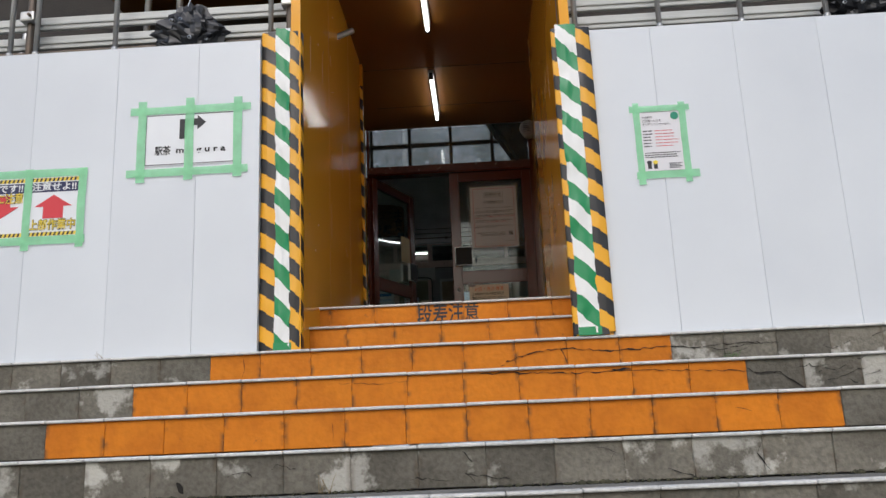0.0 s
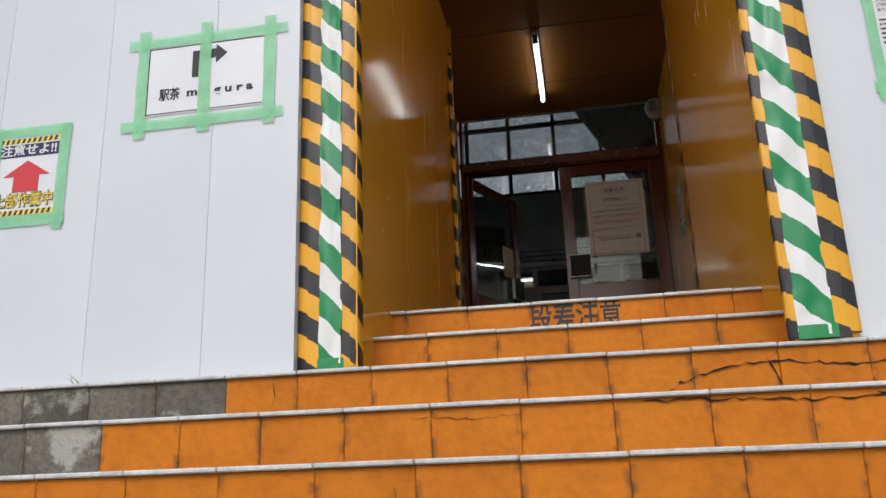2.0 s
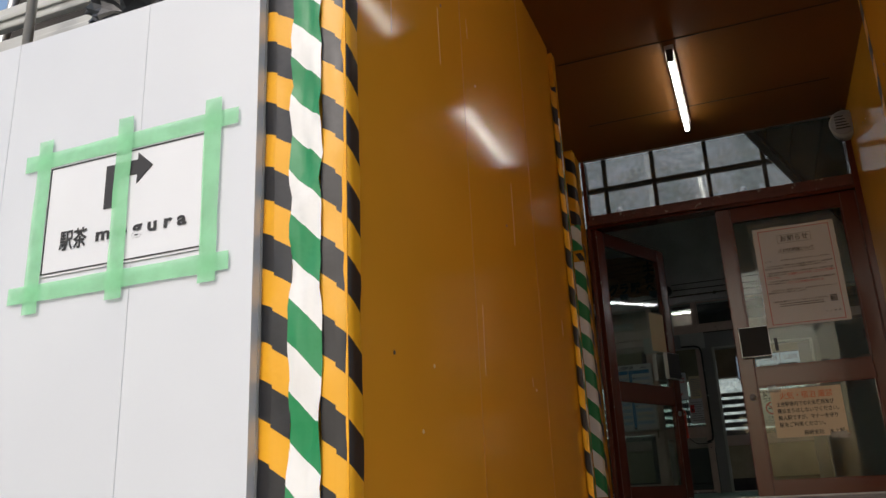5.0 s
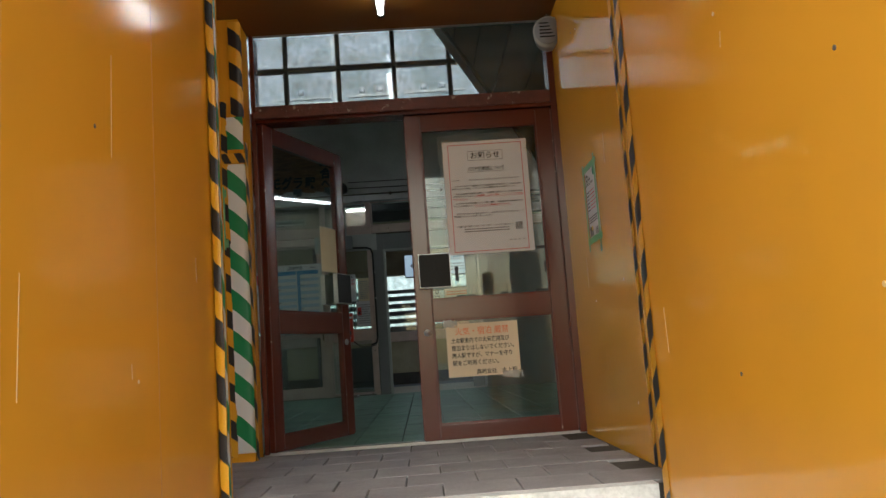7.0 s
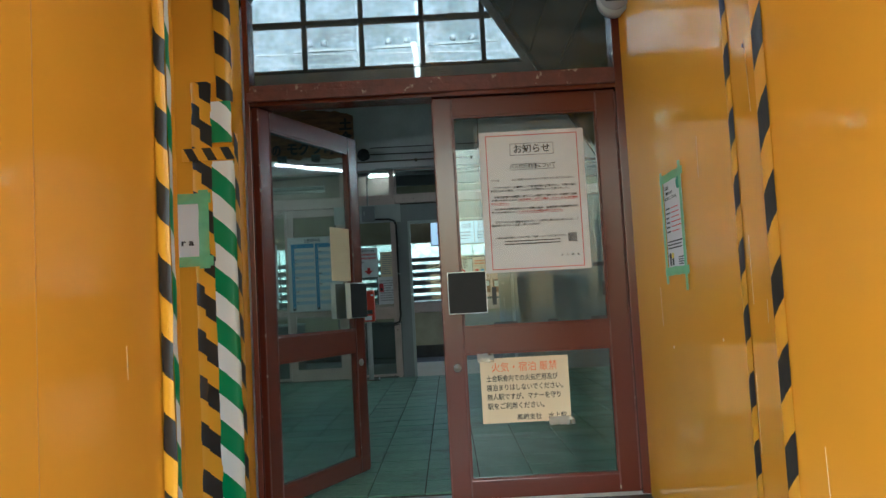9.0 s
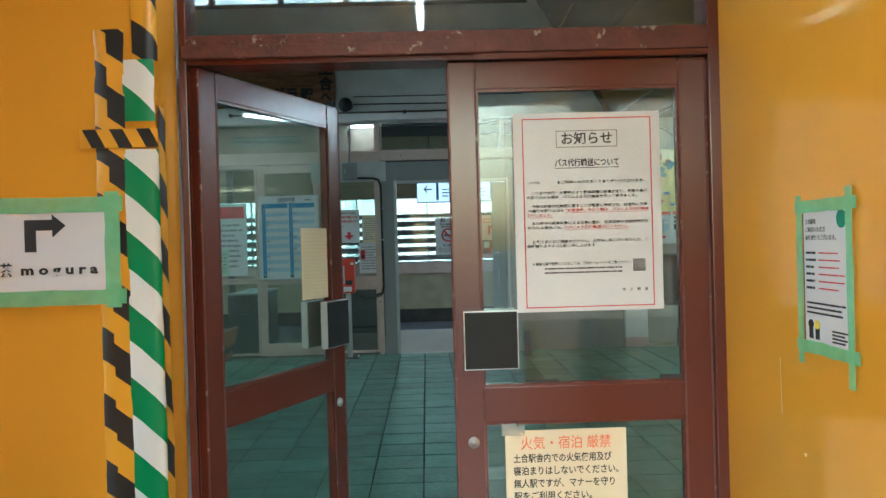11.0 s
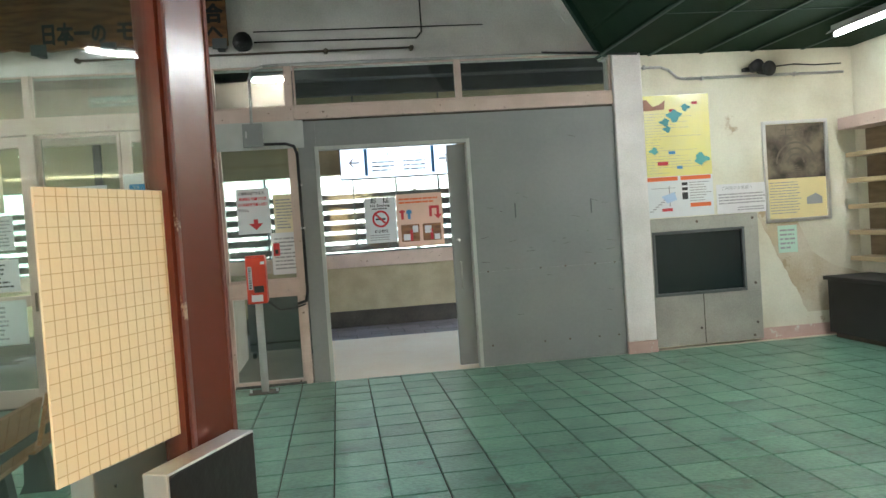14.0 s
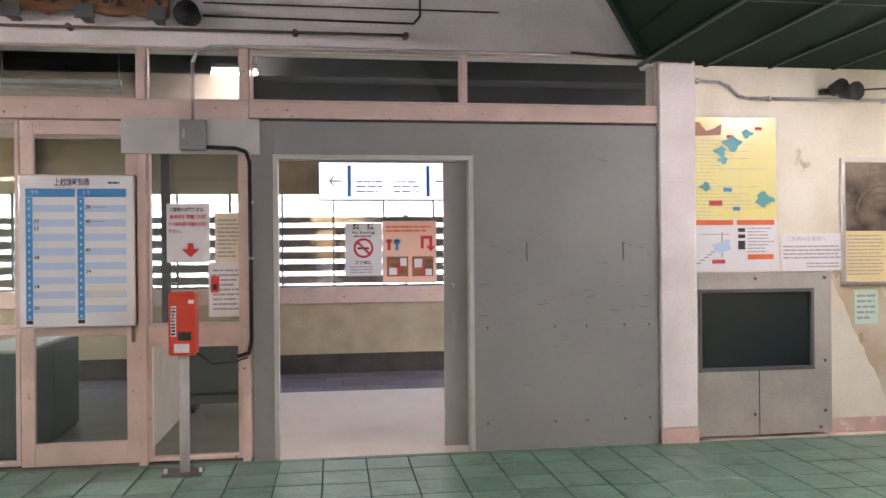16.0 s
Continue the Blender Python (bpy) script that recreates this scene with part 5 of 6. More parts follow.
t.lines(0.08, 0.33, -0.36, -0.24, 6, YELLOW_P, 0.5, 9, 0.5)


def no_smoking(name, at, w, h, label):
    s = Sheet(name, at, w, h, PAPER_G, label, "sign", group="no smoking signs")
    k = w / 0.46
    s.text("禁　煙", 0, 0.285 * k, 0.085 * k, INK, 0.27 * k, 0.002)
    s.text("No Smoking", 0, 0.215 * k, 0.055 * k, INK, 0.28 * k, 0.001)
    s.lines(-0.12 * k, 0.12 * k, 0.155 * k, 0.185 * k, 1, INK, 0.5, 2, 0.1)
    s.ring(0, 0.02 * k, 0.125 * k, 0.03 * k, RED_INK)
    s.rect("cigarette", -0.075 * k, 0.07 * k, 0.005 * k, 0.03 * k, INK, 0.0003, 0.0012)
    s.text("終日禁煙", 0, -0.165 * k, 0.05 * k, INK, 0.2 * k, 0.0008)
    s.lines(-0.17 * k, 0.17 * k, -0.30 * k, -0.20 * k, 3, GREY_INK, 0.4, 6, 0.2)
    return s


def paper(name, x, z, w, h, yy, material, label, rows=6, ink=None, head=None, margin=0.1, seed=1):
    s = Sheet(name, (x, yy, z), w, h, material, label, "notice")
    top = 0.5 - margin
    if head:
        s.rect("heading", -w * 0.44, w * 0.44, h * 0.30, h * 0.46, head)
        top = 0.24
    s.lines(-w * (0.5 - margin), w * (0.5 - margin), -h * (0.5 - margin), h * top, rows, ink or GREY_INK, 0.42, seed, 0.35)
    return s


no_smoking("no_smoking_sign", (-4.47, WY + 0.035, 4.15), 0.44, 0.70, "no smoking poster on the glass partition")
GYW = WY + 0.028
paper("paper_notice", -3.73, 4.57, 0.33, 0.44, GYW, YELLOW_P, "faded paper notice on the sliding door", 7, seed=3)
s = Sheet("fire_notice", (-3.86, GYW, 4.135), 0.19, 0.29, RED_INK, "small red fire warning on the sliding door", "notice")
for i, chx in enumerate("火気厳禁"):
    s.text(chx, 0.02, 0.10 - 0.065 * i, 0.06, PAPER_G, bold=0.0005)
paper("paper_notice", -3.59, 4.17, 0.17, 0.31, GYW, PAPER, "white paper notice on the sliding door", 8, seed=4)
paper("paper_notice", -3.70, 3.79, 0.43, 0.29, GYW, PAPER, "white paper notice on the sliding door", 6, INK, seed=5)
s = paper("framed_notice", -3.725, 3.365, 0.56, 0.40, GYW - 0.008, PAPER_G, "framed white notice on the lower door glass", 8, seed=6)
s.border(-0.28, 0.28, -0.20, 0.20, 0.014, ALU)
paper("paper_notice", -2.885, 4.09, 0.41, 0.92, WY + 0.045, PAPER_G, "pale notice with a red heading on the glass", 9, head=RED_INK, seed=7)
paper("paper_notice", -3.01, 3.80, 0.19, 0.33, WY + 0.042, GREEN_P, "small green-ruled notice on the glass", 6, seed=8)
s = Sheet("ticket_notice", (-1.39, WY + 0.03, 4.225), 0.30, 0.42, PAPER_G, "white notice with a red down arrow for the ticket machine", "notice")
for i, (tx, m, wd) in enumerate((("ご乗車のお客さまは、", INK, 0.24), ("乗車駅証明書発行機", RED_INK, 0.255), ("から乗車駅証明書をお取り", RED_INK, 0.27), ("下さい。", INK, 0.10))):
    s.text(tx, (0, 0, 0, -0.085)[i], 0.165 - 0.052 * i, 0.032, m, wd, 0.0008)
s.poly("arrow", [(0.035, -0.075), (-0.005, -0.075), (-0.005, -0.115), (-0.05, -0.115), (0.015, -0.175), (0.08, -0.115), (0.035, -0.115)], RED_INK)
paper("paper_notice", -1.105, 4.185, 0.20, 0.36, WY + 0.024, YELLOW_P, "faded paper notice on the glass", 10, seed=9)
s = paper("paper_notice", -1.11, 3.815, 0.28, 0.39, WY + 0.022, PAPER, "printed instruction sheet on the glass", 9, seed=10)
s.rect("picture", -0.125, -0.065, -0.02, 0.10, RED_INK, 0.0003, 0.003)
s.rect("picture_window", -0.11, -0.08, 0.0, 0.04, INK, 0.0003, 0.0045)

# ticket box on its post
b = thing("ticket_box", (-1.26, 16.62, FZ), "red certificate dispenser on a grey steel post", "dispenser")
part("post", rod(bmesh.new(), (-1.262, 16.62, FZ), (-1.262, 16.62, 3.45), 0.034, n=20), GREY_LIGHT, b, "", True)
part("foot_plate", bx(-1.40, -1.14, 16.52, 16.72, FZ, FZ + 0.008, 0.002), PIPE_DARK, b)
for x in (-1.385, -1.155):
    part("bolt_cap", rod(bmesh.new(), (x, 16.60, FZ + 0.008), (x, 16.60, FZ + 0.035), 0.012, n=8), PAPER_G, b)
body = part("body", bx(-1.35, -1.175, 16.54, 16.70, 3.39, 3.805, 0.012), RED, b, "red enamelled steel")
part("top_cap", bx(-1.345, -1.18, 16.545, 16.69, 3.806, 3.82, 0.004), RED, b)
part("slot", bx(-1.285, -1.20, 16.532, 16.541, 3.49, 3.55, 0.003), BLACK, b)
t = Sheet("x", (-1.262, 16.5385, 3.595), 0.02, 0.02, RED, "", parent=b)
t.rect("label_plate", -0.07, -0.035, -0.075, 0.13, PAPER_G)
t.lines(-0.066, -0.039, -0.07, 0.125, 9, INK, 0.6, 4, 0.1)
t.rect("label_plate", -0.05, 0.05, -0.185, -0.125, PAPER_G)
t.rect("label_plate", 0.045, 0.08, 0.145, 0.17, PAPER_G)
part("cable", tube(bmesh.new(), [(-1.18, 16.62, 3.40), (-1.08, 16.68, 3.31), (-0.95, 16.76, 3.31), (-0.86, 16.83, 3.33)], 0.007, 8), BLACK, b, "", True)

b.location += Vector((-0.115, 0, 0))
# conduit, junction box and cover plate
p = thing("cover_plate", (-1.22, WY, 4.76), "pale grey steel cover plate", "panel")
part("plate", bx(-1.72, -0.765, WY - 0.026, WY - 0.017, 4.755, 5.01, 0.002), GREY_LIGHT, p)
for x in (-1.66, -0.83):
    for z in (4.80, 4.96):
        part("rivet", rod(bmesh.new(), (x, WY - 0.03, z), (x, WY - 0.026, z), 0.008, n=8), STEEL, p)
j = thing("junction_box", (-1.22, WY - 0.05, 4.77), "grey steel junction box with conduit", "junction box")
part("box", bx(-1.31, -1.13, WY - 0.105, WY - 0.027, 4.775, 4.99, 0.008), GREY_STEEL, j)
part("latch", bx(-1.285, -1.27, WY - 0.112, WY - 0.105, 4.86, 4.92, 0.002), STEEL, j)
part("conduit", tube(bmesh.new(), [(-1.225, WY - 0.06, 4.99), (-1.222, WY - 0.06, 5.40), (-1.19, WY - 0.06, 5.48), (-1.09, WY - 0.06, 5.515), (-0.95, WY - 0.05, 5.522), (2.1, WY - 0.05, 5.522)], 0.013), STEEL, j, "steel conduit", True)
part("hose", tube(bmesh.new(), [(-1.13, WY - 0.06, 4.80), (-0.93, WY - 0.055, 4.795), (-0.86, WY - 0.05, 4.77), (-0.835, WY - 0.045, 4.70), (-0.832, WY - 0.03, 3.42), (-0.85, WY - 0.03, 3.33), (-0.92, WY - 0.03, 3.31)], 0.014), BLACK, j, "black flexible conduit", True)
for z in (4.0, 4.4):
    part("clip", bx(-0.855, -0.81, WY - 0.05, WY + 0.006, z, z + 0.02), STEEL, j)

for o in (p, j):
    o.location += Vector((-0.115, 0, 0.03))
# beam fittings: loudspeaker, rail, cables, wooden sign
l = thing("loudspeaker", (-1.23, WY - 0.1, 5.72), "black round loudspeaker on the white beam", "loudspeaker")
bm = rod(bmesh.new(), (-1.235, WY - 0.20, 5.72), (-1.21, WY - 0.06, 5.725), 0.09, 0.06, n=24)
part("horn", bm, BLACK, l, "", True)
part("bracket", bx(-1.22, -1.19, WY - 0.08, WY + 0.002, 5.71, 5.74), BLACK, l)
part("cap", rod(bmesh.new(), (-1.235, WY - 0.21, 5.72), (-1.235, WY - 0.2, 5.72), 0.05, n=16), BLACK, l, "", True)
r = thing("wall_rail", (-1.0, WY - 0.05, 5.65), "thin dark rail bracketed along the beam", "rail")
part("rail", rod(bmesh.new(), (-2.72, WY - 0.05, 5.64), (0.31, WY - 0.05, 5.645), 0.011), PIPE_DARK, r, "", True)
for x in (-2.05, -0.50, 0.30, -2.7):
    part("bracket", rod(bmesh.new(), (x, WY - 0.065, 5.643), (x, WY + 0.002, 5.643), 0.022, n=12), PIPE_DARK, r, "", True)
cbl = thing("wall_cable", (0.0, WY, 5.8), "black cables run along the wall above the beam", "cable")
part("cable", tube(bmesh.new(), [(-1.15, WY - 0.012, 5.755), (0.36, WY - 0.012, 5.742), (0.41, WY - 0.012, 5.80), (0.41, WY - 0.012, 6.3)], 0.008, 8), BLACK, cbl, "", True)
part("cable", tube(bmesh.new(), [(-1.15, WY - 0.012, 5.85), (1.0, WY - 0.012, 5.845)], 0.006, 8), BLACK, cbl, "", True)
part("cable", tube(bmesh.new(), [(1.55, WY - 0.055, 5.545), (1.9, WY - 0.06, 5.525), (2.12, WY - 0.06, 5.515), (2.5, WY - 0.05, 5.50)], 0.012, 8), BLACK, cbl, "", True)
for o in (l, r, cbl):
    o.location += Vector((-0.12, 0, 0.02))
w = thing("wooden_sign", (-2.35, WY - 0.06, 5.7), "irregular dark wooden slab sign with carved lettering", "sign")
pts, rnd3 = [], random.Random(11)
for i in range(26):
    pts.append((-3.40 + 2.02 * i / 25, 5.73 + 0.02 * rnd3.uniform(-1, 1)))
for i in range(26):
    f = i / 25
    pts.append((-1.38 - 2.02 * f, 6.34 + 0.10 * math.sin(f * 3.1) + 0.03 * rnd3.uniform(-1, 1)))
part("slab", prism(pts, "y", WY - 0.12, WY - 0.06), SIGN_WOOD, w)
for body, x, z, size, wide in (("日本一の", -2.70, 5.85, 0.20, 0.54), ("モグラ", -2.09, 5.86, 0.20, 0.49), ("駅", -1.73, 5.855, 0.18, 0.17), ("土", -1.49, 6.18, 0.18, 0.18), ("合", -1.49, 5.99, 0.18, 0.18), ("へ", -1.49, 5.83, 0.15, 0.15)):
    lettering("carving", body, size, (x, WY - 0.122, z), INK, w, width=wide, bold=0.008)
for x in (-2.41, -1.93, -1.45, -3.0):
    part("bracket", bx(x - 0.065, x + 0.065, WY - 0.145, WY - 0.121, 5.68, 5.775, 0.004), LEG, w, "grey steel bracket")
    part("arm", bx(x - 0.03, x + 0.03, WY - 0.121, WY + 0.001, 5.68, 5.70), LEG, w)

w.location += Vector((-0.11, 0, 0.02))
# ---- wall to the east of the column ----
EY = WY + 0.10
s = Sheet("area_map", (2.81, EY - 0.012, 4.51), 0.70, 1.22, PAPER_G, "glossy yellow area map poster with curling edge", "poster")
s.rect("map_field", -0.35, 0.35, -0.20, 0.61, MAP_YEL, 0.0003, 0.001)
s.rects("heading", [(-0.35, -0.02, -0.245, -0.205), (0.01, 0.33, -0.245, -0.205)], ORANGE_INK)
for u, v, r0, m in ((-0.02, 0.40, 0.075, TEAL_INK), (0.10, 0.48, 0.045, TEAL_INK), (-0.12, 0.34, 0.05, TEAL_INK), (0.24, -0.04, 0.075, TEAL_INK), (-0.25, 0.06, 0.045, TEAL_INK), (-0.10, 0.27, 0.04, TEAL_INK)):
    s.poly("lake", [(u + r0 * (1 + 0.35 * math.sin(3 * a + u * 9)) * math.cos(a), v + 0.7 * r0 * (1 + 0.3 * math.cos(4 * a)) * math.sin(a)) for a in [i * math.tau / 18 for i in range(18)]], m)
s.poly("ridge", [(-0.34, 0.46), (-0.12, 0.47), (-0.11, 0.56), (-0.17, 0.52), (-0.24, 0.50), (-0.30, 0.57), (-0.34, 0.57)], mat("brown_ink", (0.30, 0.13, 0.06), None, 2, 0.5, bump=0))
s.rects("map_label", [(-0.22, -0.11, -0.09, -0.05), (0.17, 0.23, 0.51, 0.535), (-0.07, -0.01, 0.445, 0.47)], RED_INK)
s.rects("map_label", [(-0.10, -0.03, 0.02, 0.05), (-0.02, 0.04, -0.13, -0.10)], BLUE_INK)
s.lines(-0.34, 0.30, -0.18, 0.44, 22, GREY_INK, 0.10, 5, 0.9)
s.rects("plan_line", [(-0.33 + 0.03 * i, -0.29 + 0.03 * i, -0.55 + 0.022 * i, -0.54 + 0.022 * i) for i in range(9)] + [(-0.30, -0.05, -0.32, -0.315), (-0.12, -0.11, -0.5, -0.3)], GREY_INK)
s.rects("plan_mark", [(-0.20, -0.09, -0.55, -0.52), (-0.15, -0.13, -0.44, -0.42)], RED_INK)
s.poly("plan_patch", [(-0.20, -0.40), (-0.06, -0.36), (-0.04, -0.44), (-0.14, -0.47)], PALE_BLUE)
s.rects("legend", [(0.02, 0.08, -0.30, -0.27), (0.02, 0.08, -0.35, -0.32), (0.02, 0.08, -0.44, -0.37)], INK)
s.rect("legend_bar", 0.10, 0.32, -0.52, -0.48, ORANGE_INK)
s.lines(0.10, 0.33, -0.47, -0.26, 8, GREY_INK, 0.35, 4, 0.4)
s = Sheet("visitor_notice", (3.46, EY - 0.018, 4.045), 0.54, 0.30, PAPER, "white paper notice to visitors overlapping the map", "notice")
s.text("ご利用のお客様へ", -0.05, 0.105, 0.040, GREY_INK, 0.33)
s.lines(-0.25, 0.25, -0.06, 0.06, 4, GREY_INK, 0.45, 3, 0.15)
s.lines(-0.05, 0.25, -0.13, -0.08, 2, GREY_INK, 0.45, 4, 0.3)
f = thing("framed_poster", (4.17, EY - 0.02, 3.72), "framed sepia tunnel photograph with cream caption", "poster")
bm = bmesh.new()
for a, b2, c2, d2 in ((3.815, 4.53, 4.725, 4.76), (3.815, 4.53, 3.725, 3.76), (3.815, 3.85, 3.7601, 4.7249), (4.495, 4.53, 3.7601, 4.7249)):
    box(bm, a, b2, EY - 0.03, EY - 0.001, c2, d2, 0.006)
part("frame", bm, ALU, f)
t = Sheet("x", (4.1725, EY - 0.008, 4.2425), 0.645, 0.965, mat("yellow_caption_paper", (0.74, 0.64, 0.33), (0.70, 0.60, 0.31), 2, 0.6, bump=0.03), "", parent=f)
t.rect("photograph", -0.322, 0.322, -0.075, 0.48, PHOTO, 0.0003, 0.001)
FADED = mat("faded_photo_grey", (0.125, 0.105, 0.08), None, 3, 0.5, bump=0)
for r0 in (0.22, 0.16, 0.10):
    bm = bmesh.new()
    for i in range(20):
        a0, a1 = math.pi * i / 20, math.pi * (i + 1) / 20
        q = [(r0 * math.cos(a0), r0 * math.sin(a0)), (r0 * math.cos(a1), r0 * math.sin(a1)), ((r0 - 0.02) * math.cos(a1), (r0 - 0.02) * math.sin(a1)), ((r0 - 0.02) * math.cos(a0), (r0 - 0.02) * math.sin(a0))]
        bm.faces.new([bm.verts.new(t.place(u, 0.08 + v, 0.002)) for u, v in q])
    part("arch", bm, FADED, f)
t.rects("rail_line", [(-0.012 - 0.02 * i, 0.012 + 0.02 * i, 0.05 - 0.022 * i, 0.058 - 0.022 * i) for i in range(5)], FADED)
t.text("土合", -0.02, 0.40, 0.12, FADED, 0.28)
t.lines(-0.30, 0.05, -0.44, -0.10, 12, GREY_INK, 0.3, 5, 0.2)
t.poly("sketch", [(0.10, -0.35), (0.27, -0.35), (0.27, -0.28), (0.20, -0.24), (0.10, -0.28)], GREY_INK)
f.location += Vector((-0.10, 0, 0.045))
paper("pale_green_note", 3.94, 3.595, 0.21, 0.28, EY - 0.006, GREEN_P, "small pale green note on the plaster", 5, seed=14)
c0 = thing("concrete_panel", (3.17, EY - 0.04, FZ), "concrete housing slab with a recessed dark screen", "panel")
bm = bmesh.new()
for a, b2, c2, d2 in ((2.455, 3.68, FZ, 3.08), (2.455, 2.555, 3.0801, 3.7299), (3.53, 3.68, 3.0801, 3.7299), (2.455, 3.68, 3.73, 3.86)):
    part("slab", bx(a, b2, EY - 0.075, EY - 0.001, c2, d2, 0.004), RAW_CON, c0)
part("seam", bx(3.055, 3.063, EY - 0.0775, EY - 0.0752, FZ, 3.08), JOINT, c0)
bm = bmesh.new()
for a, b2, c2, d2 in ((2.556, 3.529, 3.70, 3.729), (2.556, 3.529, 3.081, 3.11), (2.556, 2.585, 3.1101, 3.6999), (3.50, 3.529, 3.1101, 3.6999)):
    box(bm, a, b2, EY - 0.083, EY - 0.03, c2, d2, 0.005)
part("frame", bm, LEG, c0, "dark steel screen frame")
part("screen", bx(2.585, 3.50, EY - 0.05, EY - 0.04, 3.11, 3.70), SCREEN, c0, "dark switched-off screen")
for x, z in ((3.03, 3.81), (3.62, 3.81), (3.62, 3.15), (3.62, 2.75), (3.02, 2.74), (3.58, 2.62)):
    part("bolt", rod(bmesh.new(), (x, EY - 0.082, z), (x, EY - 0.074, z), 0.014, n=8), PIPE_DARK, c0)
c0.location += Vector((-0.095, 0, 0.03))
l = thing("loudspeaker", (3.80, EY - 0.1, 5.28), "small black horn loudspeaker on a conduit", "loudspeaker")
part("horn", rod(bmesh.new(), (3.925, EY - 0.23, 5.265), (3.90, EY - 0.09, 5.275), 0.068, 0.040, n=24), BLACK, l, "", True)
part("rim", rod(bmesh.new(), (3.927, EY - 0.243, 5.264), (3.925, EY - 0.23, 5.265), 0.074, n=24), BLACK, l, "", True)
part("driver", rod(bmesh.new(), (3.84, EY - 0.19, 5.315), (3.85, EY - 0.06, 5.305), 0.058, 0.05, n=20), BLACK, l, "", True)
part("lead", tube(bmesh.new(), [(3.93, EY - 0.02, 5.33), (4.1, EY - 0.012, 5.318), (4.33, EY - 0.012, 5.335), (4.55, EY - 0.012, 5.318), (4.84, EY - 0.012, 5.322)], 0.007, 6), BLACK, l, "", True)
part("mount", bx(3.76, 3.90, EY - 0.08, EY, 5.275, 5.31), BLACK, l)
p = thing("conduit", (3.5, EY, 5.25), "steel conduit along the plaster wall", "conduit")
part("pipe", tube(bmesh.new(), [(2.43, EY - 0.025, 5.385), (2.78, EY - 0.025, 5.38), (2.86, EY - 0.025, 5.35), (2.95, EY - 0.025, 5.27), (3.03, EY - 0.025, 5.255), (4.74, EY - 0.025, 5.255)], 0.014), STEEL, p, "", True)
for x in (2.6, 3.2, 4.2):
    part("saddle", bx(x, x + 0.02, EY - 0.042, EY, 5.235, 5.275) if x > 3 else bx(x, x + 0.02, EY - 0.042, EY, 5.365, 5.405), STEEL, p)

l.location += Vector((-0.22, 0, 0.04))
p.location += Vector((-0.11, 0, 0.018))
# showcase and cabinet on the east wall
sc = thing("display_shelf", (HX1 - 0.05, 15.9, 3.2), "open wooden wall shelf with slatted boards", "shelf")
part("head", bx(HX1 - 0.30, HX1 - 0.001, 14.2, 16.80, 4.66, 4.78, 0.006), CREAM, sc, "pale shelf canopy")
part("back", bx(HX1 - 0.03, HX1 - 0.002, 14.25, 16.76, 3.34, 4.659), SHELF_BACK, sc)
for z in (3.34, 3.60, 3.86, 4.12, 4.38):
    part("shelf_board", bx(HX1 - 0.26, HX1 - 0.031, 14.25, 16.76, z, z + 0.045, 0.003), SHELF_WOOD, sc)
cb = thing("low_cabinet", (HX1 - 0.3, 15.8, FZ), "low black cabinet against the plaster wall", "cabinet")
part("body", bx(HX1 - 0.50, HX1 - 0.002, 14.4, 16.80, FZ + 0.05, 3.16, 0.01), BLACK, cb)
part("top", bx(HX1 - 0.53, HX1 - 0.002, 14.37, 16.83, 3.161, 3.20, 0.006), BLACK, cb)
part("plinth", bx(HX1 - 0.46, HX1 - 0.01, 14.45, 16.75, FZ, FZ + 0.049), PIPE_DARK, cb)

# ---- waiting benches and extinguisher ----
be = thing("bench", (-2.3, 13.4, FZ), "slatted wooden waiting bench on grey cast legs", "bench", "waiting benches")
for k in range(3):
    y0 = 12.42 + 0.66 * k
    for i in range(4):
        part("seat_slat", bx(-2.52 + 0.092 * i, -2.435 + 0.092 * i, y0, y0 + 0.565, 2.935 - 0.006 * i, 2.957 - 0.006 * i, 0.004), WOOD, be)
    for i in range(4):
        part("back_slat", prism([(-2.150, 2.965), (-2.128, 2.961), (-2.064, 3.235), (-2.086, 3.240)], "y", y0 + 0.142 * i, y0 + 0.142 * i + 0.136), WOOD, be)
    part("back_rail", prism([(-2.118, 3.02), (-2.106, 3.018), (-2.094, 3.07), (-2.106, 3.072)], "y", y0 + 0.02, y0 + 0.55), LEG, be)
    if k:
        part("armrest", tube(bmesh.new(), [(-2.14, y0 - 0.02, 3.10), (-2.42, y0 - 0.02, 3.12), (-2.47, y0 - 0.02, 3.08), (-2.48, y0 - 0.02, 2.95)], 0.014), STEEL, be, "", True)
for y0 in (12.75, 13.70, 14.25):
    part("leg", prism([(-2.44, FZ), (-2.22, FZ), (-2.26, FZ + 0.06), (-2.30, 2.915), (-2.40, 2.915), (-2.41, FZ + 0.06)], "y", y0 - 0.045, y0 + 0.045), LEG, be)
part("beam", bx(-2.40, -2.30, 12.46, 14.36, 2.885, 2.912), LEG, be)
be.location.x -= 0.14
copy_thing(be, pose(-5.42, 16.30, FZ, 0, 0, 90))
e = thing("fire_extinguisher", (-4.22, 16.60, FZ), "red fire extinguisher standing on the floor", "extinguisher")
part("cylinder", rod(rod(bmesh.new(), (-4.22, 16.6, FZ), (-4.22, 16.6, FZ + 0.38), 0.075, n=24), (-4.22, 16.6, FZ + 0.38), (-4.22, 16.6, FZ + 0.45), 0.075, 0.03, n=24), EXT_RED, e, "", True)
part("valve", rod(bmesh.new(), (-4.22, 16.6, FZ + 0.45), (-4.22, 16.6, FZ + 0.50), 0.022), BLACK, e, "", True)
part("lever", bx(-4.30, -4.19, 16.585, 16.615, FZ + 0.50, FZ + 0.525, 0.004), STEEL, e)
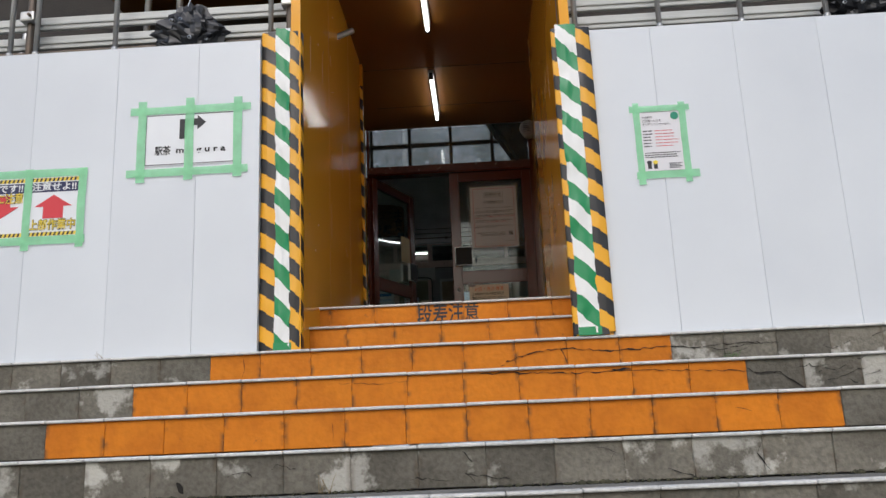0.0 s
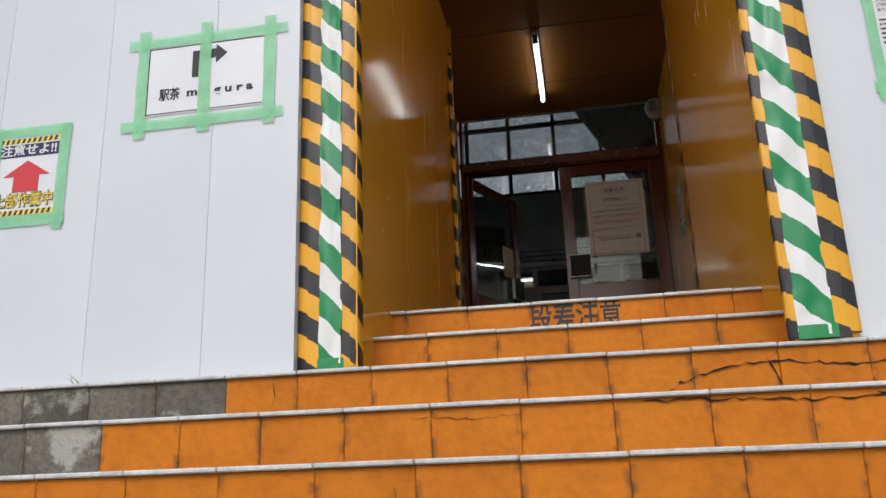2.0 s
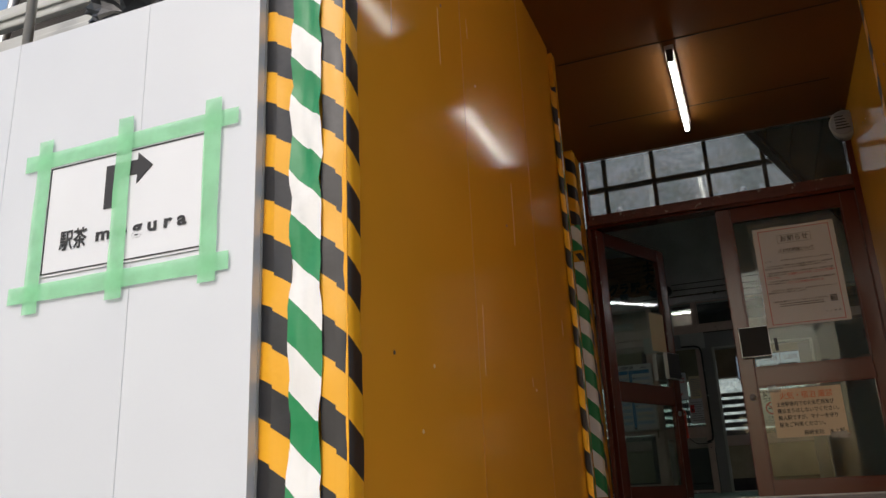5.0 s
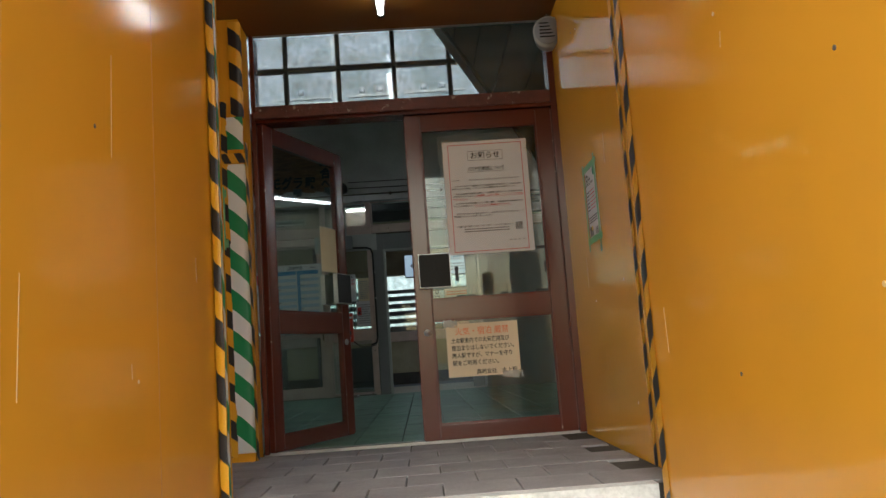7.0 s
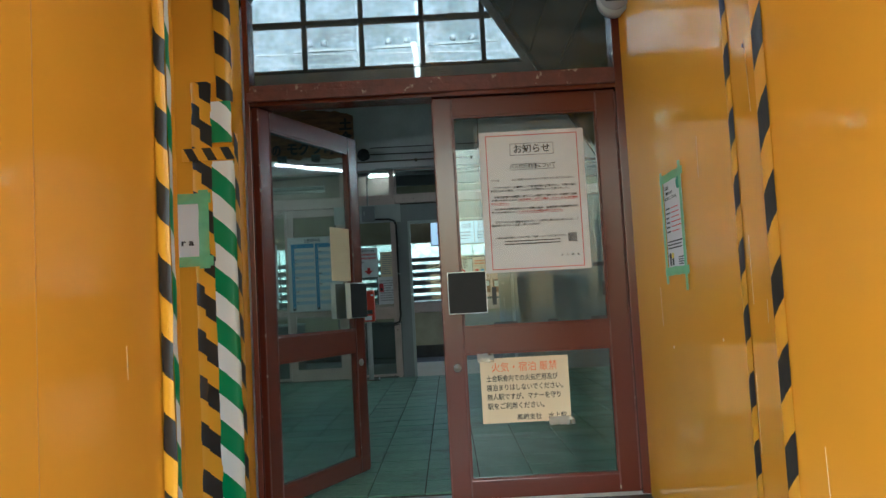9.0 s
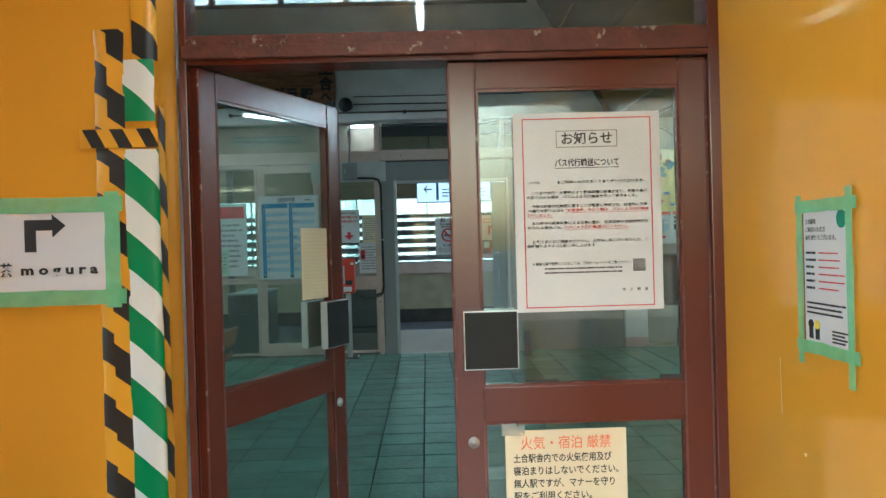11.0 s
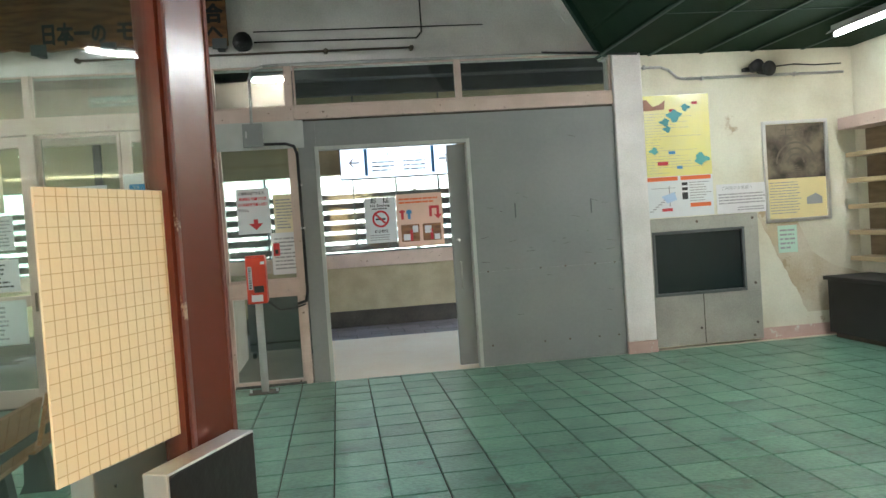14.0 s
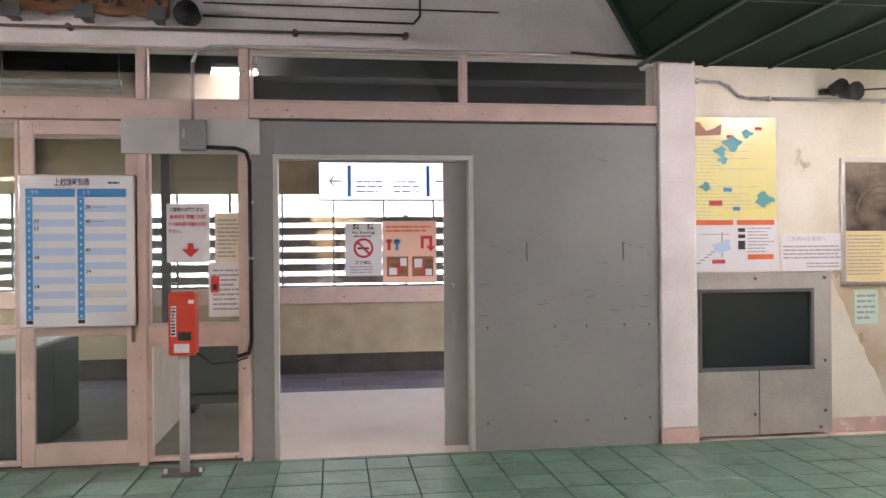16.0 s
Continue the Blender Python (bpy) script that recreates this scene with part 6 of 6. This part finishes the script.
part("hose", tube(bmesh.new(), [(-4.24, 16.58, FZ + 0.47), (-4.31, 16.56, FZ + 0.40), (-4.315, 16.55, FZ + 0.20), (-4.29, 16.54, FZ + 0.10)], 0.010, 8), BLACK, e, "", True)
part("label_band", rod(bmesh.new(), (-4.22, 16.6, FZ + 0.12), (-4.22, 16.6, FZ + 0.28), 0.0762, n=24), PAPER_G, e, "", True)

# ---- corridor: windows, slats, lit sign ----
cw = thing("window_corridor", (0, CYW, 3.66), "row of corridor windows with dark frames", "window", kind="structure")
for i in range(-13, 11):
    x = -0.36 + 0.63 * i
    part("mullion", bx(x - 0.012, x + 0.012, CYW + 0.05, CYW + 0.09, 3.661, 4.80), LEG, cw)
g = part("pane", bx(-9, 7, CYW + 0.065, CYW + 0.07, 3.661, 4.80), GLASS, cw)
g.visible_shadow = False
part("window_frame", bx(-9, 7, CYW + 0.04, CYW + 0.10, 3.64, 3.66), LEG, cw)
fence = thing("slat_screen", (0, CYW + 0.45, 3.6), "horizontal grey-brown slats outside the windows", "screen")
for i in range(6):
    z = 3.67 + 0.156 * i
    part("slat", bx(-9, 7, CYW + 0.42, CYW + 0.45, z, z + (0.10 if i < 5 else 0.08), 0.003), SLAT, fence)
for i in range(9):
    x = -8.2 + 1.75 * i
    part("post", bx(x, x + 0.06, CYW + 0.451, CYW + 0.50, GROUND, 4.56), SLAT, fence)
sg = thing("platform_sign", (0.295, 20.5, 4.69), "lit hanging platform sign with arrows", "sign")
part("case", bx(-0.535, 1.125, 20.45, 20.58, 4.68, 5.14, 0.006), LEG, sg)
t = Sheet("x", (0.295, 20.448, 4.91), 1.63, 0.43, SIGN_LIT, "", parent=sg)
SIGN_INK = mat("pale_sign_ink", (0.34, 0.42, 0.52), None, 2, 0.6, bump=0)
for s1 in (-1, 1):
    u = s1 * 0.64
    t.poly("arrow", [(u + s1 * a, b) for a, b in ((0.07, 0.0), (0.0, 0.075), (0.0, 0.045), (0.03, 0.012), (-0.085, 0.012), (-0.085, -0.012), (0.03, -0.012), (0.0, -0.045), (0.0, -0.075))][::s1], GREY_INK)
    t.rect("blue_bar", *sorted((s1 * 0.49, s1 * 0.445)), -0.185, 0.185, BLUE_INK, 0.0003, 0.003)
t.text("1 上越線", -0.22, 0.11, 0.10, SIGN_INK, 0.33, d=0.003)
t.text("上越線 2", 0.22, 0.11, 0.10, SIGN_INK, 0.33, d=0.003)
for u0, u1, sd in ((-0.39, -0.05, 3), (0.05, 0.39, 4)):
    t.lines(u0, u1, -0.15, 0.02, 3, SIGN_INK, 0.4, sd, 0.3)
t.rect("divider", -0.004, 0.004, -0.21, 0.21, GREY_INK, 0.0003, 0.003)
for x in (-0.3, 0.9):
    part("hanger", rod(bmesh.new(), (x, 20.51, 5.13), (x, 20.51, 5.98), 0.012), LEG, sg, "", True)
no_smoking("no_smoking_sign", (0.01, CYW + 0.03, 4.10), 0.46, 0.66, "no smoking poster on the corridor window")
s = Sheet("toilet_notice", (0.59, CYW + 0.03, 4.07), 0.68, 0.78, PINK_P, "salmon toilet guide notice on the corridor window", "notice")
s.rects("pictogram", [(-0.28, -0.24, 0.02, 0.16), (-0.30, -0.22, 0.12, 0.15)], RED_INK)
s.rects("pictogram", [(-0.18, -0.14, 0.02, 0.16), (-0.20, -0.12, 0.10, 0.15)], BLUE_INK)
s.rects("turn_arrow", [(0.14, 0.18, 0.04, 0.18), (0.14, 0.29, 0.16, 0.20), (0.25, 0.29, 0.06, 0.18)], RED_INK)
s.poly("turn_head", [(0.21, 0.07), (0.27, 0.00), (0.33, 0.07)], RED_INK)
s.rect("photo", -0.29, -0.02, -0.31, -0.06, SIGN_WOOD)
s.rect("photo", 0.03, 0.30, -0.31, -0.06, SIGN_WOOD)
s.rects("photo_detail", [(-0.26, -0.16, -0.29, -0.20), (-0.12, -0.04, -0.18, -0.08), (0.06, 0.16, -0.2, -0.09), (0.2, 0.28, -0.3, -0.22)], PAPER)
s.rects("photo_arrow", [(-0.16, -0.12, -0.30, -0.14), (0.14, 0.18, -0.30, -0.14)], RED_INK)
s.lines(-0.30, 0.30, 0.24, 0.34, 2, ORANGE_INK, 0.5, 3, 0.2)
dk = thing("locker", (-2.75, 17.6, FZ), "low grey steel locker behind the glazed door", "locker")
part("body", bx(-2.98, -2.58, 17.05, 18.35, FZ + 0.03, 3.37, 0.012), LEG, dk)
part("top", bx(-2.99, -2.57, 17.04, 18.36, 3.371, 3.395, 0.006), STEEL, dk)
part("plinth", bx(-2.95, -2.61, 17.08, 18.32, FZ, FZ + 0.029), BLACK, dk)
part("seam", bx(-2.579, -2.5775, 17.69, 17.70, FZ + 0.06, 3.34), BLACK, dk)
bd = thing("notice_board", (-1.3, 18.85, FZ), "dark grey board standing on the corridor floor", "board")
part("panel", bx(-1.735, -0.98, 18.82, 18.86, 2.64, 3.33, 0.006), LEG, bd)
part("rail", bx(-1.735, -0.98, 18.81, 18.819, 2.72, 2.75, 0.002), BLACK, bd)
for x in (-1.70, -1.05):
    part("foot", bx(x, x + 0.04, 18.70, 18.98, FZ, 2.639, 0.006), BLACK, bd)

# ---- overhead line fittings beyond the gable window ----
for z0, z1 in ((10.68, 10.35), (10.36, 10.12)):
    w = thing("catenary_wire", (-3.4, 27.0, z0), "thin overhead wires behind the gable window", "wire", "overhead wires")
    part("wire", rod(bmesh.new(), (-6, 27, z0), (4, 27, z1), 0.022, n=6), STEEL, w)
for i, (x, z) in enumerate(((-3.70, 10.84), (-3.30, 10.84), (-1.53, 10.82), (-1.01, 10.82), (0.26, 10.82), (0.79, 10.82), (-3.14, 10.05), (-2.48, 10.05), (-1.63, 10.10), (-0.94, 10.10), (0.09, 10.10), (0.69, 10.09))):
    w = thing("insulator", (x, 27.0, z), "white porcelain line insulator", "insulator", "line insulators")
    bm = bmesh.new()
    for k in range(3):
        rod(bm, (x, 27, z + 0.045 * k), (x, 27, z + 0.045 * k + 0.035), 0.095, 0.07, n=14)
    part("shed", bm, PORCELAIN, w, "", True)
    part("pin", rod(bmesh.new(), (x, 27, z - 0.1), (x, 27, z + 0.02), 0.02, n=6), STEEL, w)
for x, z, half in ((-3.3, 10.72, 0.85), (-1.2, 10.72, 0.75), (0.6, 10.74, 0.9), (-1.0, 10.0, 2.35)):
    w = thing("cross_arm", (x, 27.0, z), "pale steel cross arm of the overhead line", "cross arm")
    part("arm", bx(x - half, x + half, 26.96, 27.04, z - 0.05, z + 0.02, 0.004), GREY_LIGHT, w)
w = thing("stay_rod", (-0.67, 26.8, 11.4), "slanting white stay rod of the overhead line", "rod")
part("rod", rod(bmesh.new(), (-0.72, 26.93, 11.9), (-0.56, 26.93, 9.6), 0.055, n=8), PORCELAIN, w)
ps = thing("line_mast", (-2.3, 27.3, GROUND), "pale steel mast carrying the overhead line", "mast")
part("mast", rod(bmesh.new(), (-2.3, 27.13, GROUND), (-2.3, 27.13, 12.5), 0.15, 0.11), GREY_LIGHT, ps, "", True)

# ---- cracks in the risers and weeds in the joints ----
rk = random.Random(8)


def crack(pts, y, width=0.004):
    """An open crack: a jagged dark ribbon on the face of a riser."""
    fine = []
    for (x0, z0), (x1, z1) in zip(pts, pts[1:]):
        n = max(3, int(abs(x1 - x0) / 0.022))
        for i in range(n):
            f = i / n
            fine.append((x0 + (x1 - x0) * f, z0 + (z1 - z0) * f + rk.uniform(-0.006, 0.006)))
    fine.append(pts[-1])
    bm, rows = bmesh.new(), []
    for i, (x, z) in enumerate(fine):
        w = width * rk.uniform(0.15, 1.0) * (0.2 if i in (0, len(fine) - 1) else 1)
        rows.append((bm.verts.new((x - 0.4 * w, y, z - w / 2)), bm.verts.new((x + 0.4 * w, y, z + w / 2))))
    for (a, b), (c, d) in zip(rows, rows[1:]):
        bm.faces.new((a, c, d, b))
    part("crack", bm, CRACK, stairs, "dark crack in the riser")


TOPR, MIDR, LOWR, CONR = 5.0945, 4.7595, 4.4245, 4.0895
crack([(0.05, 1.985), (0.10, 2.03), (0.26, 2.075), (0.40, 2.092), (0.68, 2.062), (1.0, 2.074)], TOPR, 0.010)
crack([(1.0, 2.074), (1.18, 2.062), (1.36, 2.078), (1.60, 2.066)], TOPR, 0.007)
crack([(0.40, 2.092), (0.425, 2.05), (0.44, 1.99)], TOPR, 0.006)
crack([(-0.05, 1.945), (0.11, 1.942), (0.44, 1.926), (0.81, 1.928), (1.09, 1.912), (1.30, 1.900)], MIDR, 0.006)
crack([(0.62, 1.938), (0.66, 1.931), (0.72, 1.935)], MIDR, 0.016)
crack([(1.30, 1.915), (1.34, 1.885), (1.46, 1.885), (1.52, 1.84), (1.58, 1.80)], MIDR, 0.008)
crack([(-0.78, 1.93), (-0.60, 1.918), (-0.42, 1.922)], MIDR, 0.003)
crack([(-0.75, 1.64), (-0.748, 1.68), (-0.755, 1.72)], LOWR, 0.004)
crack([(1.12, 1.715), (1.19, 1.695)], LOWR, 0.004)
crack([(-0.14, 1.58), (-0.10, 1.53), (-0.13, 1.49), (-0.09, 1.45)], CONR, 0.006)
crack([(0.42, 1.575), (0.50, 1.55), (0.47, 1.51)], CONR, 0.006)
crack([(1.12, 1.59), (1.08, 1.52), (1.13, 1.45)], CONR, 0.007)
crack([(-1.36, 1.50), (-1.33, 1.45)], CONR, 0.022)
crack([(-1.38, 2.12), (-1.37, 2.05), (-1.39, 2.0)], TOPR + 0.0, 0.006)
for yy, zz, lo, hi in ((TOPR, 2.06, 1.1, 3.0), (MIDR, 1.88, 1.5, 3.0), (LOWR, 1.70, 1.85, 3.0), (CONR, 1.52, -2.4, 2.6), (MIDR - 0.670 - 0.335, 1.34, -2.0, 2.2)):
    for i in range(7):
        x, z = rk.uniform(lo, hi), zz + rk.uniform(-0.05, 0.05)
        pts = [(x, z)]
        for q in range(3):
            pts.append((pts[-1][0] + rk.uniform(0.02, 0.09), pts[-1][1] + rk.uniform(-0.035, 0.035)))
        crack(pts, yy, 0.005)

# moss and grit where risers meet the treads
for yy, z, lo, hi in ((5.096, 1.9705, 1.0, 3.2), (4.761, 1.7905, 1.3, 3.2), (4.091, 1.4305, -2.6, 2.8), (3.756, 1.2505, -2.4, 2.6)):
    bm = bmesh.new()
    for i in range(int((hi - lo) * 46)):
        x = rk.uniform(lo, hi)
        v = noise.noise((x * 3.1, yy * 5, 0.3)) + 0.35
        if v > 0:
            r = 0.004 + 0.013 * v * rk.random()
            m = Matrix.Translation((x, yy - r * rk.uniform(-0.2, 1.3), z)) @ Matrix.Diagonal((rk.uniform(1, 2.2), 0.8, rk.uniform(0.7, 1.5), 1))
            bmesh.ops.create_icosphere(bm, subdivisions=1, radius=r, matrix=m)
    tagged(part("moss", bm, MOSS, stairs, "dark moss and grit along the riser foot"), kind="stuff")
for x, y, z, n0, sc, m0 in ((-2.20, 5.08, 2.15, 5, 0.04, "dry"), (1.33, 5.06, 1.985, 18, 0.05, "green"), (-0.72, 4.04, 1.43, 10, 0.07, "dry"), (1.70, 4.05, 1.43, 10, 0.05, "green")):
    w = thing("weed_tuft", (x, y, z), "small dry weed tuft in a stair joint" if m0 == "dry" else "small green weed in a stair joint", "weed", "weeds on the stairs")
    bm = bmesh.new()
    for i in range(n0):
        d = Vector((rk.uniform(-1, 1), rk.uniform(-0.9, 0.1), rk.uniform(0.3, 1.2))) * sc
        a = Vector((x + rk.uniform(-0.03, 0.03), y + 0.03, z))
        mid = a + d * 0.6 + Vector((0, 0, 0.15 * sc))
        rod(bm, a, mid, 0.0014, 0.0010, n=4)
        rod(bm, mid, a + d, 0.0010, 0.0003, n=4)
    part("blades", bm, DRY if m0 == "dry" else LEAF, w)

# water stain on the cream plaster
rk = random.Random(21)
edge = [(3.62 + 0.021 * i + rk.uniform(-0.012, 0.012), 3.86 - 0.043 * i) for i in range(25)]
structure("trim_wall_stain", prism([(HX1 - 0.03, edge[-1][1])] + edge[::-1] + [(3.80, 4.02), (4.05, 3.80), (4.20, 3.45), (4.42, 3.30), (HX1 - 0.03, 3.2)], "y", WY + 0.098, WY + 0.0995), STAINED, "tan water stain on the plaster")

# ---- pieces of stairs and floors ----
rb = {m: block("riser_block", 0.2862, 0.03, 0.164, m, 0.003) for m in (ORANGE_PAINT, CONCRETE)}
rb2 = {m: block("riser_block", 0.2862, 0.03, 0.152, m, 0.003) for m in (ORANGE_PAINT, CONCRETE)}
nz = block("nosing", 0.2845, 0.055, 0.015, NOSING, 0.004)
rnd = random.Random(4)
for k, y, z in STEPS:
    if k < -6:
        part("riser", bx(-8, 8, y, y + 0.03, z - 0.18, z - 0.012), CONCRETE, stairs)
        continue
    start, count = PAINTED.get(k, (0, 0))
    base = {-2: -2.13, -1: -1.86, 0: -1.57, 1: -1.13, 2: -1.00}.get(k, -2.05 - 0.11 * (k % 3))
    lo, hi = (0, 7) if k > 0 else (-5 - int((k == 0)) , 18)
    for i in range(lo - (1 if k == 2 else 0), hi):
        x = base + PITCH * i
        if k > 0 and (x + PITCH / 2 < AXL - 0.10 or x + PITCH / 2 > AXR + 0.12):
            continue
        paint = k > 0 or (count and start - 0.01 <= x < start + PITCH * count - 0.02)
        m = ORANGE_PAINT if paint else CONCRETE
        piece("riser_block", (rb2 if k > 0 else rb)[m], stairs, (x + PITCH / 2, y + 0.014 - 3 + rnd.uniform(-0.002, 0.002), z - (0.0885 if k > 0 else 0.0965) - GROUND))
        piece("nosing", nz, stairs, (x + PITCH / 2, y + 0.008 - 3 + rnd.uniform(-0.001, 0.001), z - 0.0075 - GROUND + rnd.uniform(-0.001, 0.001)))
    if k <= 0:
        for a, b in ((-8, base + PITCH * lo), (base + PITCH * hi, 8)):
            part("riser", bx(a, b, y, y + 0.03, z - 0.178, z - 0.015), CONCRETE, stairs)
            part("nosing_run", bx(a, b, y - 0.02, y + 0.035, z - 0.015, z), NOSING, stairs)

pv = block("paver", 0.294, 0.294, 0.02, PAVER, 0.003)
for j in range(7):
    for i in range(-10, 7):
        x, y = -0.98 + 0.3 * i + (0.15 if j % 2 else 0), 7.81 + 0.3 * j
        if -4.0 < x < BXR - 0.10 and y < DY:
            piece("tile", pv, porch, (x, y, FZ - 0.010 + rnd.uniform(-0.0015, 0.0015)))
wk = block("tile", 0.445, 0.325, 0.02, DARK_FLOOR, 0.004)
for j in range(4):
    for i in range(-11, 9):
        piece("tile", wk, walkway, (0.2 + 0.45 * i + (0.2 if j % 2 else 0), 19.82 + 0.33 * j, FZ - 0.012 + rnd.uniform(-0.001, 0.001)))
gt = block("tile", 0.2965, 0.2965, 0.02, GREEN_TILE, 0.004)
far = bmesh.new()
n = 0
T0X, T0Y = -0.445, 16.495
for j in range(-22, 2):
    for i in range(-21, 17):
        x, y = T0X + 0.305 * (i + 0.5), T0Y + 0.305 * (j + 0.5)
        if not (HX0 < x - 0.15 and x + PITCH / 2 < HX1 and DY + 0.20 < y < WY + 0.1):
            continue
        z = FZ - 0.010 + rnd.uniform(-0.0012, 0.0012)
        if y > WY:
            box(far, x - 0.14825, x + 0.14825, y - 0.14825, WY - 0.004, z - 0.01, z + 0.01)
        elif -3.0 < x < 2.45 and y > 11.5 and n < 300:
            o = piece("tile", gt, hall_floor, (x, y, z))
            o.rotation_euler = (rnd.uniform(-0.002, 0.002), rnd.uniform(-0.002, 0.002), rnd.uniform(-0.004, 0.004))
            n += 1
        else:
            box(far, x - 0.14825, x + 0.14825, y - 0.14825, y + 0.14825, z - 0.01, z + 0.01)
tagged(part("tile_field", far, GREEN_TILE, hall_floor), "green floor tiles", kind="stuff")
